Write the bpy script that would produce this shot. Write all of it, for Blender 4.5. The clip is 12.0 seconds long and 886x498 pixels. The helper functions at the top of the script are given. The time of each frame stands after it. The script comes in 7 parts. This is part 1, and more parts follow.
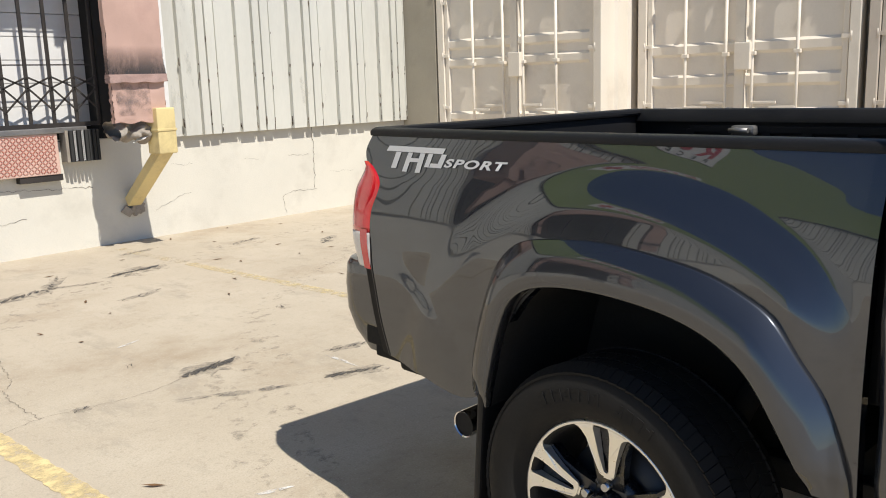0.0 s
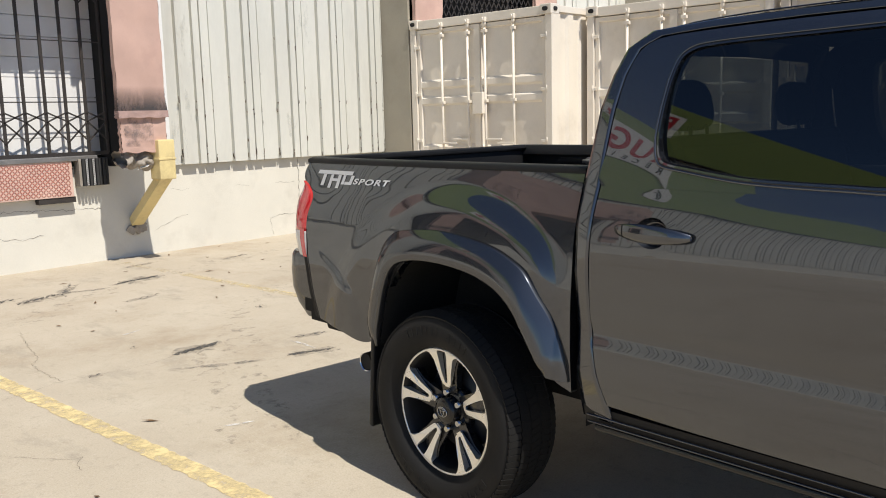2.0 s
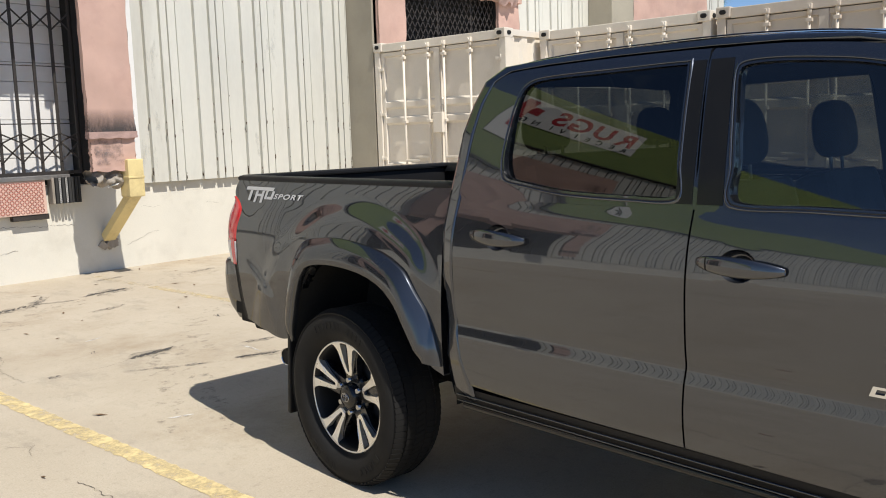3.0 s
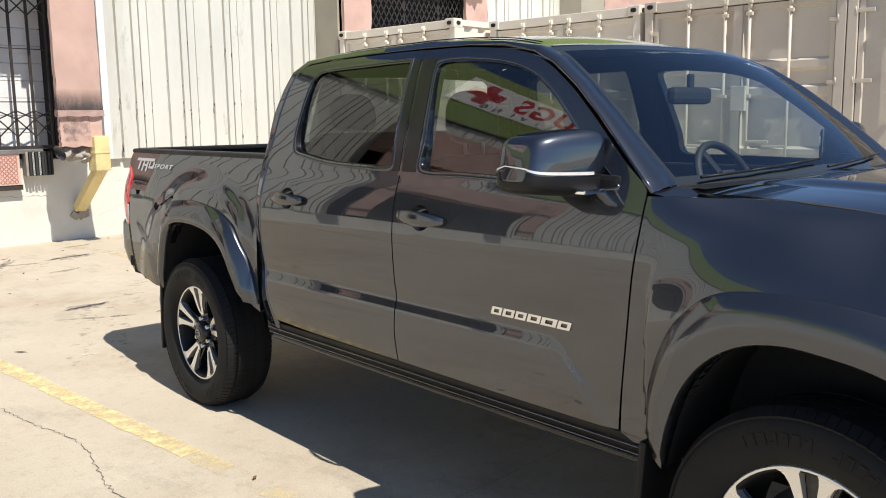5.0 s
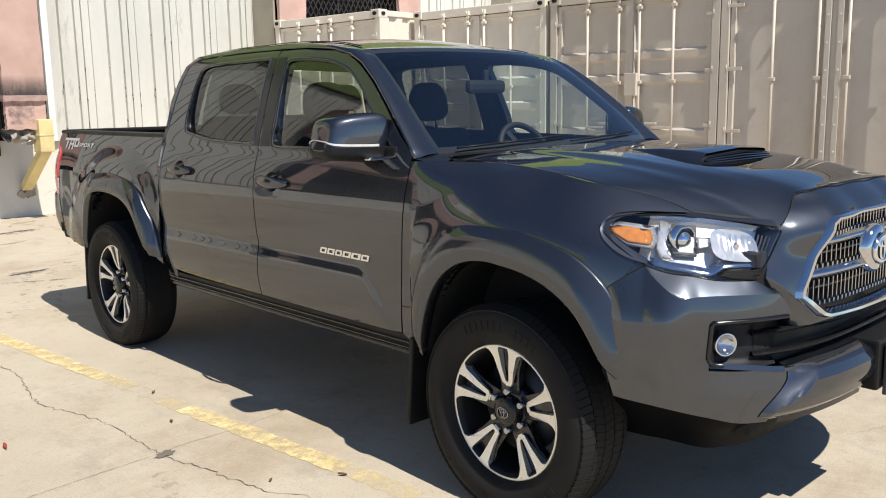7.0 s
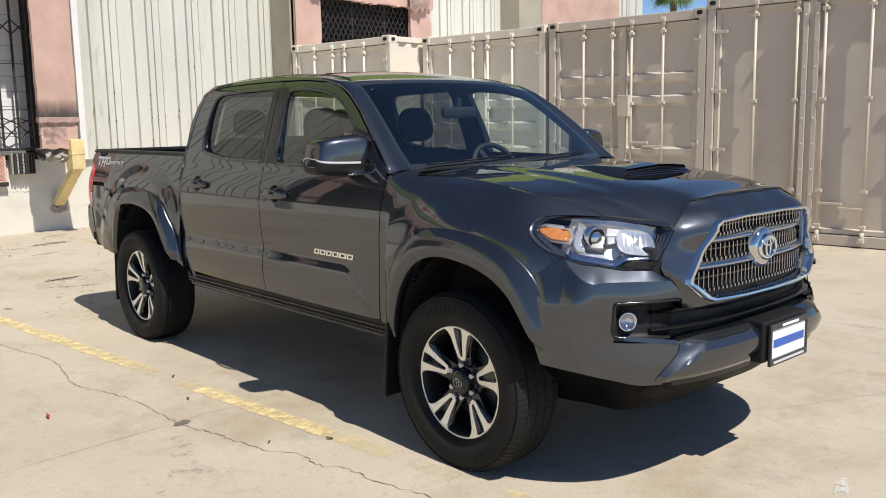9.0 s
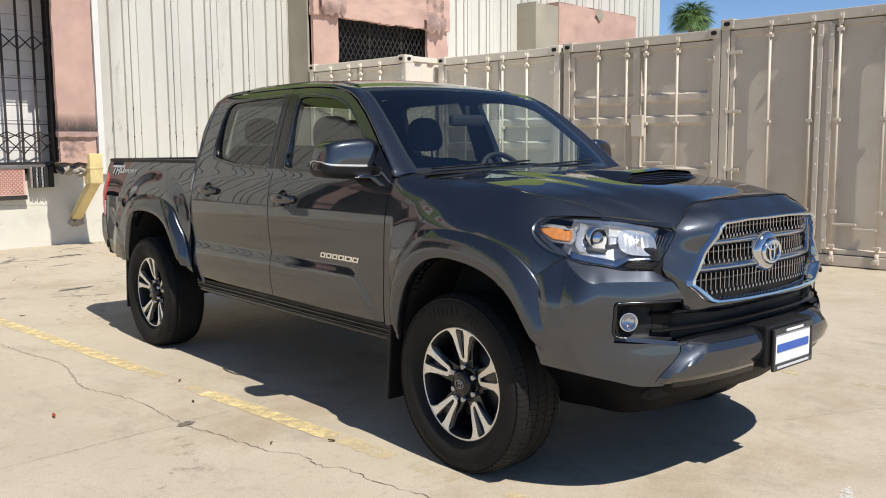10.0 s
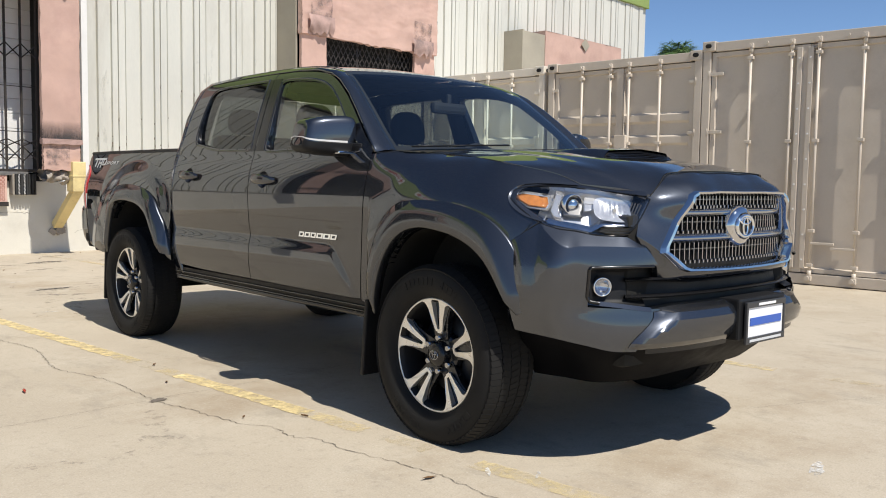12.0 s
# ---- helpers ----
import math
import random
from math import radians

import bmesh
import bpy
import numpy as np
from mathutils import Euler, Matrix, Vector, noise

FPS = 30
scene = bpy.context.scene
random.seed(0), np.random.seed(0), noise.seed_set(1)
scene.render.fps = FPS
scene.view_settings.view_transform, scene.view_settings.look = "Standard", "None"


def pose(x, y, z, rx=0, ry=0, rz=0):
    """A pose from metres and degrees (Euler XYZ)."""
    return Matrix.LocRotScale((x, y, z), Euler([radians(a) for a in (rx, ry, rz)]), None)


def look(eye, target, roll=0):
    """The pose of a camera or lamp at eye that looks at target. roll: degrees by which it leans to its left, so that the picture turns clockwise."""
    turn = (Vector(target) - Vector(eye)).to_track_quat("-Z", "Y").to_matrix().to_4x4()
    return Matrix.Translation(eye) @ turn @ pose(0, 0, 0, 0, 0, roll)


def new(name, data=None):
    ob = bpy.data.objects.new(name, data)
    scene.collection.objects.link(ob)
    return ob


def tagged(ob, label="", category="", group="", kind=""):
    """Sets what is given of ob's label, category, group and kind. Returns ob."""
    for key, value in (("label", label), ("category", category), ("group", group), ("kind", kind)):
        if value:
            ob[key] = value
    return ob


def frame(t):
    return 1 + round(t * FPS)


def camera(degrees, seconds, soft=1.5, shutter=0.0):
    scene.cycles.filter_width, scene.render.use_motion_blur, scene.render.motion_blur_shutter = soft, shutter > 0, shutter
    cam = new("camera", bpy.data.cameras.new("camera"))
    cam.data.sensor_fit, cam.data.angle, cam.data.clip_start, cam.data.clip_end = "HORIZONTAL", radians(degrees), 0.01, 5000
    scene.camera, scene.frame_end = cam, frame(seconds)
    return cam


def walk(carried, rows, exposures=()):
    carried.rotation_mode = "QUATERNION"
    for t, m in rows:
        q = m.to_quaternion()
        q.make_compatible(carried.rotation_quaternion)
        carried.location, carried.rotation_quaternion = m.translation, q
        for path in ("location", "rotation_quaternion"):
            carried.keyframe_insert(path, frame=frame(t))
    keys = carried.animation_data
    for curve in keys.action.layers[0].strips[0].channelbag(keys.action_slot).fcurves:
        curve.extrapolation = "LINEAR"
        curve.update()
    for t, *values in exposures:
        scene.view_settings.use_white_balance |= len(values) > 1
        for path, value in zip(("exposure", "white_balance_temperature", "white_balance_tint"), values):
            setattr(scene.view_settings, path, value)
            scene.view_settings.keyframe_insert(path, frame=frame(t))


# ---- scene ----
# camera and its walk
cam = camera(54.1, 12.0, 1.0)
PATH = [
    (0, (0.263, -1.317, 1.432), (1.715, 0.006, 1.06), -1.9),
    (0.5, (0.075, -1.574, 1.44), (1.532, -0.254, 1.072), -1.7),
    (1, (-0.095, -1.814, 1.453), (1.356, -0.485, 1.094), -1.5),
    (1.5, (-0.215, -2.1, 1.448), (1.23, -0.759, 1.113), -1.3),
    (2, (-0.336, -2.38, 1.469), (1.126, -1.049, 1.168), -1.5),
    (2.5, (-0.444, -2.683, 1.473), (1.033, -1.364, 1.194), -2.1),
    (3, (-0.433, -2.986, 1.482), (1.047, -1.667, 1.218), -1.8),
    (3.5, (-0.388, -3.309, 1.478), (1.087, -1.986, 1.206), -1.4),
    (3.7, (-0.391, -3.424, 1.481), (1.086, -2.103, 1.209), -1.6),
    (5.3, (-0.359, -4.339, 1.438), (1.075, -2.981, 1.126), -0.9),
    (5.5, (-0.396, -4.441, 1.434), (1.033, -3.08, 1.111), -1.1),
    (6, (-0.496, -4.704, 1.434), (0.945, -3.358, 1.103), -1.5),
    (6.5, (-0.571, -4.979, 1.44), (0.896, -3.661, 1.108), -1.1),
    (7, (-0.689, -5.221, 1.453), (0.805, -3.934, 1.118), -0.9),
    (7.2, (-0.766, -5.291, 1.455), (0.741, -4.019, 1.124), -1.2),
    (8.8, (-1.007, -5.79, 1.478), (0.47, -4.474, 1.182), -0.9),
    (9, (-1.037, -5.833, 1.477), (0.429, -4.505, 1.184), -1.0),
    (9.5, (-1.042, -5.877, 1.439), (0.416, -4.533, 1.175), -0.5),
    (10, (-1.019, -5.892, 1.377), (0.427, -4.531, 1.142), -0.4),
    (10.5, (-1.002, -5.9, 1.306), (0.431, -4.52, 1.102), -0.3),
    (11, (-1.016, -5.917, 1.238), (0.431, -4.549, 1.056), 0.4),
    (11.5, (-1.021, -5.932, 1.161), (0.443, -4.58, 0.998), 0.7),
    (12, (-1.028, -5.946, 1.104), (0.448, -4.605, 0.951), 0.9),
]
EXPOSURES = [(0.0, .19), (2.5, .15), (3.6, .19), (4.5, .36), (5.5, .50), (6.5, .44), (7.2, .33), (9.5, .20), (12.0, .19)]
walk(cam, [(t, look(eye, target, roll)) for t, eye, target, roll in PATH], EXPOSURES)

# daylight: clear sky, high sun behind the camera
LIGHT = Vector((.11, .645, -1.0)).normalized()
world = bpy.data.worlds.new("clear_sky")
scene.world = world
world.use_nodes = True
wn = world.node_tree
sky = wn.nodes.new("ShaderNodeTexSky")
sky.sky_type = "NISHITA"
sky.sun_disc = False
sky.sun_elevation = math.asin(-LIGHT.z)
sky.sun_rotation = math.atan2(-LIGHT.x, -LIGHT.y)
sky.altitude, sky.air_density, sky.dust_density, sky.ozone_density = 3000.0, 1.0, 0.0, 4.8
wn.links.new(sky.outputs[0], wn.nodes["Background"].inputs[0])
wn.nodes["Background"].inputs[1].default_value = 0.11
sun_data = bpy.data.lights.new("sun", "SUN")
sun_data.energy, sun_data.angle, sun_data.color = 5.0, radians(.53), (1.0, .955, .875)
sun = new("sun", sun_data)
sun.matrix_world = Matrix.Translation((0, 0, 20)) @ LIGHT.to_track_quat("-Z", "Y").to_matrix().to_4x4()


# ---- materials ----
def material(name, colour, rough=.6, metal=0.0, spots=0.0, scale=3.0, fine=60.0, bump=0.0, dirt=None, dirt_amount=0.0, coat=0.0,
             stretch=(1, 1, 1), spec=.5, dirt_scale=1.2, rough_var=.12):
    """A surface with its colour varied at two scales, stains of another colour, uneven gloss and fine relief."""
    m = bpy.data.materials.new(name)
    m.use_nodes = True
    nt = m.node_tree
    n, link = nt.nodes, nt.links.new
    p = n["Principled BSDF"]
    p.inputs["Roughness"].default_value = rough
    p.inputs["Metallic"].default_value = metal
    p.inputs["Specular IOR Level"].default_value = spec
    p.inputs["Coat Weight"].default_value = coat
    p.inputs["Coat Roughness"].default_value = .015
    p.inputs["Base Color"].default_value = (*colour, 1)
    co = n.new("ShaderNodeTexCoord")
    mp = n.new("ShaderNodeMapping")
    mp.inputs["Scale"].default_value = stretch
    link(co.outputs["Object"], mp.inputs[0])

    def noise_tex(s, detail=5.0, roughness=.6):
        t = n.new("ShaderNodeTexNoise")
        t.inputs["Scale"].default_value = s
        t.inputs["Detail"].default_value = detail
        t.inputs["Roughness"].default_value = roughness
        link(mp.outputs[0], t.inputs["Vector"])
        return t

    def mix(fac, a, b, kind="MIX"):
        x = n.new("ShaderNodeMix")
        x.data_type, x.blend_type = "RGBA", kind
        if isinstance(fac, float):
            x.inputs[0].default_value = fac
        else:
            link(fac, x.inputs[0])
        for sock, v in ((x.inputs[6], a), (x.inputs[7], b)):
            if isinstance(v, tuple):
                sock.default_value = (*v, 1)
            else:
                link(v, sock)
        return x.outputs[2]

    def ramp(src, lo, hi):
        r = n.new("ShaderNodeMapRange")
        r.inputs[1].default_value, r.inputs[2].default_value = lo, hi
        link(src, r.inputs[0])
        return r.outputs[0]

    if spots > 0:
        big, small = noise_tex(scale), noise_tex(fine, 3.0)
        dark = tuple(c * (1 - spots) for c in colour)
        lite = tuple(min(c * (1 + spots * .6), 1) for c in colour)
        c1 = mix(ramp(big.outputs[0], .3, .7), dark, lite)
        c2 = mix(ramp(small.outputs[0], .3, .7), tuple(1 - spots * .5 for _ in colour), (1.0, 1.0, 1.0))
        col = mix(1.0, c1, c2, "MULTIPLY")
        if dirt:
            d = noise_tex(dirt_scale, 9.0, .68)
            fac = ramp(d.outputs[0], .52, .72)
            k = n.new("ShaderNodeMath")
            k.operation = "MULTIPLY"
            k.inputs[1].default_value = dirt_amount
            link(fac, k.inputs[0])
            col = mix(k.outputs[0], col, dirt)
        link(col, p.inputs["Base Color"])
        if rough_var > 0:
            r = n.new("ShaderNodeMapRange")
            r.inputs[1].default_value, r.inputs[2].default_value = .3, .7
            r.inputs[3].default_value, r.inputs[4].default_value = max(rough - rough_var, .02), min(rough + rough_var, 1)
            link(big.outputs[0], r.inputs[0])
            link(r.outputs[0], p.inputs["Roughness"])
    if bump > 0:
        t = noise_tex(fine, 4.0)
        b = n.new("ShaderNodeBump")
        b.inputs["Strength"].default_value = bump
        b.inputs["Distance"].default_value = .004
        link(t.outputs[0], b.inputs["Height"])
        link(b.outputs[0], p.inputs["Normal"])
    return m


def glass(name, tint, base=.075):
    """A thin pane: it lets tinted light through and mirrors more at a flat angle."""
    m = bpy.data.materials.new(name)
    m.use_nodes = True
    nt = m.node_tree
    n = nt.nodes
    n.remove(n["Principled BSDF"])
    t, g, lw, pw, mx, x = (n.new(k) for k in ("ShaderNodeBsdfTransparent", "ShaderNodeBsdfGlossy", "ShaderNodeLayerWeight", "ShaderNodeMath", "ShaderNodeMath", "ShaderNodeMixShader"))
    t.inputs[0].default_value = (*tint, 1)
    g.inputs["Roughness"].default_value = 0.0
    lw.inputs[0].default_value = .5
    pw.operation, mx.operation = "POWER", "MULTIPLY_ADD"
    pw.inputs[1].default_value = 4.2
    mx.inputs[1].default_value, mx.inputs[2].default_value = .6, base
    nt.links.new(lw.outputs["Facing"], pw.inputs[0])
    nt.links.new(pw.outputs[0], mx.inputs[0])
    nt.links.new(mx.outputs[0], x.inputs[0])
    nt.links.new(t.outputs[0], x.inputs[1])
    nt.links.new(g.outputs[0], x.inputs[2])
    nt.links.new(x.outputs[0], n["Material Output"].inputs[0])
    return m


def flake_paint(name, colour, coat):
    """Metallic paint: a tight and a wide lobe of flakes under one clear coat."""
    m = material(name, colour, rough=.22, metal=.97, spots=.06, scale=1.5, fine=1400, coat=coat, rough_var=.02)
    nt = m.node_tree
    tight = nt.nodes["Principled BSDF"]
    wide = nt.nodes.new("ShaderNodeBsdfPrincipled")
    for sock, v in (("Roughness", .54), ("Metallic", .97), ("Coat Weight", coat), ("Coat Roughness", .015)):
        wide.inputs[sock].default_value = v
    wide.inputs["Base Color"].default_value = (*(c * 2.35 for c in colour), 1)
    for p in (tight, wide):
        p.inputs["Specular Tint"].default_value = (.0, .0, .0, 1)
        p.inputs["Coat IOR"].default_value = 1.72
        p.inputs["Specular IOR Level"].default_value = .1
    x = nt.nodes.new("ShaderNodeMixShader")
    x.inputs[0].default_value = .32
    nt.links.new(tight.outputs[0], x.inputs[1])
    nt.links.new(wide.outputs[0], x.inputs[2])
    nt.links.new(x.outputs[0], nt.nodes["Material Output"].inputs[0])
    return m


PAINT = flake_paint("grey_metallic_paint", (.038, .042, .051), 1.0)
FLARE = flake_paint("grey_flare_paint", (.042, .046, .055), .8)
BLACK = material("black_plastic", (.011, .011, .012), rough=.5, spec=.25, spots=.25, scale=5, fine=220, bump=.25)
LOWBLACK = material("dull_black_plastic", (.005, .005, .006), rough=.5, spec=.04, spots=.25, scale=5, fine=220, bump=.2)
GLOSSBLACK = material("gloss_black_plastic", (.008, .008, .009), rough=.18, spots=.1, scale=4, fine=90)
RUBBER = material("tyre_rubber", (.013, .0125, .012), rough=.75, spec=.25, spots=.25, scale=7, fine=120, bump=.2, dirt=(.02, .018, .016), dirt_amount=.35, dirt_scale=5)
UNDER = material("underbody_black", (.024, .023, .021), rough=.85, spec=.15, spots=.3, scale=5, fine=60, bump=.3)
CHROME = material("chrome", (.78, .79, .80), rough=.06, metal=1.0, spots=.04, scale=9, fine=90, rough_var=.03)
SATIN = material("satin_chrome", (.42, .43, .45), rough=.16, metal=1.0, spots=.05, scale=9, fine=90, rough_var=.04)
LAMPSILVER = material("lamp_reflector_silver", (.82, .82, .83), rough=.22, metal=.72, spots=.05, scale=14, fine=120, rough_var=.05)
FRAMECHROME = material("grey_chrome", (.64, .64, .65), rough=.07, metal=1.0, spots=.05, scale=14, fine=120, rough_var=.03)
GRILLECHROME = material("grille_chrome", (.46, .465, .48), rough=.16, metal=1.0, spots=.05, scale=14, fine=120, rough_var=.05)
MACHINED = material("machined_alloy", (.80, .79, .76), rough=.30, metal=.8, spots=.02, scale=30, fine=200, rough_var=.04)
ALLOYDARK = material("dark_alloy_paint", (.018, .019, .022), rough=.3, metal=.4, spots=.1, scale=20, fine=200, coat=.6)
STEEL = material("worn_steel", (.30, .29, .28), rough=.45, metal=.8, spots=.2, scale=10, fine=120)
REDLENS = material("red_lens", (.60, .010, .018), rough=.08, spots=.12, scale=18, fine=160, coat=1.0)
CLEARLENS = material("frosted_clear_lens", (.62, .60, .58), rough=.12, spots=.12, scale=24, fine=160, coat=1.0)
AMBER = material("amber_lens", (.56, .21, .05), rough=.1, spots=.2, scale=40, fine=150, coat=1.0)
WHITEPAINT = material("white_plate", (.80, .80, .80), rough=.35, spots=.03)
BLUEPAINT = material("blue_print", (.03, .10, .42), rough=.35, spots=.05)
GREYPRINT = material("grey_print", (.55, .56, .57), rough=.4, spots=.05)
FILM = material("black_pillar_film", (.012, .012, .012), rough=.22, spec=.25, spots=.1, scale=4, fine=200, bump=.02)
DECAL = material("silver_decal", (.55, .55, .55), rough=.35, metal=.2, spots=.06)
SEAT = material("dark_seat_cloth", (.012, .012, .013), rough=.9, spots=.2, scale=8, fine=300, bump=.3)
DASH = material("dark_dash_plastic", (.011, .0115, .0125), rough=.6, spots=.15, scale=6, fine=200, bump=.2)
CLEAR = glass("clear_glass", (.86, .93, .90), .105)
WINDSCREEN = glass("windscreen_glass", (.82, .91, .90), .13)
REARGLASS = glass("rear_tinted_glass", (.36, .39, .385))
PRIVACY = glass("privacy_glass", (.16, .175, .171), .070)
LAMPGLASS = glass("lamp_glass", (.94, .95, .96))

WALLBASE = material("painted_concrete_wall", (.66, .63, .55), rough=.8, spots=.07, scale=1.3, fine=60, bump=.35, dirt=(.42, .39, .33), dirt_amount=.4, dirt_scale=1.5)
SHEET = material("cream_sheet_metal", (.595, .585, .525), rough=.5, spots=.08, scale=1.2, fine=40, dirt=(.40, .375, .32), dirt_amount=.55, dirt_scale=1.1, stretch=(1, 1, .25))
COLUMN = material("taupe_column_paint", (.36, .325, .255), rough=.7, spots=.12, scale=1.5, fine=50, dirt=(.25, .22, .17), dirt_amount=.5, bump=.2)
CONTAINER_PALE = material("pale_beige_container_paint", (.76, .69, .585), rough=.42, spots=.06, scale=1.0, fine=45, dirt=(.52, .45, .36), dirt_amount=.45, dirt_scale=1.7, bump=.1)
CONTAINER_TAN = material("tan_container_paint", (.57, .50, .415), rough=.42, spots=.06, scale=1.0, fine=45, dirt=(.42, .35, .28), dirt_amount=.45, dirt_scale=1.7, bump=.1)
TREAD = material("pale_tread_plate", (.68, .47, .39), rough=.5, metal=.2, spots=.12, fine=60)
DARKFRAME = material("dark_grey_plate_frame", (.035, .035, .037), rough=.4, spots=.1)
RUST = material("rusty_streak", (.10, .072, .05), rough=.85, spots=.3, scale=9, fine=80)
CANVAS = material("terracotta_canvas", (.52, .345, .285), rough=.9, spots=.12, scale=2.2, fine=120, bump=.4, dirt=(.36, .22, .19), dirt_amount=.5, dirt_scale=1.4)
CANVASFOLD = material("grimy_canvas", (.40, .27, .235), rough=.95, spots=.3, scale=5, fine=90, bump=.5, dirt=(.12, .10, .095), dirt_amount=.8, dirt_scale=4)
TARP = material("weathered_tarp", (.34, .30, .25), rough=.9, spots=.25, scale=4, fine=90, bump=.5)
YELLOWSTEEL = material("yellow_painted_steel", (.74, .60, .29), rough=.55, spots=.1, scale=4, fine=70, dirt=(.38, .29, .15), dirt_amount=.6, dirt_scale=3)
REDPLATE = material("faded_red_plate", (.42, .15, .11), rough=.6, metal=.1, spots=.15, scale=4, fine=60, dirt=(.55, .40, .33), dirt_amount=.6, dirt_scale=3)
DOCKRUBBER = material("dock_bumper_rubber", (.03, .03, .03), rough=.85, spots=.3, scale=12, fine=80)
DARKMETAL = material("dark_gate_steel", (.045, .038, .034), rough=.6, metal=.3, spots=.2)
WHITEDOOR = material("white_dock_door", (.74, .73, .71), rough=.5, spots=.05, dirt=(.5, .48, .44), dirt_amount=.3)
# near-black: stands in for shade in doorways and recesses, also plain black backing
VOID = material("black_fill", (.012, .011, .010), rough=.9, spots=.2)
CRACKFILL = material("crack_shadow", (.15, .125, .10), rough=.95, spots=.3, fine=90)
REDLEAF = material("red_leaf", (.42, .06, .03), rough=.7, spots=.3, scale=14)
LEAF = material("dry_leaf", (.16, .085, .035), rough=.8, spots=.35, scale=12)
GREENWALL = material("green_painted_wall", (.22, .29, .085), rough=.7, spots=.05, scale=.8, fine=30)
BANNER = material("white_banner", (.78, .77, .74), rough=.7, spots=.03)
REDPRINT = material("red_print", (.50, .02, .03), rough=.6, spots=.05)
BLACKPRINT = material("black_print", (.02, .02, .02), rough=.6, spots=.05)
BARK = material("palm_bark", (.17, .12, .08), rough=.9, spots=.3, bump=.5)
FROND = material("palm_frond", (.15, .26, .075), rough=.55, spots=.3, scale=2)


def concrete():
    """Old yard concrete: broad mottling, brown stains, grey smudges, speckle, fine relief."""
    m = material("yard_concrete", (.44, .385, .315), rough=.85)
    nt = m.node_tree
    n, link = nt.nodes, nt.links.new
    p = n["Principled BSDF"]
    co = n.new("ShaderNodeTexCoord")

    def noise_tex(scale, detail, rough, stretch=(1, 1, 1), off=0.0):
        mp = n.new("ShaderNodeMapping")
        mp.inputs["Scale"].default_value = stretch
        mp.inputs["Location"].default_value = (off, off * .7, 0)
        link(co.outputs["Object"], mp.inputs[0])
        t = n.new("ShaderNodeTexNoise")
        t.inputs["Scale"].default_value, t.inputs["Detail"].default_value, t.inputs["Roughness"].default_value = scale, detail, rough
        link(mp.outputs[0], t.inputs["Vector"])
        return t.outputs[0]

    def layer(col, src, lo, hi, amount, tint):
        r = n.new("ShaderNodeMapRange")
        r.inputs[1].default_value, r.inputs[2].default_value, r.inputs[4].default_value = lo, hi, amount
        link(src, r.inputs[0])
        x = n.new("ShaderNodeMix")
        x.data_type = "RGBA"
        link(r.outputs[0], x.inputs[0])
        if isinstance(col, tuple):
            x.inputs[6].default_value = (*col, 1)
        else:
            link(col, x.inputs[6])
        x.inputs[7].default_value = (*tint, 1)
        return x.outputs[2]
    c = layer((.475, .410, .315), noise_tex(.35, 4, .55), .35, .68, .9, (.41, .348, .262))
    c = layer(c, noise_tex(1.6, 8, .7, off=4), .46, .70, .6, (.53, .468, .37))
    c = layer(c, noise_tex(.8, 10, .72, off=9), .52, .70, .7, (.30, .225, .145))
    c = layer(c, noise_tex(3.2, 8, .75, (1, .45, 1), 13), .54, .70, .6, (.27, .235, .185))
    c = layer(c, noise_tex(14, 6, .7, off=21), .56, .72, .45, (.25, .21, .16))
    c = layer(c, noise_tex(36, 5, .7, off=31), .55, .72, .40, (.27, .23, .175))
    c = layer(c, noise_tex(130, 3, .6), .45, .70, .42, (.28, .24, .19))
    c = layer(c, noise_tex(85, 2, .5, off=17), .60, .72, .45, (.55, .50, .42))
    link(c, p.inputs["Base Color"])
    b = n.new("ShaderNodeBump")
    b.inputs["Strength"].default_value, b.inputs["Distance"].default_value = .35, .003
    link(noise_tex(55, 6, .7), b.inputs["Height"])
    link(b.outputs[0], p.inputs["Normal"])
    return m


def worn(name, colour, lo, hi, scale=9.0, rough=.85, stretch=(1, 1, 1)):
    """Thin paint or rubber on the ground, worn through in patches."""
    m = material(name, colour, rough=rough, spots=.15, scale=4, fine=90)
    nt = m.node_tree
    n, link = nt.nodes, nt.links.new
    co, mp, t, r, tr, x = (n.new(k) for k in ("ShaderNodeTexCoord", "ShaderNodeMapping", "ShaderNodeTexNoise", "ShaderNodeMapRange", "ShaderNodeBsdfTransparent", "ShaderNodeMixShader"))
    mp.inputs["Scale"].default_value = stretch
    link(co.outputs["Object"], mp.inputs[0])
    link(mp.outputs[0], t.inputs["Vector"])
    t.inputs["Scale"].default_value, t.inputs["Detail"].default_value, t.inputs["Roughness"].default_value = scale, 9.0, .72
    r.inputs[1].default_value, r.inputs[2].default_value = lo, hi
    link(t.outputs[0], r.inputs[0])
    link(r.outputs[0], x.inputs[0])
    link(tr.outputs[0], x.inputs[1])
    link(n["Principled BSDF"].outputs[0], x.inputs[2])
    link(x.outputs[0], n["Material Output"].inputs[0])
    return m


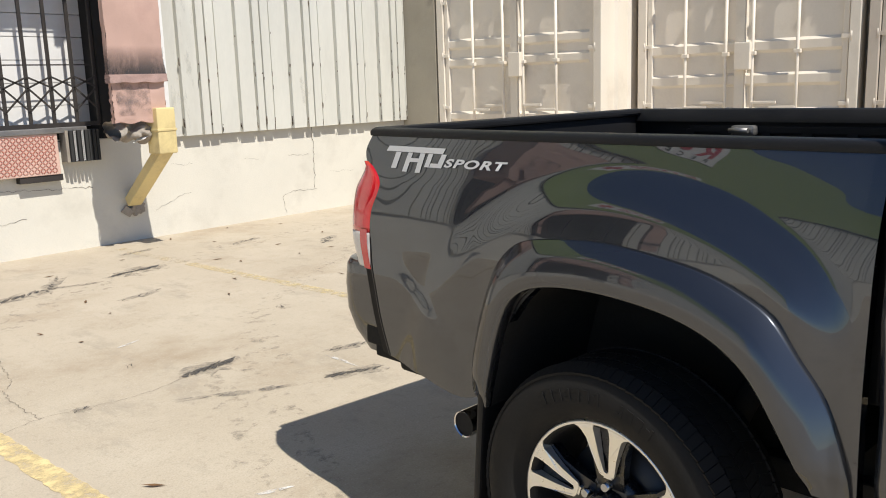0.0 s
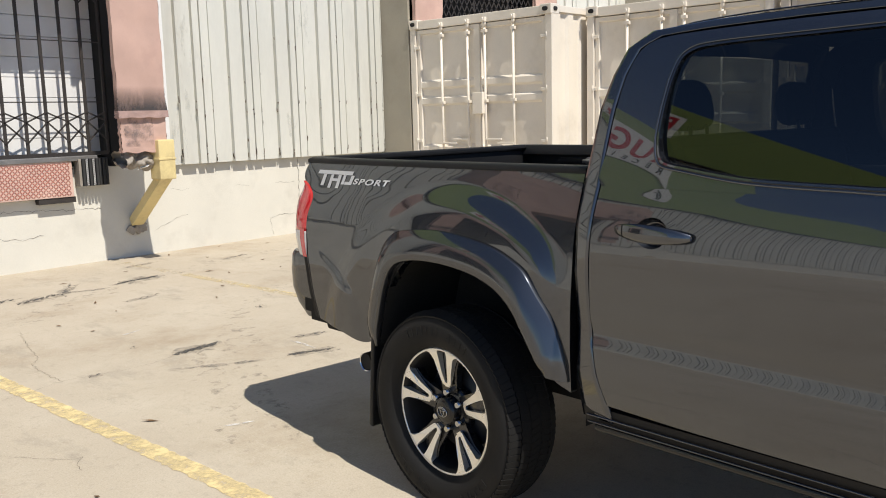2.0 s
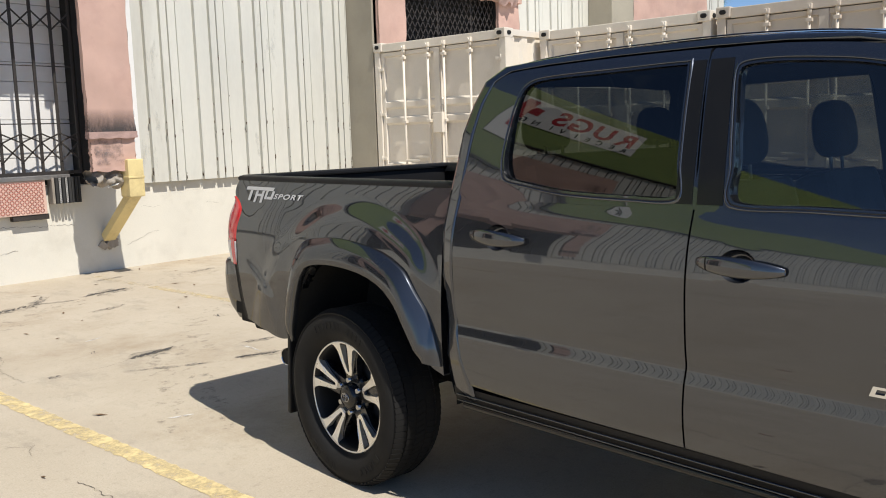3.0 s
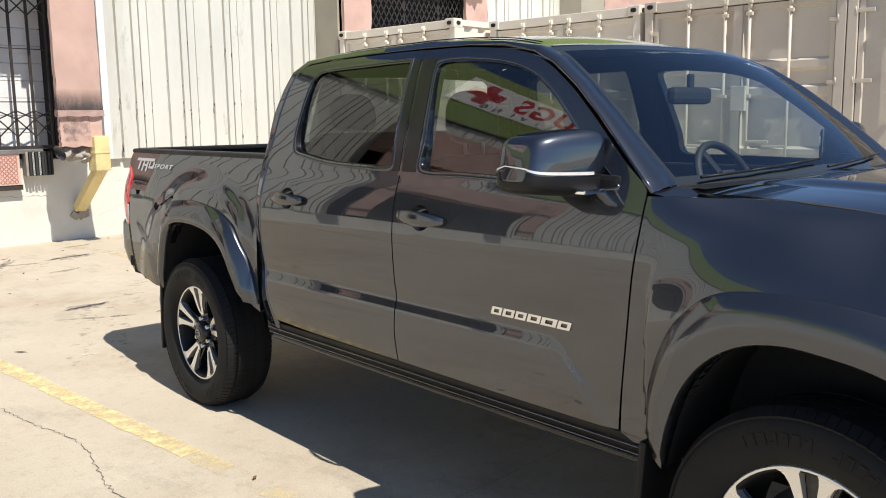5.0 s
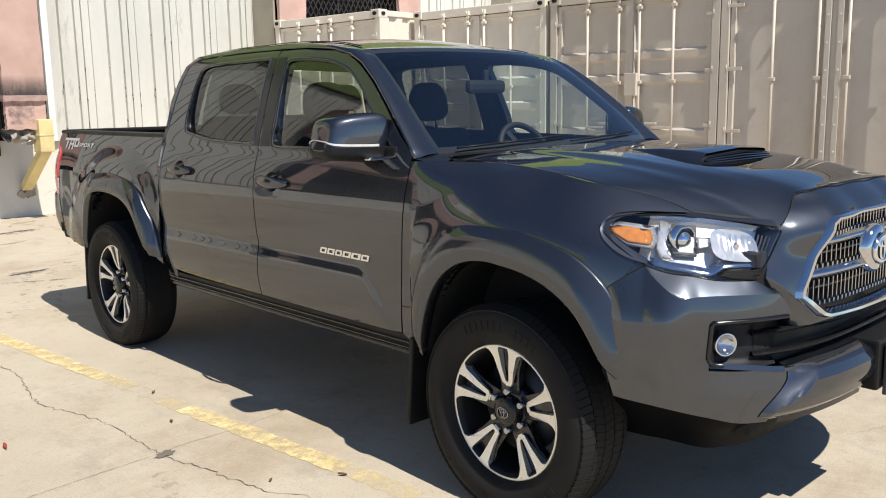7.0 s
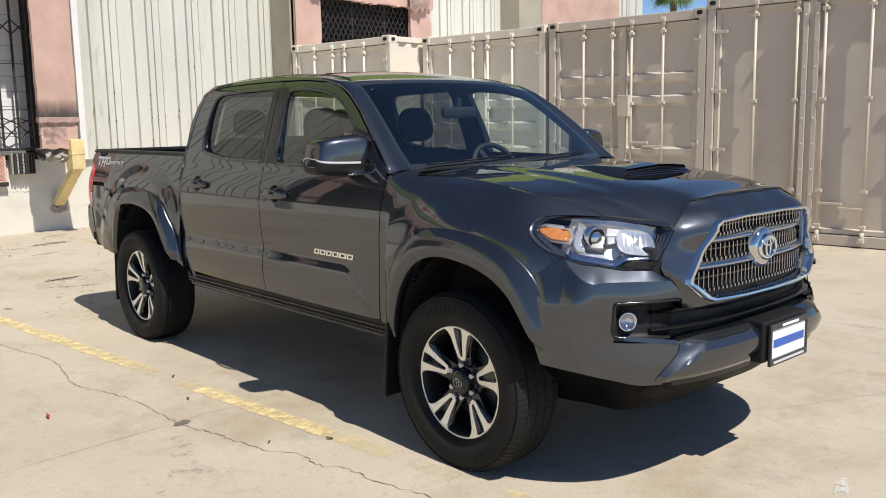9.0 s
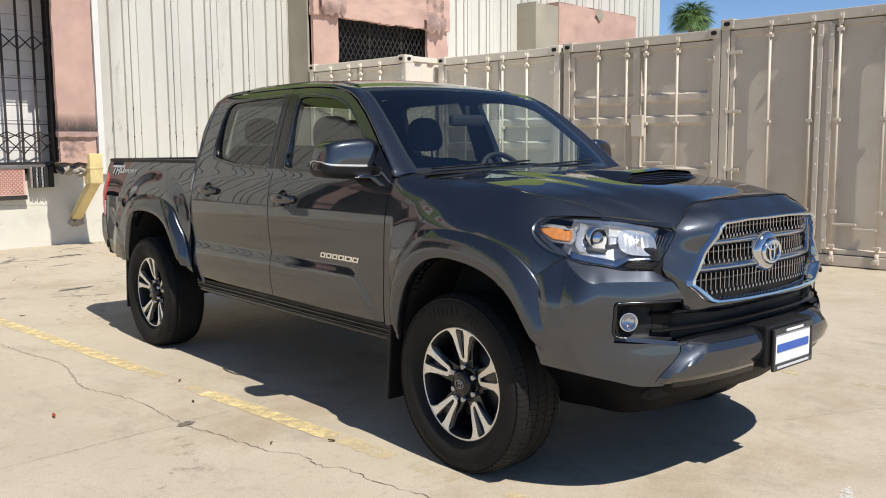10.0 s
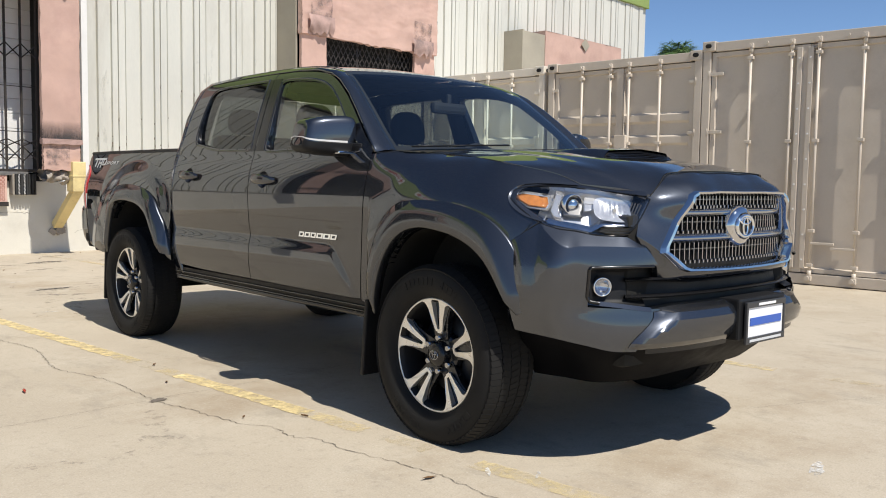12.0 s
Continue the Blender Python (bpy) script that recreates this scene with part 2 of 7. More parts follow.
def soot(name, colour, lo, hi, top, scale=5.0):
    """Soot driven into cloth: thick along its lower edge, thinning out upwards in ragged wisps."""
    m = worn(name, colour, lo, hi, scale, .95, (1, 1, .35))
    n, link = m.node_tree.nodes, m.node_tree.links.new
    co, sep, r, mul = (n.new(k) for k in ("ShaderNodeTexCoord", "ShaderNodeSeparateXYZ", "ShaderNodeMapRange", "ShaderNodeMath"))
    link(co.outputs["Generated"], sep.inputs[0])
    link(sep.outputs[2], r.inputs[0])
    r.inputs[1].default_value, r.inputs[2].default_value, r.inputs[3].default_value, r.inputs[4].default_value = 0.0, top, 1.0, 0.0
    mul.operation = "MULTIPLY"
    link(r.outputs[0], mul.inputs[0])
    x = n["Mix Shader"]
    link(x.inputs[0].links[0].from_socket, mul.inputs[1])
    link(mul.outputs[0], x.inputs[0])
    return m


CONCRETE = concrete()
LINEPAINT = worn("worn_yellow_paint", (.74, .59, .30), .31, .60, 13.0)
FADEDLINE = worn("faded_yellow_paint", (.70, .57, .31), .39, .72, 11.0)
FAINTLINE = worn("nearly_gone_yellow_paint", (.60, .50, .30), .46, .80, 6.0)
OIL = worn("rubber_smear", (.08, .074, .068), .31, .60, 22.0)
SMUDGE = worn("grey_smudge", (.22, .195, .165), .42, .78, 9.0)
TYREMARK = worn("faint_tyre_mark", (.31, .27, .215), .53, .86, 11.0)
SOOT = soot("soot_stain", (.055, .05, .05), .25, .50, 1.0)
GRIME = worn("grimy_blotch", (.19, .155, .145), .47, .76, 7.0)
WATERSTAIN = worn("grey_water_stain", (.55, .53, .46), .62, .92, 2.0, .6, (1, 1, .30))
WHITEMARK = worn("pale_scratch", (.72, .70, .66), .40, .60, 20.0)


# ---- mesh helpers ----
def part(name, bm, mat, parent=None, label=""):
    """Links a bmesh as one mesh object under its thing."""
    me = bpy.data.meshes.new(name)
    bm.to_mesh(me)
    bm.free()
    for m in (mat if isinstance(mat, (list, tuple)) else (mat,)):
        me.materials.append(m)
    ob = new(name, me)
    if parent is not None:
        ob.parent = parent
    if label:
        ob["label"] = label
    return ob


def thing(name, m, label, category, group="", kind=""):
    ob = new(name)
    ob.matrix_world = m
    ob.empty_display_size = .2
    return tagged(ob, label, category, group, kind)


def box(bm, a, b, bevel=0.0, m=None):
    """A box from corner a to corner b, its edges rounded by bevel."""
    c = [(a[i] + b[i]) / 2 for i in range(3)]
    s = [abs(b[i] - a[i]) for i in range(3)]
    r = bmesh.ops.create_cube(bm, size=1.0, matrix=Matrix.LocRotScale(c, None, s))
    vs = r["verts"]
    if bevel > 0:
        es = list({e for v in vs for e in v.link_edges})
        out = bmesh.ops.bevel(bm, geom=es, offset=bevel, segments=2, affect="EDGES", profile=.6)
        vs = list({v for f in out["faces"] for v in f.verts} | {v for v in vs if v.is_valid})
    if m is not None:
        bmesh.ops.transform(bm, matrix=m, verts=vs)
    return vs


def tube(bm, a, b, r, r2=None, seg=12, caps=True):
    """A round bar from a to b."""
    a, b = Vector(a), Vector(b)
    d = b - a
    m = Matrix.Translation((a + b) / 2) @ d.to_track_quat("Z", "Y").to_matrix().to_4x4()
    out = bmesh.ops.create_cone(bm, cap_ends=caps, segments=seg, radius1=r, radius2=r if r2 is None else r2, depth=d.length, matrix=m)
    for f in {f for v in out["verts"] for f in v.link_faces}:
        f.smooth = len(f.verts) == 4
    return out["verts"]


def lathe(bm, profile, seg=48, axis="y", centre=(0, 0, 0), mat=0):
    """Turns a profile of (radius, along) round an axis."""
    rings = []
    for r, h in profile:
        ring = []
        for i in range(seg):
            a = 2 * math.pi * i / seg
            p = (r * math.cos(a), h, r * math.sin(a)) if axis == "y" else (r * math.cos(a), r * math.sin(a), h) if axis == "z" else (h, r * math.cos(a), r * math.sin(a))
            ring.append(bm.verts.new((p[0] + centre[0], p[1] + centre[1], p[2] + centre[2])))
        rings.append(ring)
    for k in range(len(rings) - 1):
        for i in range(seg):
            j = (i + 1) % seg
            f = bm.faces.new((rings[k][i], rings[k][j], rings[k + 1][j], rings[k + 1][i]))
            f.smooth, f.material_index = True, mat
    return rings


def path(pts, rounded=True):
    """A way through points, by share of its length, rounded or straight from point to point."""
    vs = [Vector(p) for p in pts]
    ds = [0.0]
    for a, b in zip(vs, vs[1:]):
        ds.append(ds[-1] + max((b - a).length, 1e-6))
    k = len(vs)

    def f(t):
        u = min(max(t, 0.0), 1.0) * ds[-1]
        i = 0
        while i < k - 2 and u > ds[i + 1]:
            i += 1
        h = ds[i + 1] - ds[i]
        s = (u - ds[i]) / h
        if not rounded:
            return vs[i].lerp(vs[i + 1], s)
        a, b = max(i - 1, 0), min(i + 2, k - 1)
        m0 = (vs[i + 1] - vs[a]) / (ds[i + 1] - ds[a]) * h
        m1 = (vs[b] - vs[i]) / (ds[b] - ds[i]) * h
        return vs[i] * (2 * s ** 3 - 3 * s * s + 1) + m0 * (s ** 3 - 2 * s * s + s) + vs[i + 1] * (3 * s * s - 2 * s ** 3) + m1 * (s ** 3 - s * s)
    return f


def sheet(bm, fn, nu, nv, flip=False, mat=0, closed=False):
    """A grid of faces over fn(u, v)."""
    vs = [[bm.verts.new(fn(i / nu, j / nv)) for i in range(nu if closed else nu + 1)] for j in range(nv + 1)]
    made = []
    for j in range(nv):
        for i in range(nu):
            k = (i + 1) % nu if closed else i + 1
            q = (vs[j][i], vs[j][k], vs[j + 1][k], vs[j + 1][i])
            try:
                f = bm.faces.new(q[::-1] if flip else q)
            except ValueError:
                continue
            f.smooth, f.material_index = True, mat
            made.append(f)
    return made


def coons(bottom, top, left, right):
    """A patch between four ways (bottom and top run from left to right, left and right from bottom to top)."""
    c00, c10, c01, c11 = bottom(0), bottom(1), top(0), top(1)

    def f(u, v):
        return (bottom(u) * (1 - v) + top(u) * v + left(v) * (1 - u) + right(v) * u
                - (c00 * (1 - u) * (1 - v) + c10 * u * (1 - v) + c01 * (1 - u) * v + c11 * u * v))
    return f


def turn_in(bm, d, sharp=True):
    """Folds the free edges of a panel inwards by d."""
    es = [e for e in bm.edges if e.is_boundary]
    if sharp:
        for e in es:
            e.smooth = False
    out = bmesh.ops.extrude_edge_only(bm, edges=es)
    vs = [g for g in out["geom"] if isinstance(g, bmesh.types.BMVert)]
    bmesh.ops.translate(bm, vec=d, verts=vs)


def prism(bm, outline, depth, m=None, mat=0):
    """A flat shape given by its outline (a, b) in the x-z plane, made depth thick along y."""
    a = [bm.verts.new((p[0], 0, p[1])) for p in outline]
    b = [bm.verts.new((p[0], depth, p[1])) for p in outline]
    k = len(a)
    fs = [bm.faces.new(a), bm.faces.new(b[::-1])]
    for i in range(k):
        fs.append(bm.faces.new((a[i], b[i], b[(i + 1) % k], a[(i + 1) % k])))
    for f in fs:
        f.material_index = mat
    bmesh.ops.recalc_face_normals(bm, faces=fs)
    if m is not None:
        bmesh.ops.transform(bm, matrix=m, verts=a + b)
    return a + b


def rounded_outline(w, h, r, seg=5):
    """A rectangle w by h about the origin with round corners."""
    out = []
    for cx, cz, a0 in ((w / 2 - r, h / 2 - r, 0), (-w / 2 + r, h / 2 - r, 90), (-w / 2 + r, -h / 2 + r, 180), (w / 2 - r, -h / 2 + r, 270)):
        for i in range(seg + 1):
            a = radians(a0 + 90 * i / seg)
            out.append((cx + r * math.cos(a), cz + r * math.sin(a)))
    return out


# ---- setting ----
def jagged(bm, pts, width, seed, jitter=.02, step=.07, z=.003):
    """A thin wandering strip along points on the ground."""
    rnd = random.Random(seed)
    p = path([(x, y, 0) for x, y in pts])
    length = sum(math.dist(a, b) for a, b in zip(pts, pts[1:]))
    k = max(int(length / step), 3)
    left, right = [], []
    for i in range(k + 1):
        c = p(i / k)
        d = (p(min(i / k + .01, 1)) - p(max(i / k - .01, 0))).normalized()
        s = Vector((-d.y, d.x, 0))
        c = c + s * rnd.uniform(-jitter, jitter)
        w = width * rnd.uniform(.35, 1.3) / 2
        left.append(bm.verts.new((c.x + s.x * w, c.y + s.y * w, z)))
        right.append(bm.verts.new((c.x - s.x * w, c.y - s.y * w, z)))
    for i in range(k):
        bm.faces.new((right[i], right[i + 1], left[i + 1], left[i]))


def blob(bm, x, y, a, b, turn, rnd, z=.003, n=14):
    """A flat patch with a ragged edge."""
    vs = []
    for i in range(n):
        w = 2 * math.pi * i / n
        r = rnd.uniform(.6, 1.25)
        u, v = a * r * math.cos(w), b * r * math.sin(w)
        vs.append(bm.verts.new((x + u * math.cos(turn) - v * math.sin(turn), y + u * math.sin(turn) + v * math.cos(turn), z)))
    bm.faces.new(vs)


bm = bmesh.new()
sheet(bm, lambda u, v: (-300 + 600 * u, -300 + 600 * v, 0), 2, 2)
tagged(part("ground", bm, CONCRETE), "sunlit beige concrete yard with stains, cracks and joints", "ground", kind="structure")

for x, spans in ((1.545, ((9.0, 1.9, 2), (1.9, -.86, 2), (-.86, -1.12, 1), (-1.12, -1.44, 0), (-1.44, -1.62, 1), (-1.62, -2.75, 2), (-2.75, -3.15, 1), (-3.15, -3.55, 0), (-3.80, -4.45, 1), (-4.6, -7.5, 1))),
                 (4.18, ((6.4, 5.2, 0), (5.2, 2.9, 1), (2.9, -1.2, 1), (-3.55, -3.95, 1), (-4.25, -4.55, 0))), (-1.15, ((6.4, 2.5, 1),))):
    for y0, y1, wear in spans:
        rnd = random.Random(int(y0 * 10 + x * 100))
        bm = bmesh.new()
        k = max(int(abs(y1 - y0) / .03), 2)
        rows = []
        for i in range(k + 1):
            y = y0 + (y1 - y0) * i / k
            rows.append((bm.verts.new((x - .052 - rnd.uniform(-.006, .008), y, .0025)), bm.verts.new((x + .050 + rnd.uniform(-.006, .008), y, .0025))))
        for a, b in zip(rows, rows[1:]):
            bm.faces.new((a[0], b[0], b[1], a[1]))
        bmesh.ops.recalc_face_normals(bm, faces=bm.faces)
        tagged(part("parking_line", bm, (FAINTLINE, FADEDLINE, LINEPAINT)[wear]), ("almost worn away", "faded", "worn")[wear] + " yellow painted parking line on the concrete", "parking line", "parking lines", "structure")

CRACKS = [
    ([(-2.6, -1.98), (.44, -2.01), (.97, -2.02), (1.16, -2.03), (1.28, -2.02), (1.55, -2.05), (1.84, -2.04), (2.6, -2.06), (9.0, -2.1)], .005, .006),
    ([(1.22, .70), (1.24, .11), (1.28, -.34), (1.22, -.59), (1.13, -.99), (1.19, -1.42), (1.16, -2.03), (1.19, -2.38), (1.22, -2.7), (1.28, -2.84), (1.26, -3.03), (1.31, -3.09), (1.30, -3.32), (1.33, -3.57), (1.34, -3.81), (1.31, -4.06), (1.2, -5.2)], .009, .020),
    ([(2.13, 4.03), (2.03, 3.70), (1.96, 3.42), (1.90, 3.20), (1.82, 3.08), (1.78, 2.79), (1.78, 2.57)], .006, .016),
    ([(1.40, 2.49), (1.55, 2.51), (1.78, 2.57), (1.96, 2.53), (2.26, 2.49), (2.42, 2.52), (2.60, 2.60)], .005, .012),
    ([(1.07, 1.65), (1.17, 1.48), (1.28, 1.33), (1.31, 1.34), (1.26, 1.29), (1.23, 1.19)], .005, .010),
    ([(3.15, -4.2), (3.7, -4.5), (4.4, -4.9), (5.6, -5.3)], .004, .02),
]
for i, (pts, w, j) in enumerate(CRACKS):
    bm = bmesh.new()
    jagged(bm, pts, w * .42, 40 + i, j * .55, .022)
    tagged(part("ground_crack", bm, CRACKFILL), "thin dark crack running through the concrete yard", "crack", "ground cracks", "structure")
bm = bmesh.new()
blob(bm, 1.170, -2.05, .050, .030, .3, random.Random(3), .004, 22)
tagged(part("ground_patch", bm, CRACKFILL), "crumbled dark hole where two cracks cross", "crack", kind="structure")

# dark scuffs and tyre smears
def skid(x, y, l, w, a, k, seed):
    """A fan of short tapered strokes, as a turning tyre drags them, over a fainter smudge."""
    rnd = random.Random(seed)
    bm = bmesh.new()
    blob(bm, x, y, l * .75, w * 1.7, a, rnd, .0021, 22)
    tagged(part("grey_smudge", bm, SMUDGE), "faint grey rubber smudge on the concrete", "scuff mark", "grey smudges", "structure")
    bm = bmesh.new()
    slant = a + rnd.uniform(.30, .50)
    for j in range(k * 2):
        t_ = (j + rnd.uniform(.1, .9)) / (k * 2) - .5
        bx, by = x + l * t_ * 1.15 * math.cos(a), y + l * t_ * 1.15 * math.sin(a)
        ln, wd = rnd.uniform(1.3, 2.4) * w, rnd.uniform(.30, .62) * w
        d = slant + rnd.uniform(-.18, .18)
        ca, sa = math.cos(d), math.sin(d)
        lo_, hi_ = [], []
        for q in range(9):
            f = q / 8
            th = wd * math.sin(math.pi * f ** .7) * rnd.uniform(.6, 1.15) + .001
            bend = .18 * w * math.sin(2.4 * f)
            u = ln * (f - .5)
            lo_.append((u, bend - th * .5))
            hi_.append((u, bend + th * .5))
        bm.faces.new([bm.verts.new((bx + u * ca - v * sa, by + u * sa + v * ca, .0026 + .0001 * j)) for u, v in lo_ + hi_[::-1]])
    tagged(part("dark_scuff", bm, OIL), "dark rubber scuff smeared on the concrete", "scuff mark", "dark scuffs", "structure")


for i, q in enumerate([(2.74, 5.16, .35, .07, .35, 4), (3.08, 5.36, .50, .045, 1.0, 3), (3.12, 5.20, .35, .03, -.15, 2), (3.76, 5.30, .36, .08, .1, 5), (3.32, 4.45, .30, .03, .25, 2), (2.69, 2.575, .27, .07, .07, 6),
                       (3.09, 1.90, .23, .05, -.43, 5), (3.36, 2.26, .20, .03, -.25, 3), (2.56, 2.11, .40, .02, -.5, 2), (1.95, 2.53, .07, .025, .3, 1), (2.42, 2.95, .06, .02, .6, 1), (3.72, 3.31, .10, .03, .9, 1),
                       (5.61, 5.05, .30, .05, .6, 3), (4.2, 6.1, .3, .03, .2, 3), (5.1, 5.7, .3, .03, .3, 3), (2.45, 5.3, .3, .05, .2, 3)]):
    skid(*q, i + 7)
for i, (x, y, l, w, a) in enumerate([(2.00, 1.14, .07, .014, -.4), (3.175, 2.10, .14, .014, 1.47), (2.62, 3.35, .08, .012, .3), (1.5, -3.9, .06, .01, .8), (1.62, -4.05, .05, .01, .5), (2.45, -4.80, .10, .025, .2)]):
    bm = bmesh.new()
    blob(bm, x, y, l, w, a, random.Random(i), .003)
    tagged(part("white_scuff", bm, WHITEMARK), "pale scratch on the concrete", "scuff mark", "pale scratches", "structure")

for i, (pts, w) in enumerate([([(1.85, .9), (2.15, 1.5), (2.45, 2.1), (2.62, 2.5)], .16), ([(2.05, .75), (2.35, 1.4), (2.62, 1.95), (2.8, 2.45)], .16), ([(2.9, 2.3), (3.2, 2.9), (3.7, 3.4)], .22), ([(.2, -2.6), (.75, -2.75), (1.05, -2.2)], .16),
                             ([(2.2, 4.3), (3.2, 5.0), (4.6, 5.5), (6.6, 5.8)], .3), ([(3.4, 3.3), (4.4, 3.9), (5.6, 4.6)], .2)]):
    bm = bmesh.new()
    jagged(bm, pts, w, 90 + i, .01, .08, .0018)
    tagged(part("tyre_mark", bm, TYREMARK), "faint grey tyre track across the concrete", "tyre mark", "tyre tracks", "structure")

# dry leaves and grit
rnd = random.Random(12)
for i in range(36):
    bm = bmesh.new()
    l, w = rnd.uniform(.02, .05), rnd.uniform(.006, .012)
    a, b, c, d = (bm.verts.new(p) for p in ((-l, 0, .002), (0, -w, .006), (l, 0, .010), (0, w, .007)))
    e = bm.verts.new((0, 0, .002))
    for q in ((a, b, e), (b, c, e), (c, d, e), (d, a, e)):
        bm.faces.new(q)
    ob = part("dry_leaf", bm, LEAF)
    near = i < 30
    ob.matrix_world = pose(rnd.uniform(2.2, 7.5) if near else rnd.uniform(.3, 3), rnd.uniform(3.0, 6.6) if near else rnd.uniform(-4, 3), .002, 0, 0, rnd.uniform(0, 360))
    tagged(ob, "small dry brown leaf lying on the concrete", "leaf", "dry leaves")

# larger leaves lying apart on the open concrete
for x, y, l, w, turn, mat, label in ((.770, -1.437, .034, .008, 75, REDLEAF, "curled red leaf lying on the concrete"), (1.568, -1.304, .012, .008, 20, LEAF, "small dark crumb of leaf on the concrete"),
                                     (1.491, -2.801, .018, .006, 120, LEAF, "small dry brown leaf beside the yellow line"), (1.28, -2.62, .008, .006, 10, LEAF, "small dark crumb of leaf on the concrete")):
    bm = bmesh.new()
    sheet(bm, lambda u, v: (l * (2 * u - 1), w * (2 * v - 1) * math.sin(math.pi * (.06 + .9 * u)), .003 + .007 * (2 * v - 1) ** 2 + .004 * u), 8, 3)
    ob = part("dry_leaf", bm, mat)
    ob.matrix_world = pose(x, y, .001, 0, 0, turn)
    tagged(ob, label, "leaf", "dry leaves")

# ---- warehouse ----
WALL_Y, FACE_Y = 6.735, 6.70
STEP_X, STEP_Y = 8.44, 6.13
END_X, WEST_X = 20.06, -30.0


def wall_box(name, a, b, mat, label, cat="wall", bevel=.006):
    bm = bmesh.new()
    box(bm, a, b, bevel)
    return tagged(part(name, bm, mat), label, cat, kind="structure")


wall_box("wall_base", (WEST_X, WALL_Y, -.1), (END_X, WALL_Y + .35, 1.03), WALLBASE, "cream painted concrete wall base with cracks and stains", bevel=.01)


def ribbed(bm, x0, x1, z0, z1, y, start=5.35, period=.700):
    """Box-ribbed metal sheet; its lower edge shows the ribs."""
    prof = []
    k = math.floor((x0 - start) / period)
    shape = ((0.0, .1), (.026, .1), (.032, 1), (.114, 1), (.118, .25), (.130, .25), (.134, 1), (.236, 1), (.240, .25), (.252, .25), (.258, .72), (.470, .72), (.476, 0), (.504, 0), (.512, 1), (.694, 1))
    while start + k * period < x1:
        for s, h in shape:
            x = start + k * period + s
            if x0 <= x <= x1:
                prof.append((x, y - .048 * h))
        k += 1
    prof = [(x0, prof[0][1])] + prof + [(x1, prof[-1][1])]
    lo = [bm.verts.new((x, yy, z0)) for x, yy in prof]
    hi = [bm.verts.new((x, yy, z1)) for x, yy in prof]
    for i in range(len(prof) - 1):
        bm.faces.new((lo[i], lo[i + 1], hi[i + 1], hi[i]))


def ribbed_wall(x0, x1, z0, z1, nm, y=FACE_Y):
    bm = bmesh.new()
    ribbed(bm, x0, x1, z0, z1, y)
    out = bmesh.ops.extrude_face_region(bm, geom=bm.faces[:])
    bmesh.ops.translate(bm, vec=(0, .012, 0), verts=[v for v in out["geom"] if isinstance(v, bmesh.types.BMVert)])
    bmesh.ops.recalc_face_normals(bm, faces=bm.faces)
    tagged(part(nm, bm, SHEET), "weathered cream box-ribbed sheet metal wall", "wall", kind="structure")


TOP = 5.85
n = 0
for x0, x1, z0 in ((WEST_X, -5.95, 1.0), (-2.5, 1.05, 1.0), (4.93, STEP_X, 1.0), (-5.95, -2.5, 4.7), (1.05, 4.93, 4.7)):
    n += 1
    ribbed_wall(x0, x1, z0, TOP, "sheet_wall_%d" % n)
for x0, x1, z0 in ((11.80, END_X, 0), (8.46, 11.80, 4.6)):
    n += 1
    ribbed_wall(x0, x1, z0, TOP, "sheet_wall_%d" % n, STEP_Y)
wall_box("wall_back", (WEST_X, WALL_Y + .35, 0), (STEP_X, WALL_Y + .5, 7.7), VOID, "dark backing behind the sheet metal wall")
wall_box("wall_back_step", (STEP_X + .02, STEP_Y + .45, 0), (END_X, STEP_Y + .6, 8.0), VOID, "dark backing behind the sheet metal wall")
wall_box("wall_return", (STEP_X - .02, STEP_Y, 0), (STEP_X + .02, WALL_Y + .4, TOP), COLUMN, "taupe painted return wall where the warehouse steps forward", "wall", .004)
wall_box("wall_end", (END_X, STEP_Y, 0), (END_X + .2, 26, TOP), SHEET, "cream end wall of the warehouse")
wall_box("fascia", (WEST_X, FACE_Y - .10, 5.66), (STEP_X - .1, FACE_Y + .3, 7.76), GREENWALL, "yellow-green painted fascia band along the warehouse top", "fascia", .02)
wall_box("fascia_step", (STEP_X - .1, STEP_Y - .10, TOP), (END_X + .22, STEP_Y + .3, 8.0), GREENWALL, "yellow-green painted fascia band along the warehouse top", "fascia", .02)
wall_box("fascia_side", (END_X + .0, STEP_Y + .3, TOP), (END_X + .22, 26, 8.0), GREENWALL, "yellow-green painted fascia band on the warehouse end", "fascia", .02)
wall_box("fascia_trim", (WEST_X, FACE_Y - .13, 5.60), (STEP_X - .1, FACE_Y - .055, 5.66), DARKMETAL, "dark metal drip edge under the fascia", "trim", .005)


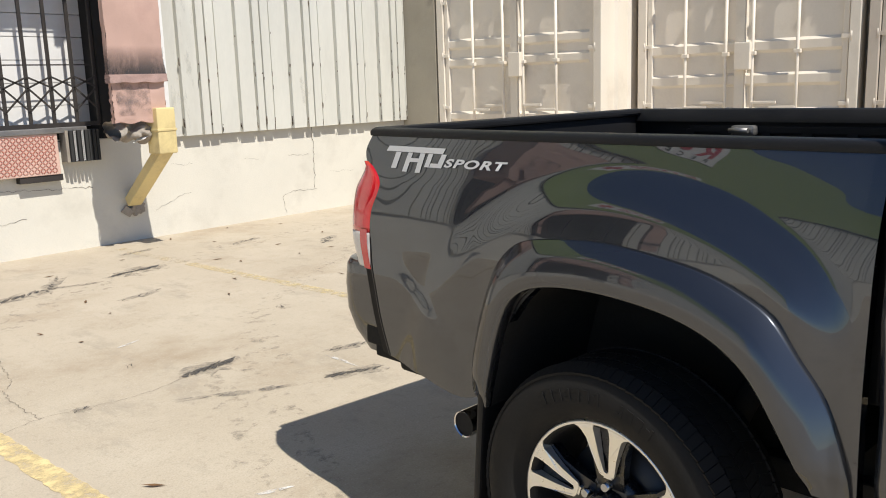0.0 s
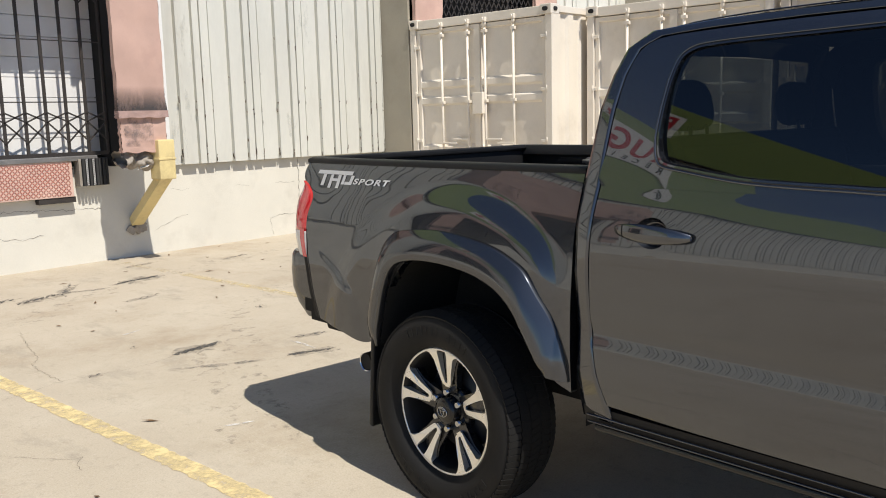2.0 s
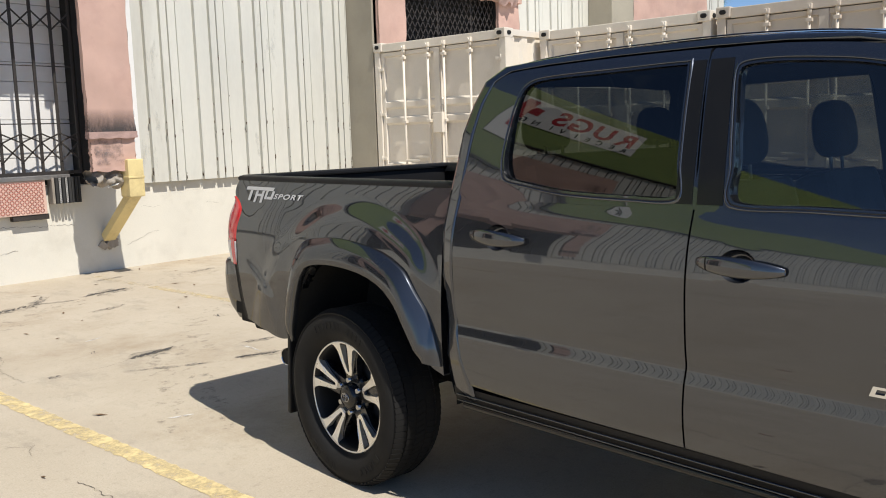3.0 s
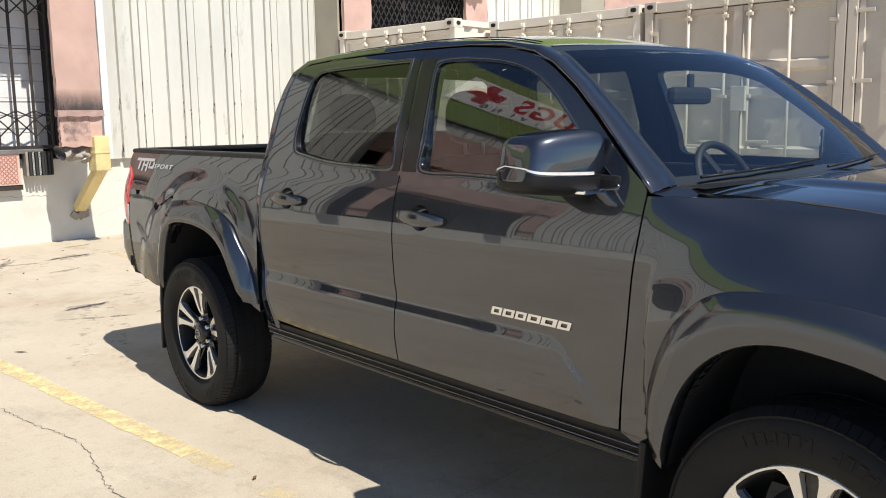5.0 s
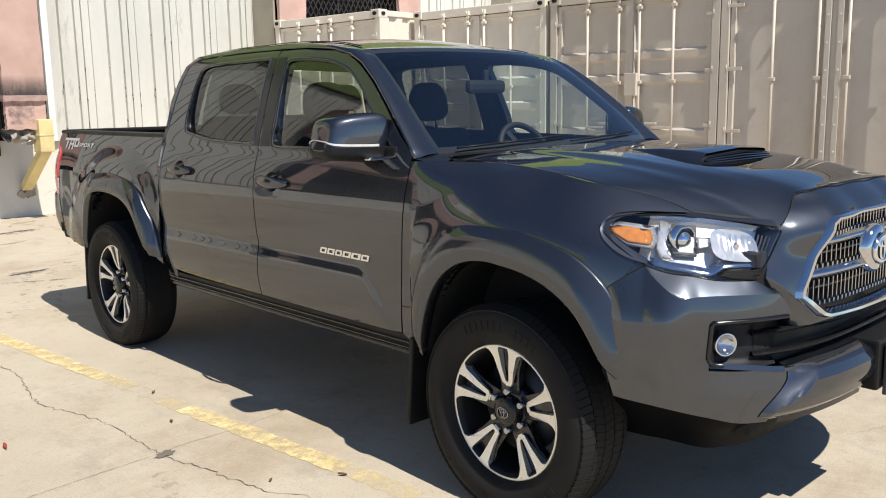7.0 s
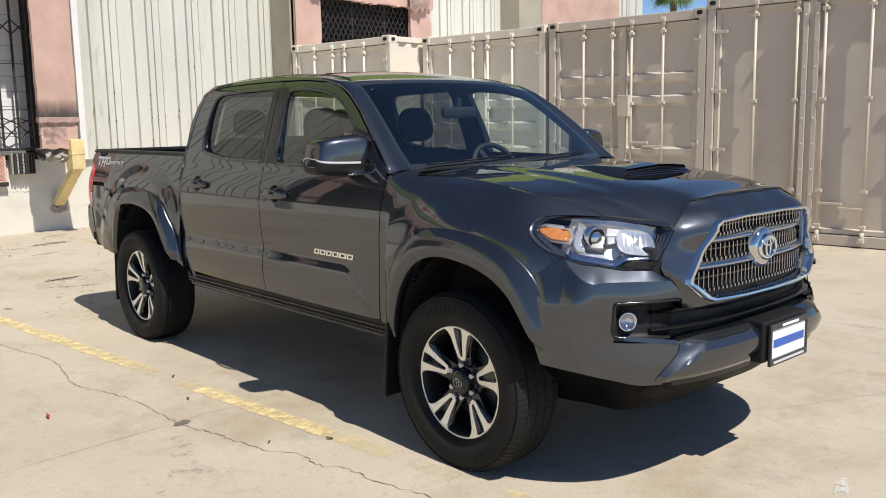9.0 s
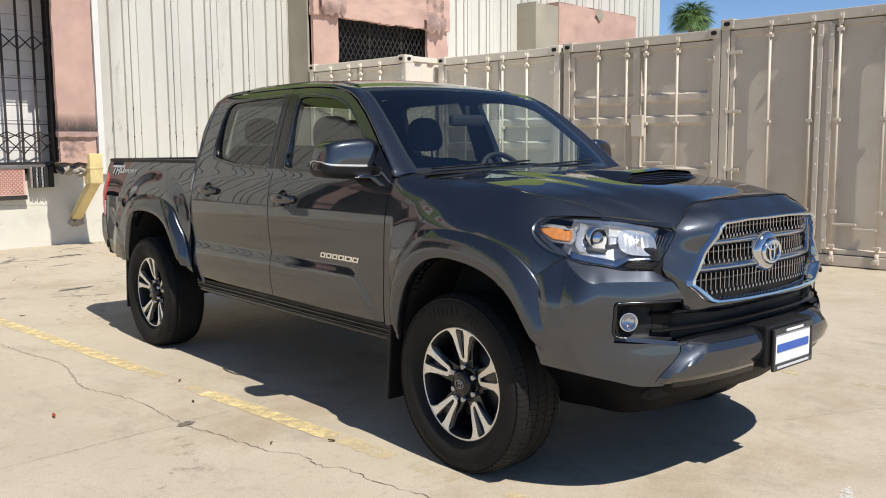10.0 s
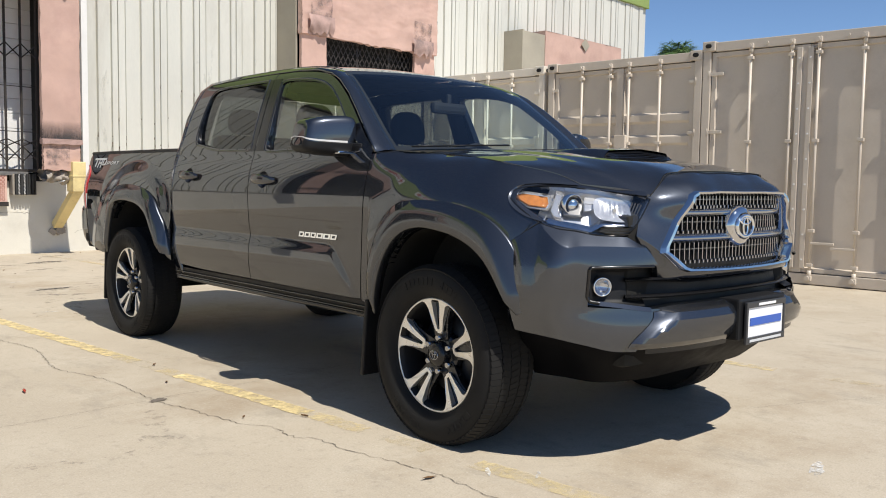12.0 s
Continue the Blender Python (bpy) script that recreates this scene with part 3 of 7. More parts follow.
def canvas(bm, a, b, seed, amp=.02, n=18, drop=0.0):
    """A canvas-covered box from corner a to corner b with a slack, wrinkled front."""
    rnd = random.Random(seed)
    ox = rnd.uniform(0, 50)
    x0, y0, z0 = a
    x1, y1, z1 = b

    def wr(x, z):
        return amp * noise.fractal(Vector((x * 2.2 + ox, z * 3.5, ox)), 1.0, 2.0, 4)

    def low(x):
        return z0 - drop * abs(noise.noise(Vector((x * 5 + ox, 0, 3))))
    sheet(bm, lambda u, v: (x0 + (x1 - x0) * u + wr(u * 3, v * 5) * .5, y0 + wr(x0 + (x1 - x0) * u, z0 + (z1 - z0) * v), low(x0 + (x1 - x0) * u) * (1 - v) + z1 * v), n, n)
    for x, f in ((x0, True), (x1, False)):
        sheet(bm, lambda u, v: (x + wr((u + x) * 3, v * 5) * .5, y0 + (y1 - y0) * u + wr(x, z0 + (z1 - z0) * v) * (1 - u), low(x) * (1 - v) + z1 * v), 4, n, flip=f)
    sheet(bm, lambda u, v: (x0 + (x1 - x0) * u, y0 + (y1 - y0) * v, low(x0 + (x1 - x0) * u)), n, 3, flip=True)
    sheet(bm, lambda u, v: (x0 + (x1 - x0) * u, y0 + (y1 - y0) * v, z1), 4, 3)


def scissor_gate(t, x0, x1, z0, z1, y, cols, diag=((0, 1),), every=1):
    """A folding gate: upright flats, end rails and crossed lattice bars between them."""
    k = cols
    bm = bmesh.new()
    for z in (z0, z1):
        box(bm, (x0, y - .015, z - .02), (x1, y + .015, z + .02))
    gate_ = part("folding_gate", bm, DARKMETAL, t, "black steel folding lattice gate")
    bm = bmesh.new()
    box(bm, (-.015, -.012, z0), (.015, .012, z1), .002)
    first = part("upright", bm, DARKMETAL, gate_)
    first.location = (x0, y, 0)
    for i in range(every, k + 1, every):
        ob = new("upright", first.data)
        ob.parent = gate_
        ob.location = (x0 + (x1 - x0) * i / k, y, 0)
    bm = bmesh.new()
    for za, zb in diag:
        for i in range(k):
            xa, xb = x0 + (x1 - x0) * i / k, x0 + (x1 - x0) * (i + 1) / k
            for p, q in (((xa, za), (xb, zb)), ((xa, zb), (xb, za))):
                d = Vector((q[0] - p[0], 0, q[1] - p[1]))
                m = Matrix.Translation(((p[0] + q[0]) / 2, y - .016, (p[1] + q[1]) / 2)) @ Matrix.Rotation(-math.atan2(d.z, d.x), 4, "Y")
                box(bm, (-d.length / 2, -.004, -.008), (d.length / 2, .004, .008), 0, m)
    tagged(part("lattice", bm, DARKMETAL, gate_, "crossed lattice bars"), kind="stuff")
    return gate_


def dock(x0, x1, pad, header_low, header_high, depth, seed, full=True, label="", WALL_Y=WALL_Y, wide=0.0):
    """A loading dock: recessed door, folding gate, canvas seal at the sides and over the top."""
    y0 = WALL_Y - depth
    FACE_Y = WALL_Y - .035
    t = thing("loading_dock", Matrix(), label, "loading dock", "loading docks", "structure")
    # jambs coloured black to stand in for the recess's shade
    bm = bmesh.new()
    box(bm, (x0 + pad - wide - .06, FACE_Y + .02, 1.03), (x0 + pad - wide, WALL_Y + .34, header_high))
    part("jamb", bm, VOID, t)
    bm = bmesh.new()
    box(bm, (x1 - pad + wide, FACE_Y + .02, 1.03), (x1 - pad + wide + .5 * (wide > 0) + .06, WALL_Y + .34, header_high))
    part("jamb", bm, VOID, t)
    for xa, xb, s in ((x0, x0 + pad, 1), (x1 - pad, x1, 2)):
        bm = bmesh.new()
        canvas(bm, (xa, y0, 1.58), (xb, y0 + .06, header_low), seed + s, .022)
        part("canvas_pad", bm, CANVAS, t, "faded terracotta canvas side pad")
        bm = bmesh.new()
        canvas(bm, (xa - .004, y0 - .008, 1.60), (xb + .006, y0 + .062, 1.86), seed + s, .022)
        part("soot_stain", bm, SOOT, t, "soot ground into the pad")
        bm = bmesh.new()
        canvas(bm, (xa - .008, y0 - .022, 1.545), (xb + .012, y0 + .065, 1.612), seed + s + 9, .018, 20, .02)
        part("sooty_fold", bm, CANVASFOLD, t, "grimy fold across the pad")
        bm = bmesh.new()
        canvas(bm, (xa + .02, y0 + .01, 1.20), (xb - .01, y0 + .07, 1.56), seed + s + 5, .022, 20, .03)
        part("canvas_flap", bm, CANVAS, t, "torn faded canvas flap")
        bm = bmesh.new()
        canvas(bm, (xa + .06, y0 + .003, 1.26), (xb - .16, y0 + .06, 1.545), seed + s + 5, .022, 20, .0)
        part("grime_blotch", bm, GRIME, t, "black grime rubbed into the flap")
    bm = bmesh.new()
    canvas(bm, (x0 - .03, y0 - .05, header_low), (x1 + .03, FACE_Y - .005, header_high), seed + 30, .020, 60, .05)
    part("canvas_header", bm, CANVAS, t, "slack torn terracotta canvas header")
    hy = y0 - .05
    for xa, xb, za, zb in ((x0 + .16, x0 + .62, header_low + .28, header_low + .78), (x1 - .62, x1 - .16, header_low + .18, header_low + .58)):
        bm = bmesh.new()
        canvas(bm, (xa, hy - .028, za), (xb, hy + .02, zb), seed + 30, .020, 16)
        part("grime_blotch", bm, GRIME, t, "black grime rubbed into the header")
        bm = bmesh.new()
        ox = seed * 1.7 + xa

        def tear(u, v):
            fold = .03 * math.sin(9 * u + 2 * noise.noise(Vector((u * 3 + ox, v * 2, 0)))) * (1 - v)
            low = .30 + .13 * noise.noise(Vector((u * 6 + ox, 0, 4)))
            return (xa - .08 + (xb - xa + .12) * u + .04 * (1 - v) * math.sin(5 * u), hy - .05 + fold - .03 * math.sin(math.pi * v), za + .05 - low * (1 - v))
        sheet(bm, tear, 24, 10)
        part("torn_flap", bm, CANVASFOLD, t, "torn grimy canvas flap hanging loose")
    bm = bmesh.new()
    if full:
        for i in range(13):
            z = 1.15 + i * .21
            box(bm, (x0 + pad - wide, WALL_Y + .24, z), (x1 - pad + wide, WALL_Y + .28, z + .204), .004)
            part("door_panel", bm, WHITEDOOR, t, "white roll-up door panel")
            bm = bmesh.new()
        box(bm, (x0 + pad - wide, WALL_Y + .285, 1.15), (x1 - pad + wide, WALL_Y + .30, 3.85))
        part("door_backing", bm, WHITEDOOR, t)
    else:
        # no room behind: a black sheet carries the doorway's shade
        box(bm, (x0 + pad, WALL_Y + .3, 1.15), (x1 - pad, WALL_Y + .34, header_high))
        part("doorway_shade_sheet", bm, VOID, t, "black sheet standing in for the shaded doorway")
    gx0, gx1 = x0 + pad - wide + .02, x1 - pad + wide - .02
    if full:
        gate_ = scissor_gate(t, gx0, gx1, 1.18, 3.7, WALL_Y + .02, 14, ((1.31, 1.52), (1.52, 1.62), (2.75, 2.95)))
        for z in (1.72, 2.35):
            bm = bmesh.new()
            box(bm, (gx0, WALL_Y + .03, z), (gx1, WALL_Y + .035, z + .012))
            part("cross_bar", bm, DARKMETAL, gate_)
    else:
        k = int((gx1 - gx0) / .115)
        scissor_gate(t, gx0, gx1, 1.4, 3.85, WALL_Y + .02, k, [(2.6 + j * .19, 2.79 + j * .19) for j in range(7)], 7)
    return t


dock(1.05, 4.545, .53, 3.75, 4.95, .80, 3, True, "loading dock with pink canvas seal and white roll-up door behind a folding gate", WALL_Y, .30)
dock(8.47, 11.80, .55, 3.62, 4.72, .10, 21, False, "high loading dock with torn pink canvas header and lattice gate", STEP_Y)
dock(-6.0, -2.5, .35, 3.75, 4.93, .68, 57, False, "loading dock with pink canvas seal and black sheet for its shaded doorway")

# canopy box over the last dock
cab = thing("dock_canopy", Matrix(), "terracotta canvas canopy panel with taupe sheet side over a dock", "canopy", kind="structure")
CY = STEP_Y - .55
bm = bmesh.new()
box(bm, (14.10, CY, 2.9), (14.16, STEP_Y - .04, 4.42), .005)
part("side_panel", bm, COLUMN, cab, "taupe side panel")
bm = bmesh.new()
box(bm, (14.16, CY + .01, 2.9), (14.93, CY + .05, 4.40), .005)
part("front_panel", bm, COLUMN, cab, "taupe front panel")
bm = bmesh.new()
canvas(bm, (14.93, CY, 2.9), (18.15, STEP_Y - .04, 4.50), 77, .02, 24)
part("canvas_front", bm, CANVAS, cab)
bm = bmesh.new()
prism(bm, [(0, .15), (.17, 0), (0, -.15), (-.17, 0)], .01, pose(16.48, CY - .045, 4.37))
part("diamond_mark", bm, COLUMN, cab, "grey diamond patch")

# banner on the fascia
ban = thing("banner", Matrix(), "white vinyl banner with red and black lettering on the green fascia", "banner")
bm = bmesh.new()
box(bm, (-6.42, FACE_Y - .125, 6.40), (-2.50, FACE_Y - .105, 7.40), .004)
part("banner_sheet", bm, BANNER, ban)


def lettering(name, text, x, y, z, size, mat, parent, spacing=1.0, bold=0.0):
    c = bpy.data.curves.new(name, "FONT")
    c.body, c.size, c.extrude, c.space_character, c.offset = text, size, .003, spacing, bold
    tmp = new("tmp_text", c)
    dg = bpy.context.evaluated_depsgraph_get()
    me = bpy.data.meshes.new_from_object(tmp.evaluated_get(dg))
    bpy.data.objects.remove(tmp)
    me.materials.clear()
    me.materials.append(mat)
    ob = new(name, me)
    ob.matrix_world = pose(x, y, z, 90, 0, 0)
    ob.parent = parent
    return ob


for i, ch in enumerate("RUGS"):
    lettering("red_letter", ch, -6.26 + i * .64, FACE_Y - .13, 6.72, .80, REDPRINT, ban, 1.0, .022)
for i, ch in enumerate("RECEIVING"):
    lettering("black_letter", ch, -6.20 + i * .34, FACE_Y - .13, 6.46, .25, BLACKPRINT, ban, 1.0, .005)
for q in range(6):
    for x0, x1, z0, z1 in ((-3.60, -2.74, 6.80, 7.10), (-3.33, -3.01, 6.56, 6.80), (-3.33, -3.01, 7.10, 7.34)):
        if q % 2 and z0 != 6.80:
            continue
        k = 6 if z0 == 6.80 else 3
        j = q if z0 == 6.80 else q // 2
        bm = bmesh.new()
        h = (z1 - z0) / k
        box(bm, (x0, FACE_Y - .134, z0 + j * h), (x1, FACE_Y - .126, z0 + (j + .78) * h))
        part("cross_stripe", bm, REDPRINT, ban, "red stripe of the cross shape")

# dock leveller lip, bumper, tarp and yellow bracket beside the first dock
lv = thing("dock_leveler", Matrix(), "faded red diamond-plate dock leveler lip on the wall", "dock leveler")
bm = bmesh.new()
box(bm, (1.9, WALL_Y - .10, .74), (3.82, WALL_Y - .07, 1.11), .006)
part("lip_plate", bm, TREAD, lv, "pale pink worn plate")
bm = bmesh.new()
for i in range(71):
    for j in range(13):
        x, z = 1.93 + i * .0264, .768 + j * .0264
        a = 45 if (i + j) % 2 else -45
        box(bm, (-.0130, -.004, -.0036), (.0130, .002, .0036), 0, pose(x, WALL_Y - .101, z, 0, a, 0))
tagged(part("tread_pattern", bm, REDPLATE, lv, "raised red diamond tread"), kind="stuff")
bm = bmesh.new()
box(bm, (1.9, WALL_Y - .115, 1.11), (4.1, WALL_Y + .2, 1.16), .006)
part("lip_edge", bm, STEEL, lv, "worn steel edge")
bm = bmesh.new()
box(bm, (3.45, WALL_Y - .09, .68), (3.84, WALL_Y, .74), .004)
part("lip_bracket", bm, DARKMETAL, lv)
db = thing("dock_bumper", Matrix(), "black laminated rubber dock bumper bolted to the wall", "dock bumper")
for i in range(9):
    bm = bmesh.new()
    box(bm, (3.88 + i * .037, WALL_Y - .13 - .010 * (i % 2), .84), (3.88 + i * .037 + .028, WALL_Y - .005, 1.13), .004)
    part("rubber_layer", bm, TARP if i == 0 else DOCKRUBBER, db)
    if i in (2, 4):
        bm = bmesh.new()
        for k in range(15):
            for dx in (.008, .020):
                box(bm, (-.0035, -.002, -.005), (.0035, .002, .005), 0, pose(3.88 + i * .037 + dx, WALL_Y - .131, .852 + k * .0187 + .006 * (dx > .01), 0, 20, 0))
        tagged(part("cord_end", bm, WHITEDOOR, db, "pale cord ends in the cut rubber"), kind="stuff")

tp = thing("crumpled_tarp", Matrix(), "crumpled weathered brown tarp hanging under the canvas pad", "tarp")
bm = bmesh.new()


def tarp_pt(u, v):
    x = 4.08 + .46 * u
    a = 2 * math.pi * v
    r = .085 + .05 * noise.noise(Vector((u * 4, math.cos(a), math.sin(a)))) + .02 * math.sin(u * 17 + a * 2) + .028 * noise.noise(Vector((u * 9, 2.0 * math.cos(a), 2.0 * math.sin(a)))) + .008 * noise.noise(Vector((u * 26, 6 * math.cos(a), 6 * math.sin(a))))
    return (x, 6.12 + r * 1.6 * math.cos(a), 1.13 - .05 * u + r * math.sin(a) * .9)


sheet(bm, tarp_pt, 60, 44, flip=True)
part("tarp_cloth", bm, TARP, tp)
bm = bmesh.new()
sheet(bm, lambda u, v: (4.26 + .16 * u - .05 * v, 6.0 + .03 * math.sin(9 * u), 1.045 + .04 * u * u - .045 * v * (1 - u) + .008 * math.sin(8 * v)), 10, 6)
part("tarp_edge", bm, WHITEDOOR, tp, "pale torn tarp edge")

br = thing("yellow_bracket", Matrix(), "yellow painted steel bracket with diagonal strut on the wall", "bracket")
bm = bmesh.new()
box(bm, (4.40, 5.88, .895), (4.585, 6.08, 1.31), .012)
part("bracket_box", bm, YELLOWSTEEL, br)
bm = bmesh.new()
box(bm, (4.394, 5.874, 1.10), (4.591, 6.086, 1.122), .004)
part("weld_seam", bm, YELLOWSTEEL, br)
bm = bmesh.new()
a, b = Vector((4.50, 5.97, .93)), Vector((4.535, 6.71, .395))
d = b - a
box(bm, (-.07, -.05, 0), (.07, .05, d.length), .008, Matrix.Translation(a) @ d.to_track_quat("Z", "X").to_matrix().to_4x4() @ Matrix.Rotation(radians(90), 4, "Z"))
part("diagonal_strut", bm, YELLOWSTEEL, br)
bm = bmesh.new()
rnd = random.Random(5)
for i in range(9):
    box(bm, (-.05, -.02, -.04), (.05, .02, .04), .008, pose(4.53 + rnd.uniform(-.08, .08), 6.715, .385 + rnd.uniform(-.08, .08), rnd.uniform(-20, 20), rnd.uniform(0, 180), rnd.uniform(-20, 20)))
part("broken_foot", bm, TARP, br, "crumbled rusty concrete foot")
wall_box("flashing", (4.91, FACE_Y - .045, 1.0), (5.0, FACE_Y + .02, 4.7), WHITEDOOR, "pale flashing strip beside the dock", "trim", .004)

# cracks in the wall base
bm = bmesh.new()
for pts, w in (([(2.6, .60), (3.1, .63), (3.7, .60), (4.15, .58)], .006), ([(4.78, .28), (5.0, .36), (5.2, .42)], .004), ([(6.42, .02), (6.40, .22), (6.55, .27), (6.9, .26)], .005), ([(6.86, 1.0), (6.88, .7), (6.87, .28)], .012), ([(3.0, .38), (3.3, .33), (3.5, .36)], .005), ([(5.0, .72), (5.25, .70)], .003), ([(5.9, .70), (6.1, .69)], .003), ([(6.5, .70), (6.8, .68)], .004), ([(7.1, .45), (7.5, .43)], .003)):
    tmp = bmesh.new()
    jagged(tmp, pts, w * .6, int(w * 9999), .014, .035, 0)
    for f in tmp.faces:
        vs = [bm.verts.new((v.co.x, WALL_Y - .003, v.co.y)) for v in f.verts]
        bm.faces.new(vs)
    tmp.free()
tagged(part("wall_crack", bm, CRACKFILL), "thin dark cracks in the painted wall base", "crack", kind="structure")
bm = bmesh.new()
rnd = random.Random(8)
for i in range(120):
    s = Vector((5.35 + .70 * rnd.randint(-1, 4) + rnd.choice((.013, .124, .246, .49)) + rnd.uniform(-.01, .01), 0, rnd.choice((rnd.uniform(1.02, 1.25), rnd.uniform(1.02, 1.12), rnd.uniform(1.55, 1.75), rnd.uniform(1.2, 2.6)))))
    tmp = bmesh.new()
    blob(tmp, s.x, s.z, rnd.uniform(.003, .010), rnd.uniform(.008, .05), 0, rnd, 0, 9)
    for f in tmp.faces:
        bm.faces.new([bm.verts.new((v.co.x, FACE_Y - .0505, v.co.y)) for v in f.verts])
    tmp.free()
tagged(part("wall_stain", bm, RUST), "small rust and dirt spots on the sheet metal", "stain", kind="stuff")
bm = bmesh.new()
sheet(bm, lambda u, v: (5.02 + 3.38 * u, FACE_Y - .0500, 1.02 + 2.9 * v), 2, 2)
sheet(bm, lambda u, v: (-2.45 + 3.45 * u, FACE_Y - .0500, 1.02 + 2.9 * v), 2, 2)
tagged(part("water_stain", bm, WATERSTAIN), "grey water stains run down the sheet metal", "stain", kind="structure")


# ---- shipping containers ----
def container(x, y0, y1, z0, z1, depth, label, style=0, bands=(), CONTAINER=CONTAINER_TAN):
    """A container seen at its door end, which faces -x, from y0 to y1 across."""
    t = thing("shipping_container", Matrix(), label, "container", "row of containers")
    w = .10
    bm = bmesh.new()
    # corrugated sides, roof and rear
    for y, s in ((y0 + .02, 1), (y1 - .02, -1)):
        k = int(depth / .28)
        prof = []
        for i in range(k):
            q = x + .16 + i * .28
            prof += [(q, 0), (q + .07, 0), (q + .105, .03), (q + .21, .03), (q + .245, 0)]
        prof.append((x + depth - .05, 0))
        lo = [bm.verts.new((a, y + b * s, z0 + .14)) for a, b in prof]
        hi = [bm.verts.new((a, y + b * s, z1 - .07)) for a, b in prof]
        for i in range(len(prof) - 1):
            bm.faces.new((lo[i], lo[i + 1], hi[i + 1], hi[i]))
    bmesh.ops.recalc_face_normals(bm, faces=bm.faces)
    part("side_wall", bm, CONTAINER, t)
    bm = bmesh.new()
    box(bm, (x + .1, y0 + .05, z1 - .06), (x + depth, y1 - .05, z1 - .02))
    part("roof", bm, CONTAINER, t)
    bm = bmesh.new()
    box(bm, (x + depth - .06, y0 + .02, z0 + .05), (x + depth, y1 - .02, z1 - .03))
    part("rear_wall", bm, CONTAINER, t)
    for y, s in ((y0, 1), (y1, -1)):
        bm = bmesh.new()
        a, b = sorted((y, y + s * w))
        box(bm, (x + .02, a, z0 + .1), (x + .16, b, z1 - .1), .008)
        part("corner_post", bm, CONTAINER, t)
        bm = bmesh.new()
        box(bm, (x + .16, a + .01, z0 + .02), (x + depth, b - .02 * 0, z0 + .16), .005)
        box(bm, (x + .16, a + .005, z1 - .09), (x + depth, b - .03 * 0, z1 - .01), .005)
        part("side_rail", bm, CONTAINER, t)
        for z in (z0, z1 - .118):
            for xx in (x, x + depth - .17):
                bm = bmesh.new()
                a2, b2 = sorted((y - s * .004, y + s * .158))
                box(bm, (xx, a2, z), (xx + .178, b2, z + .122), .012)
                part("corner_casting", bm, CONTAINER, t)
                bm = bmesh.new()
                yc = (a2 + b2) / 2
                prism(bm, [(p, q) for p, q in rounded_outline(.075, .05, .024)], .01, pose(xx - .004, yc, z + .062, 0, 0, 90))
                part("casting_hole", bm, VOID, t)
                if s > 0:
                    bm = bmesh.new()
                    prism(bm, [(p, q) for p, q in rounded_outline(.075, .05, .024)], .012, pose(xx + .09, y - .012, z + .062))
                    part("casting_hole", bm, VOID, t)
    bm = bmesh.new()
    box(bm, (x + .02, y0 + .16, z1 - .125), (x + .15, y1 - .16, z1 - .012), .008)
    part("door_header", bm, CONTAINER, t)
    bm = bmesh.new()
    box(bm, (x + .02, y0 + .16, z0 + .01), (x + .15, y1 - .16, z0 + .13), .008)
    part("door_sill", bm, CONTAINER, t)
    mid = (y0 + y1) / 2
    zl, zh = z0 + .14, z1 - .135
    for a, b, s in ((y0 + .11, mid - .006, 1), (mid + .006, y1 - .11, -1)):
        bm = bmesh.new()
        # door leaf: raised rim and stepped panels
        fx = x + .045
        rim = .05
        zs = [(zl, 0), (zl + rim, 0), (zl + rim + .012, .032)]
        for p, q in bands:
            zs += [(p, .032), (p + .03, .004), (q - .03, .004), (q, .032)]
        zs += [(zh - rim - .012, .032), (zh - rim, 0), (zh, 0)]
        ys = [(a, 0), (a + rim, 0), (a + rim + .012, 1), (b - rim - .012, 1), (b - rim, 0), (b, 0)]
        grid = [[bm.verts.new((fx + h * k, yy, zz)) for yy, k in ys] for zz, h in zs]
        for i in range(len(zs) - 1):
            for j in range(len(ys) - 1):
                bm.faces.new((grid[i][j], grid[i + 1][j], grid[i + 1][j + 1], grid[i][j + 1]))
        turn_in(bm, (.05, 0, 0), False)
        bmesh.ops.recalc_face_normals(bm, faces=bm.faces)
        leaf = part("container_door", bm, CONTAINER, t)
        for r in (.44, .87):
            yy = a + (b - a) * (r if s > 0 else 1 - r)
            bm = bmesh.new()
            tube(bm, (fx - .03, yy, zl - .07), (fx - .03, yy, zh + .05), .017)
            part("lock_rod", bm, CONTAINER, leaf)
            for z in (zl + .09, z0 + .62, zl + (zh - zl) * .58, zh - .10):
                bm = bmesh.new()
                box(bm, (fx - .052, yy - .035, z - .02), (fx - .004, yy + .035, z + .02), .006)
                part("rod_bracket", bm, CONTAINER, leaf)
            for z in (zl - .060, zh + .040):
                bm = bmesh.new()
                box(bm, (fx - .06, yy - .03, z - .03), (fx - .015, yy + .03, z + .03), .008)
                tube(bm, (fx - .075, yy + .012, z), (fx - .02, yy + .012, z), .026, None, 10)
                tube(bm, (fx - .03, yy, z - .09 if z > 1 else z + .09), (fx - .03, yy, z), .024, None, 10)
                part("rod_cam", bm, CONTAINER, leaf)
            bm = bmesh.new()
            hz = z0 + (.43 if style else .95) + (0 if r < .5 else .05)
            d = s * (.26 if r < .5 else -.26)
            p, q = sorted((yy, yy + d))
            box(bm, (fx - .055, p, hz - .014), (fx - .035, q, hz + .014), .005)
            part("rod_handle", bm, CONTAINER, leaf)
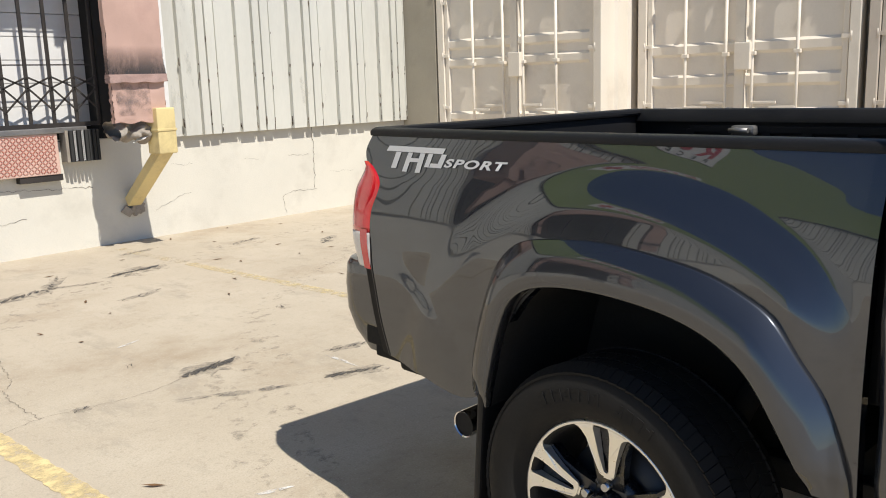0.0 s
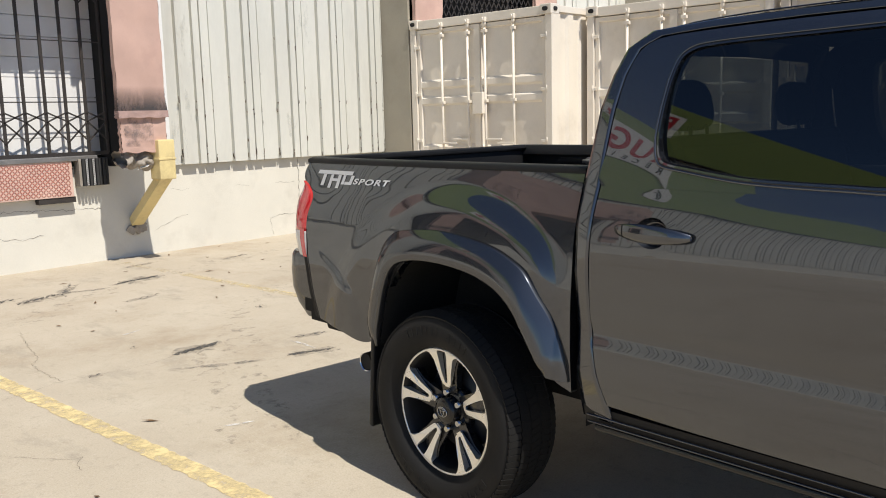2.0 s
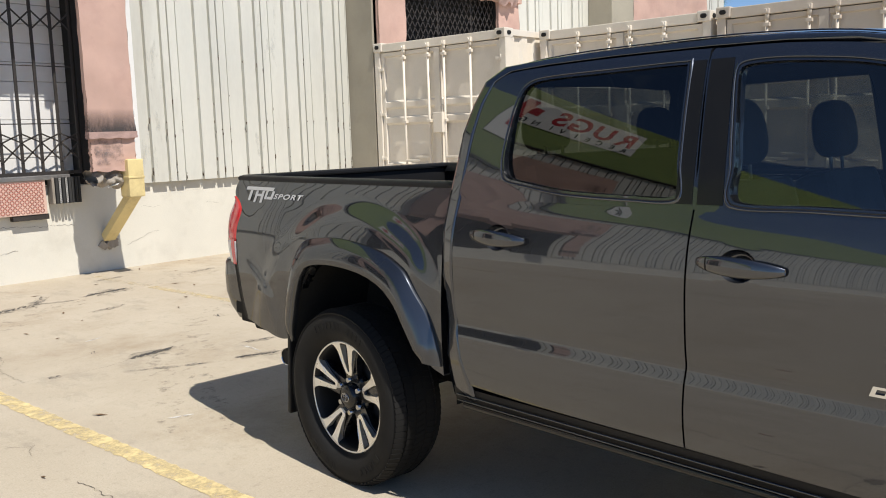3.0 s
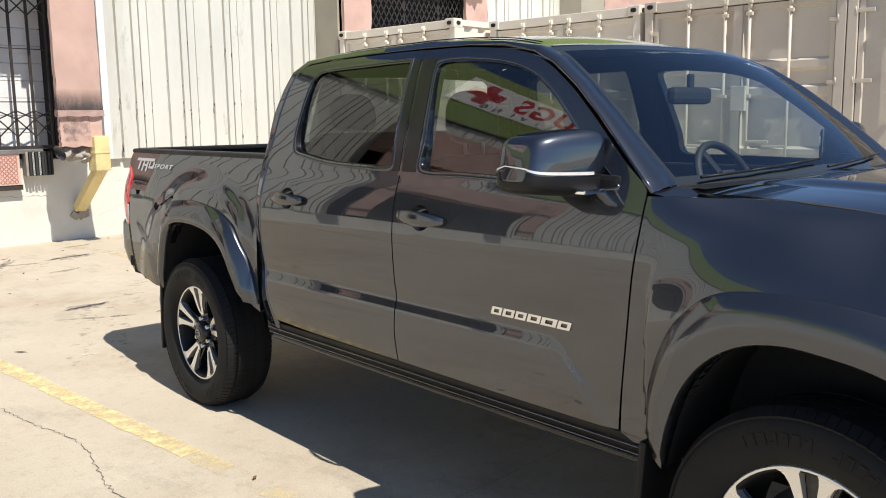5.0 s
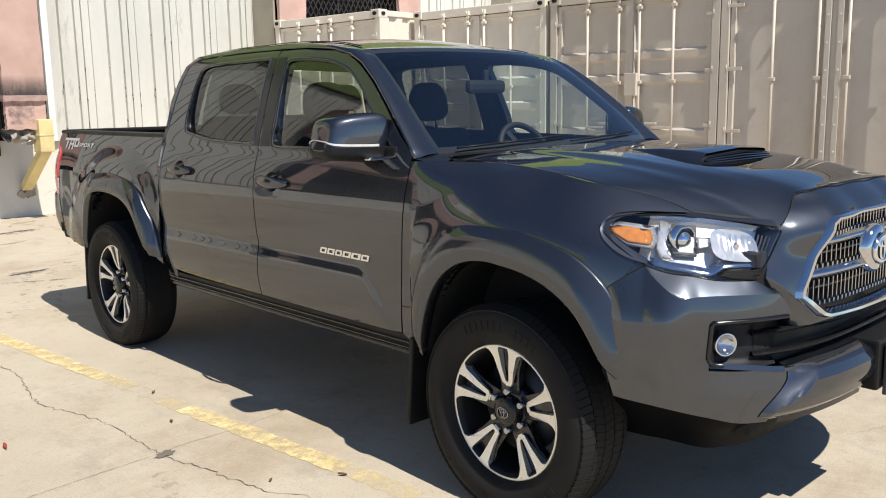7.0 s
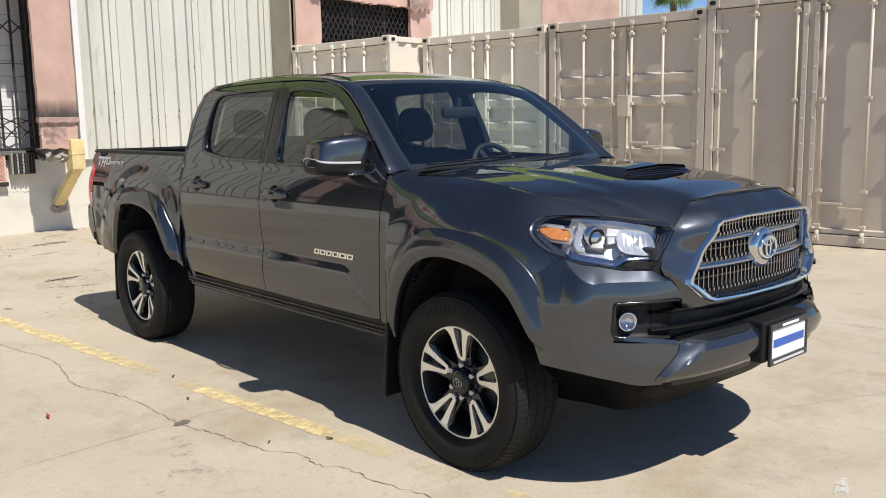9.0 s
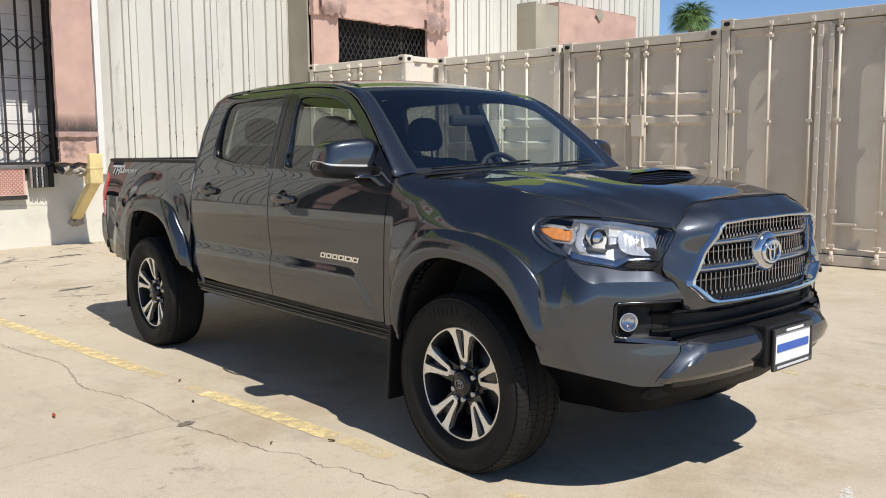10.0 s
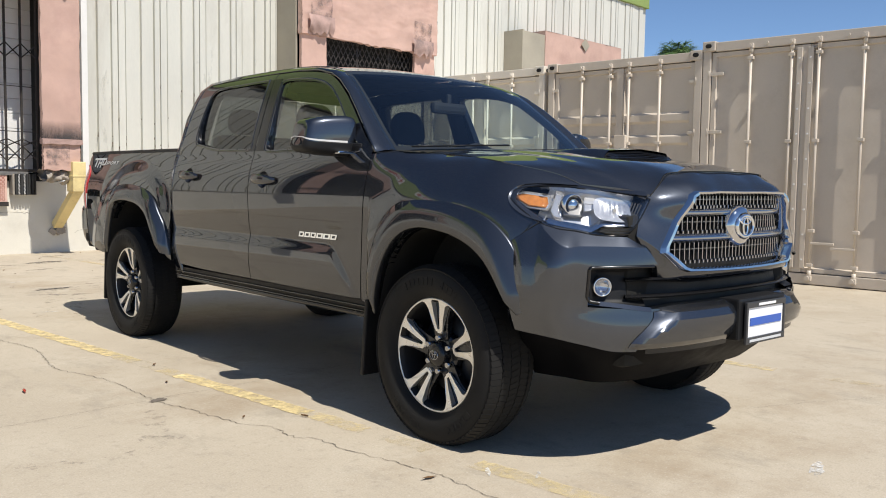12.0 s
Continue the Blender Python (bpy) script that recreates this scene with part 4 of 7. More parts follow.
        for j in range(4):
            z = zl + (zh - zl) * (.09 + .27 * j)
            yy = a if s > 0 else b
            bm = bmesh.new()
            p, q = sorted((yy - s * .09, yy + s * (.15 if style == 1 else .06)))
            box(bm, (fx - .022, p, z - .02), (fx - .004, q, z + .02), .004)
            tube(bm, (fx - .014, yy - s * .03, z - .045), (fx - .014, yy - s * .03, z + .045), .014)
            part("door_hinge", bm, CONTAINER, leaf)
    bm = bmesh.new()
    box(bm, (x + .03, mid - .05, zl), (x + .044, mid + .05, zh), .003)
    part("door_gasket", bm, CONTAINER, t)
    if style == 1:
        for o in (-.062, .062):
            bm = bmesh.new()
            box(bm, (x + .002, mid + o - .030, zl + .05), (x + .030, mid + o + .030, zh - .03), .006)
            strip = part("gasket_strip", bm, CONTAINER, t)
            for q in range(9):
                bm = bmesh.new()
                z = zl + .15 + (zh - zl - .3) * q / 8
                tube(bm, (x - .006, mid + o, z), (x + .004, mid + o, z), .011, None, 8)
                part("strip_bolt", bm, WHITEDOOR, strip)
        for q in range(4):
            bm = bmesh.new()
            tube(bm, (x + .0, mid - .45 + .30 * q, z1 - .075), (x + .022, mid - .45 + .30 * q, z1 - .075), .022, None, 12)
            part("header_plug", bm, CONTAINER, t)
    if style == 0:
        bm = bmesh.new()
        box(bm, (x - .05, mid - .14, z0 + (z1 - z0) * .51), (x + .035, mid + .025, z0 + (z1 - z0) * .615), .008)
        part("lock_box", bm, CONTAINER, t)
    return t


container(8.40, 3.75, 6.10, .17, 2.77, 6.06, "beige steel shipping container with closed double doors and lock rods", 0, ((.98, 1.10), (1.62, 1.75), (1.84, 1.97)), CONTAINER_PALE)
container(9.05, 1.35, 3.68, .15, 2.76, 6.06, "beige steel shipping container beside others with closed double doors", 0, ((.98, 1.10), (1.31, 1.45), (1.64, 1.78)), CONTAINER_PALE)
container(9.05, -1.02, 1.28, .15, 2.77, 6.06, "beige steel shipping container with lock box on closed doors", 0, ((.98, 1.10), (1.62, 1.76), (1.90, 2.04)))
container(9.05, -3.50, -1.030, 0.0, 2.86, 6.06, "tall beige high-cube container with plain doors and rods", 1)
container(9.05, -6.0, -3.58, 0.0, 2.86, 6.06, "tall beige high-cube container closing the row", 1)
for x, y in ((8.5, 3.9), (8.5, 5.95), (9.15, 1.5), (9.15, 3.5), (9.15, -.9), (9.15, 1.1)):
    bm = bmesh.new()
    box(bm, (x, y - .1, 0), (x + .3, y + .1, .16), .01)
    tagged(part("timber_block", bm, TARP), "weathered timber block under a container corner", "timber block", "blocks under containers")


# ---- palm beyond the containers ----
def palm(x, y, h, seed):
    rnd = random.Random(seed)
    t = thing("palm_tree", pose(x, y, 0), "tall fan palm with green crown behind the containers", "tree", "palms")
    bm = bmesh.new()
    lathe(bm, [(.26 - .1 * i / 24 + .012 * (i % 2), h * i / 24) for i in range(25)], 12, "z")
    part("trunk", bm, BARK, t)
    bm = bmesh.new()
    for i in range(190):
        a = rnd.uniform(0, 2 * math.pi)
        up = rnd.uniform(-.8, .9)
        l = rnd.uniform(.35, .95)
        d = Vector((math.cos(a), math.sin(a), up)).normalized()
        c = Vector((0, 0, h)) + d * l
        side = d.cross(Vector((0, 0, 1))).normalized()
        r = rnd.uniform(.5, .8)
        for j in range(17):
            b = radians(-80 + 160 * j / 16)
            e = c + (d * math.cos(b) + side * math.sin(b)) * r + Vector((0, 0, -.55 * r * rnd.uniform(.5, 1.4)))
            p = side * .030
            bm.faces.new([bm.verts.new(v) for v in (c - p, e, c + p)])
        bm.faces.new([bm.verts.new(v) for v in (Vector((0, 0, h)) - side * .02, c - side * .02, c + side * .02, Vector((0, 0, h)) + side * .02)])
    part("crown", bm, FROND, t)


palm(46.0, 18.6, 8.75, 2)

# ---- body surfaces of the truck ----
def curve(*pts):
    """A smooth curve through (u, v) points, flat past its ends."""
    us = [p[0] for p in pts]
    vs = [p[1] for p in pts]
    k = len(pts)
    ms = []
    for i in range(k):
        a, b = max(i - 1, 0), min(i + 1, k - 1)
        ms.append((vs[b] - vs[a]) / (us[b] - us[a]))

    def f(u):
        if u <= us[0]:
            return vs[0]
        if u >= us[-1]:
            return vs[-1]
        i = 0
        while u > us[i + 1]:
            i += 1
        h = us[i + 1] - us[i]
        t = (u - us[i]) / h
        return ((2 * t ** 3 - 3 * t * t + 1) * vs[i] + (t ** 3 - 2 * t * t + t) * h * ms[i]
                + (3 * t * t - 2 * t ** 3) * vs[i + 1] + (t ** 3 - t * t) * h * ms[i + 1])
    return f


def smooth(a, b, u):
    t = min(max((u - a) / (b - a), 0.0), 1.0)
    return t * t * (3 - 2 * t)


# half widths of the truck by height: doors and cab, bed, front wings
DOOR_W = curve((.42, .825), (.50, .848), (.58, .868), (.66, .880), (.74, .879), (.795, .869), (.85, .8775), (.95, .8865), (1.04, .8895),
               (1.12, .882), (1.19, .866), (1.245, .848), (1.35, .814), (1.50, .759), (1.64, .700), (1.70, .664), (1.735, .615))
DOOR_FLAT = curve((.42, .825), (.50, .843), (.58, .855), (.66, .8635), (.74, .870), (.795, .8740), (.85, .8785), (.95, .8865))
BED_W = curve((.42, .835), (.50, .848), (.60, .856), (.72, .860), (.86, .858), (.98, .853), (1.07, .844), (1.14, .829), (1.20, .811), (1.25, .795), (1.29, .781))
WING_W = curve((.40, .84), (.50, .868), (.62, .886), (.78, .892), (.92, .890), (1.02, .878), (1.09, .856), (1.15, .822), (1.20, .775), (1.235, .715), (1.26, .62))
WING_SHOULDER = curve((.40, .84), (.50, .868), (.62, .886), (.78, .892), (.92, .8905), (1.02, .883), (1.09, .870), (1.15, .847), (1.185, .822), (1.213, .78), (1.235, .715), (1.26, .62))
WING_TOP = curve((-.55, 1.245), (-.1, 1.235), (.3, 1.20), (.5, 1.165), (.65, 1.13), (.78, 1.09), (.9, 1.06))
NOSE_X = curve((.30, .86), (.42, .90), (.55, .915), (.66, .905), (.78, .898), (.95, .893), (1.06, .876), (1.12, .848), (1.18, .785))
NOSE_N = curve((.40, 3.3), (.60, 3.1), (.80, 2.8), (1.0, 2.45), (1.15, 2.3))
X0 = .10
AXLE_R, HUB_Z = -3.235, .372


def wing_width(x, z):
    z += (1.245 - WING_TOP(x)) * smooth(.86, 1.12, z)
    return WING_W(z) + (WING_SHOULDER(z) - WING_W(z)) * smooth(.10, -.15, x)


def side_width(x, z):
    """Half width of the body at x along the truck and height z."""
    if x < -2.6:
        w = BED_W(z) - .022 * smooth(-3.75, -4.3, x)
        line = -3.75 - .42 * (z - .55) - .15 * smooth(.72, .90, z)
        w += .008 * smooth(line + .06, line - .06, x) * smooth(.94, .83, z)
        r = math.hypot(x - AXLE_R, z - HUB_Z)
        return w + .034 * (1 - smooth(.745, .865, r)) * (.35 + .65 * smooth(-3.70, -3.40, x)) * (1 - .85 * smooth(-2.80, -2.65, x))
    d = DOOR_W(z)
    edge = -.80 + (.78 - z) * .77
    d += (DOOR_FLAT(z) - d) * smooth(edge - .030, edge + .030, x) * smooth(.92, .86, z)
    if x < -.47:
        return d
    w = d + (wing_width(x, z) - d) * smooth(-.50, -.10, x)
    r = math.hypot(x, z - HUB_Z)
    return w + .036 * (1 - smooth(.62, .82, r))


def front_point(phi, z, out=0.0):
    """A point of the front end: phi degrees round from the nose (0) to the wing (90), at height z."""
    s = 1 if phi >= 0 else -1
    a = radians(abs(phi))
    b = side_width(X0, z + (WING_TOP(X0) - 1.12) * smooth(.88, 1.10, z) * smooth(84, 45, abs(phi)))
    n = NOSE_N(z)
    r = ((math.cos(a) / (NOSE_X(z) - X0)) ** n + (math.sin(a) / b) ** n) ** (-1 / n) + out
    p_ = abs(phi)
    r += .048 * smooth(.96, 1.07, z) * smooth(8, 25, p_) * smooth(45, 33, p_)
    return Vector((X0 + r * math.cos(a), s * r * math.sin(a), z))


def nose_x(y, z):
    """How far forward the front reaches at y across and height z."""
    lo, hi = 0.0, 89.9
    for _ in range(22):
        m = (lo + hi) / 2
        if front_point(m, z).y < abs(y):
            lo = m
        else:
            hi = m
    return front_point(lo, z).x


def body_y(x, z):
    """Half width anywhere along the truck."""
    if x <= X0:
        return side_width(x, z)
    lo, hi = 0.0, 90.0
    for _ in range(22):
        m = (lo + hi) / 2
        if front_point(m, z).x > x:
            lo = m
        else:
            hi = m
    return front_point(lo, z).y

# ---- pickup truck (x forward from the front axle, y to its left, z up) ----
truck = thing("pickup_truck", pose(2.539, -3.565, 0, 0, 0, -95.75), "dark grey metallic crew-cab pickup truck with black alloy wheels, parked", "pickup truck")
SIDES = (-1, 1)


def flat_text(text, size, spacing, bold=0.0):
    """Letters as a flat mesh in the x-y plane."""
    c = bpy.data.curves.new("letters", "FONT")
    c.body, c.size, c.space_character, c.offset = text, size, spacing, bold
    tmp = new("tmp_text", c)
    dg = bpy.context.evaluated_depsgraph_get()
    bm = bmesh.new()
    bm.from_mesh(bpy.data.meshes.new_from_object(tmp.evaluated_get(dg)))
    bpy.data.objects.remove(tmp)
    return bm



def side_sheet(bm, bottom, top, left, right, s, nu=40, nv=24, out=0.0, straight=""):
    """A body panel between four side-view outlines, laid on the body's side."""
    f = coons(*(path([(x, z, 0) for x, z in e], n not in straight) for e, n in ((bottom, "b"), (top, "t"), (left, "l"), (right, "r"))))

    def at(u, v):
        p = f(u, v)
        return (p.x, s * (body_y(p.x, p.y) + out), p.y)
    return sheet(bm, at, nu, nv, flip=s > 0)


def side_ring(bm, outer, inner, s, sub=8, rows=4, out_o=0.0, out_i=0.0, closed=True):
    """A band between two matched outlines on the body's side."""
    k = len(outer)
    segs = k if closed else k - 1
    po, pi = [], []
    for i in range(segs):
        for j in range(sub):
            t = j / sub
            for src, dst in ((outer, po), (inner, pi)):
                a, b = Vector(src[i]), Vector(src[(i + 1) % k])
                p0, p3 = Vector(src[(i - 1) % k] if closed or i > 0 else src[i]), Vector(src[(i + 2) % k] if closed or i < k - 2 else src[(i + 1) % k])
                lin = a.lerp(b, t)
                m0, m1 = (b - p0) * .5, (p3 - a) * .5
                cr = a * (2 * t ** 3 - 3 * t * t + 1) + m0 * (t ** 3 - 2 * t * t + t) + b * (3 * t * t - 2 * t ** 3) + m1 * (t ** 3 - t * t)
                dst.append(lin.lerp(cr, .8))
    if not closed:
        po.append(Vector(outer[-1]))
        pi.append(Vector(inner[-1]))
    n = len(po)

    def at(u, v):
        i = int(round(u * (n if closed else n - 1))) % n
        p = po[i].lerp(pi[i], v)
        return (p.x, s * (body_y(p.x, p.y) + out_o * (1 - v) + out_i * v), p.y)
    sheet(bm, at, n if closed else n - 1, rows, flip=s < 0, closed=closed)


# ---- outlines in side view ----
ARCH_R = [(-3.66, .545), (-3.61, .66), (-3.55, .80), (-3.44, .92), (-3.32, .972), (-3.17, .985), (-3.02, .955), (-2.89, .88), (-2.79, .76), (-2.72, .63), (-2.67, .52)]
FLARE_R_OUT = [(-3.705, .60), (-3.675, .745), (-3.635, .866), (-3.585, .964), (-3.505, 1.028), (-3.39, 1.050), (-3.242, 1.058), (-3.077, 1.043), (-2.963, 1.022), (-2.873, .988), (-2.812, .952), (-2.753, .874), (-2.703, .797), (-2.659, .661), (-2.652, .605)]
FLARE_R_IN = [(-3.615, .56), (-3.588, .667), (-3.557, .775), (-3.515, .865), (-3.455, .915), (-3.36, .940), (-3.225, .946), (-3.084, .935), (-2.99, .916), (-2.91, .884), (-2.842, .832), (-2.789, .758), (-2.746, .679), (-2.722, .635), (-2.714, .618)]
ARCH_F = [(-.47, .50), (-.42, .64), (-.36, .77), (-.27, .89), (-.14, .945), (.02, .955), (.17, .93), (.30, .86), (.40, .75), (.47, .62), (.52, .52)]
FLARE_F_OUT = [(-.455, .55), (-.448, .70), (-.418, .82), (-.365, .92), (-.265, 1.000), (-.14, 1.026), (.04, 1.026), (.20, 1.005), (.325, .965), (.42, .895), (.485, .80), (.535, .71), (.56, .645)]
FLARE_F_IN = [(-.40, .50), (-.365, .64), (-.325, .745), (-.26, .83), (-.17, .888), (-.06, .912), (.05, .906), (.15, .89), (.25, .855), (.335, .80), (.40, .725), (.45, .65), (.485, .605)]

BED_REAR = [(-4.112, .59), (-4.148, .70), (-4.176, .82), (-4.198, .90), (-4.206, .96), (-4.200, 1.04), (-4.165, 1.13), (-4.205, 1.175), (-4.255, 1.20), (-4.270, 1.235), (-4.252, 1.283)]
REAR_DOOR_REAR = [(-2.495, .562), (-2.525, .66), (-2.545, .78), (-2.552, .83), (-2.548, .98), (-2.542, 1.13), (-2.534, 1.25)]
FRONT_DOOR_FRONT = [(-.59, .545), (-.572, .68), (-.550, .84), (-.528, 1.0), (-.512, 1.13), (-.508, 1.236)]

for s in SIDES:
    # bed side
    bm = bmesh.new()
    side_sheet(bm, [(-4.112, .59), (-3.95, .57), (-3.72, .55)] + ARCH_R[1:-1] + [(-2.70, .595), (-2.645, .570)], [(-4.252, 1.283), (-2.645, 1.283)], BED_REAR, [(-2.645, .570), (-2.645, 1.283)], s, 150, 80, straight="tr")
    turn_in(bm, (0, -s * .03, 0))
    bed_side = part("bed_side", bm, PAINT, truck)
    # cap along the top of the bed side
    bm = bmesh.new()

    def rail(u, v):
        x = -4.262 + 1.62 * u
        w = BED_W(1.285) - .022 * smooth(-3.75, -4.3, x)
        prof = ((w + .004, 1.278), (w + .005, 1.292), (w - .006, 1.300), (w - .05, 1.302), (w - .095, 1.296), (w - .10, 1.25))
        k = min(int(v * 5 + 1e-6), 4)
        t = v * 5 - k
        a, b = prof[k], prof[k + 1]
        return (x, s * (a[0] + (b[0] - a[0]) * t), a[1] + (b[1] - a[1]) * t)
    sheet(bm, rail, 20, 5, flip=s > 0)
    part("bed_rail_cap", bm, BLACK, truck, "black plastic bed rail cap")
    # wheel arch flares
    for nm, o, i in (("rear", FLARE_R_OUT, FLARE_R_IN), ("front", FLARE_F_OUT, FLARE_F_IN)):
        bm = bmesh.new()
        fo, fi = path([(*p, 0) for p in o]), path([(*p, 0) for p in i])
        prof = ((0.0, .000), (.0, .011), (.03, .015), (.27, .036), (.38, .043), (.62, .047), (.94, .049), (1.0, .045), (1.0, .0), (1.0, -.05))

        def flare(u, v):
            k = min(int(v * 9 + 1e-6), 8)
            t = v * 9 - k
            a, b = prof[k], prof[k + 1]
            q, h = a[0] + (b[0] - a[0]) * t, a[1] + (b[1] - a[1]) * t
            p = fo(u).lerp(fi(u), q)
            end = smooth(0, .05, u) * smooth(1.0, .95, u)
            base = body_y(fo(u).x, fo(u).y) * (1 - q) + (max(body_y(p.x, p.y), .885) if p.x < X0 else body_y(p.x, p.y)) * q
            base = min(base, .905)
            q = q if not .03 < q < .9 else q + .10 * smooth(.55, .75, u) * (1 - q)
            p = fo(u).lerp(fi(u), q)
            return (p.x, s * (base + h * (.55 + .45 * end)), p.y)
        sheet(bm, flare, 64, 9, flip=s > 0)
        for e in bm.edges:
            if len(e.link_faces) == 2 and e.calc_face_angle(0) > .9:
                e.smooth = False
        part("wheel_arch_flare", bm, FLARE, truck, "dark grey painted wheel arch flare")
        # arch liner
        bm = bmesh.new()
        sheet(bm, lambda u, v: (fi(u).x + .01 * v, s * (.89 - .40 * v), fi(u).y + .02 * v), 40, 6, flip=s > 0)
        xa, xb = fi(0).x, fi(1).x
        sheet(bm, lambda u, v: (xa + (xb - xa) * u, s * .50, .40 + .56 * v), 4, 4, flip=s > 0)
        part("wheel_well", bm, UNDER, truck)

    # doors
    for nm in ("rear", "front"):
        bm = bmesh.new()
        if nm == "rear":
            rear, front = REAR_DOOR_REAR, [(-1.611, .548), (-1.602, .80), (-1.596, 1.05), (-1.594, 1.245)]
            bot = [(-2.495, .562), (-2.2, .552), (-1.611, .548)]
            top = [(-2.534, 1.25), (-2.2, 1.247), (-1.594, 1.245)]
            outer = [(-2.534, 1.25), (-2.538, 1.36), (-2.538, 1.48), (-2.528, 1.58), (-2.50, 1.655), (-2.44, 1.688), (-2.28, 1.699), (-2.0, 1.706), (-1.68, 1.706), (-1.646, 1.69), (-1.626, 1.52), (-1.606, 1.36), (-1.594, 1.245), (-1.80, 1.246), (-2.1, 1.247), (-2.3, 1.248)]
            inner = [(-2.335, 1.326), (-2.362, 1.385), (-2.366, 1.46), (-2.362, 1.556), (-2.345, 1.622), (-2.300, 1.648), (-2.20, 1.656), (-1.97, 1.660), (-1.735, 1.663), (-1.708, 1.650), (-1.688, 1.50), (-1.673, 1.38), (-1.662, 1.283), (-1.83, 1.278), (-2.07, 1.286), (-2.245, 1.308)]
            hand = -2.32
        else:
            rear, front = [(-1.605, .548), (-1.596, .80), (-1.590, 1.05), (-1.588, 1.245)], FRONT_DOOR_FRONT
            bot = [(-1.605, .548), (-1.1, .545), (-.59, .545)]
            top = [(-1.588, 1.245), (-1.0, 1.243), (-.508, 1.236)]
            outer = [(-1.588, 1.245), (-1.600, 1.36), (-1.620, 1.52), (-1.640, 1.69), (-1.60, 1.703), (-1.42, 1.700), (-1.22, 1.682), (-1.08, 1.655), (-.98, 1.612), (-.86, 1.535), (-.74, 1.44), (-.62, 1.335), (-.508, 1.236), (-.75, 1.238), (-1.0, 1.240), (-1.3, 1.243)]
            inner = [(-1.475, 1.272), (-1.492, 1.37), (-1.515, 1.50), (-1.535, 1.622), (-1.512, 1.648), (-1.40, 1.650), (-1.22, 1.633), (-1.11, 1.610), (-1.02, 1.575), (-.92, 1.508), (-.82, 1.425), (-.71, 1.335), (-.625, 1.262), (-.80, 1.258), (-1.0, 1.262), (-1.25, 1.267)]
            hand = -1.428
        side_sheet(bm, bot, top, rear, front, s, 64, 90)
        hz = 1.124 if nm == "rear" else 1.106
        bmesh.ops.delete(bm, geom=[f for f in bm.faces if math.hypot((f.calc_center_median().x - hand + .01) / .062, (f.calc_center_median().z - hz + .002) / .049) < 1], context="FACES")
        side_ring(bm, outer, inner, s, 6, 4)
        bmesh.ops.remove_doubles(bm, verts=bm.verts, dist=.0008)
        turn_in(bm, (0, -s * .022, 0))
        door = part(nm + "_door", bm, PAINT, truck)
        # seal lining the opening, and a rounded bead of the frame outside it
        cx, cz = sum(p[0] for p in inner) / 16, sum(p[1] for p in inner) / 16
        grown = [(x + (x - cx) * .022, z + (z - cz) * .045) for x, z in inner]
        bm = bmesh.new()
        side_ring(bm, grown, inner, s, 6, 2, .002, -.004)
        turn_in(bm, (0, -s * .040, 0), False)
        part("window_seal", bm, GLOSSBLACK, door, "gloss black window seal")
        bm = bmesh.new()
        for j in range(4):
            wide = [(.022, .001), (.027, .0035), (.034, .0042), (.041, .002), (.045, -.0008)]
            (ka, ha), (kb, hb) = wide[j], wide[j + 1]
            side_ring(bm, [(x + (x - cx) * kb, z + (z - cz) * kb * 2) for x, z in inner], [(x + (x - cx) * ka, z + (z - cz) * ka * 2) for x, z in inner], s, 6, 1, hb, ha)
        bmesh.ops.remove_doubles(bm, verts=bm.verts, dist=.0003)
        part("frame_bead", bm, PAINT, door)
        # pane: rounder than the door, so it lies deeper at the belt than under the roof
        bm = bmesh.new()
        lean = 0.0 if nm == "rear" else 1.0

        def pane_y(z):
            k, top_a = radians(27), radians(22.4 + lean)
            return DOOR_W(1.65) - .008 + (math.log(math.cos(top_a - k * (1.65 - z))) - math.log(math.cos(top_a))) / k
        rim_ = [Vector(p) for p in grown]
        rows_ = 14

        def pane_at(u, v):
            q = u * 16 * 6
            i, t = int(round(q)) // 6 % 16, (int(round(q)) % 6) / 6
            p = rim_[i].lerp(rim_[(i + 1) % 16], t).lerp(Vector((cx, cz)), v * .96)
            return (p.x, s * pane_y(p.y), p.y)
        sheet(bm, pane_at, 96, rows_, flip=s < 0, closed=True)
        bmesh.ops.holes_fill(bm, edges=[e for e in bm.edges if e.is_boundary and abs(e.verts[0].co.x - cx) < .05], sides=0)
        for f in bm.faces:
            f.smooth = True
        pane = part("window_pane", bm, PRIVACY if nm == "rear" else CLEAR, door, "dark tinted window pane" if nm == "rear" else "clear side window pane")
        pane.visible_shadow = False
        # gloss black film on the pillar beside the window
        bm = bmesh.new()
        if nm == "rear":
            side_sheet(bm, [(-1.655, 1.262), (-1.600, 1.262)], [(-1.690, 1.672), (-1.648, 1.672)], [(-1.655, 1.262), (-1.672, 1.46), (-1.690, 1.672)], [(-1.600, 1.262), (-1.622, 1.46), (-1.648, 1.672)], s, 4, 24, .0015)
        else:
            side_sheet(bm, [(-1.585, 1.262), (-1.505, 1.262)], [(-1.634, 1.672), (-1.560, 1.672)], [(-1.585, 1.262), (-1.608, 1.46), (-1.634, 1.672)], [(-1.505, 1.262), (-1.530, 1.46), (-1.560, 1.672)], s, 4, 24, .0015)
        part("pillar_film", bm, FILM, door, "black film on the door pillar")
        # handle: scooped cup, bow grip and key cap
        hy = side_width(hand, 1.10)
        bm = bmesh.new()

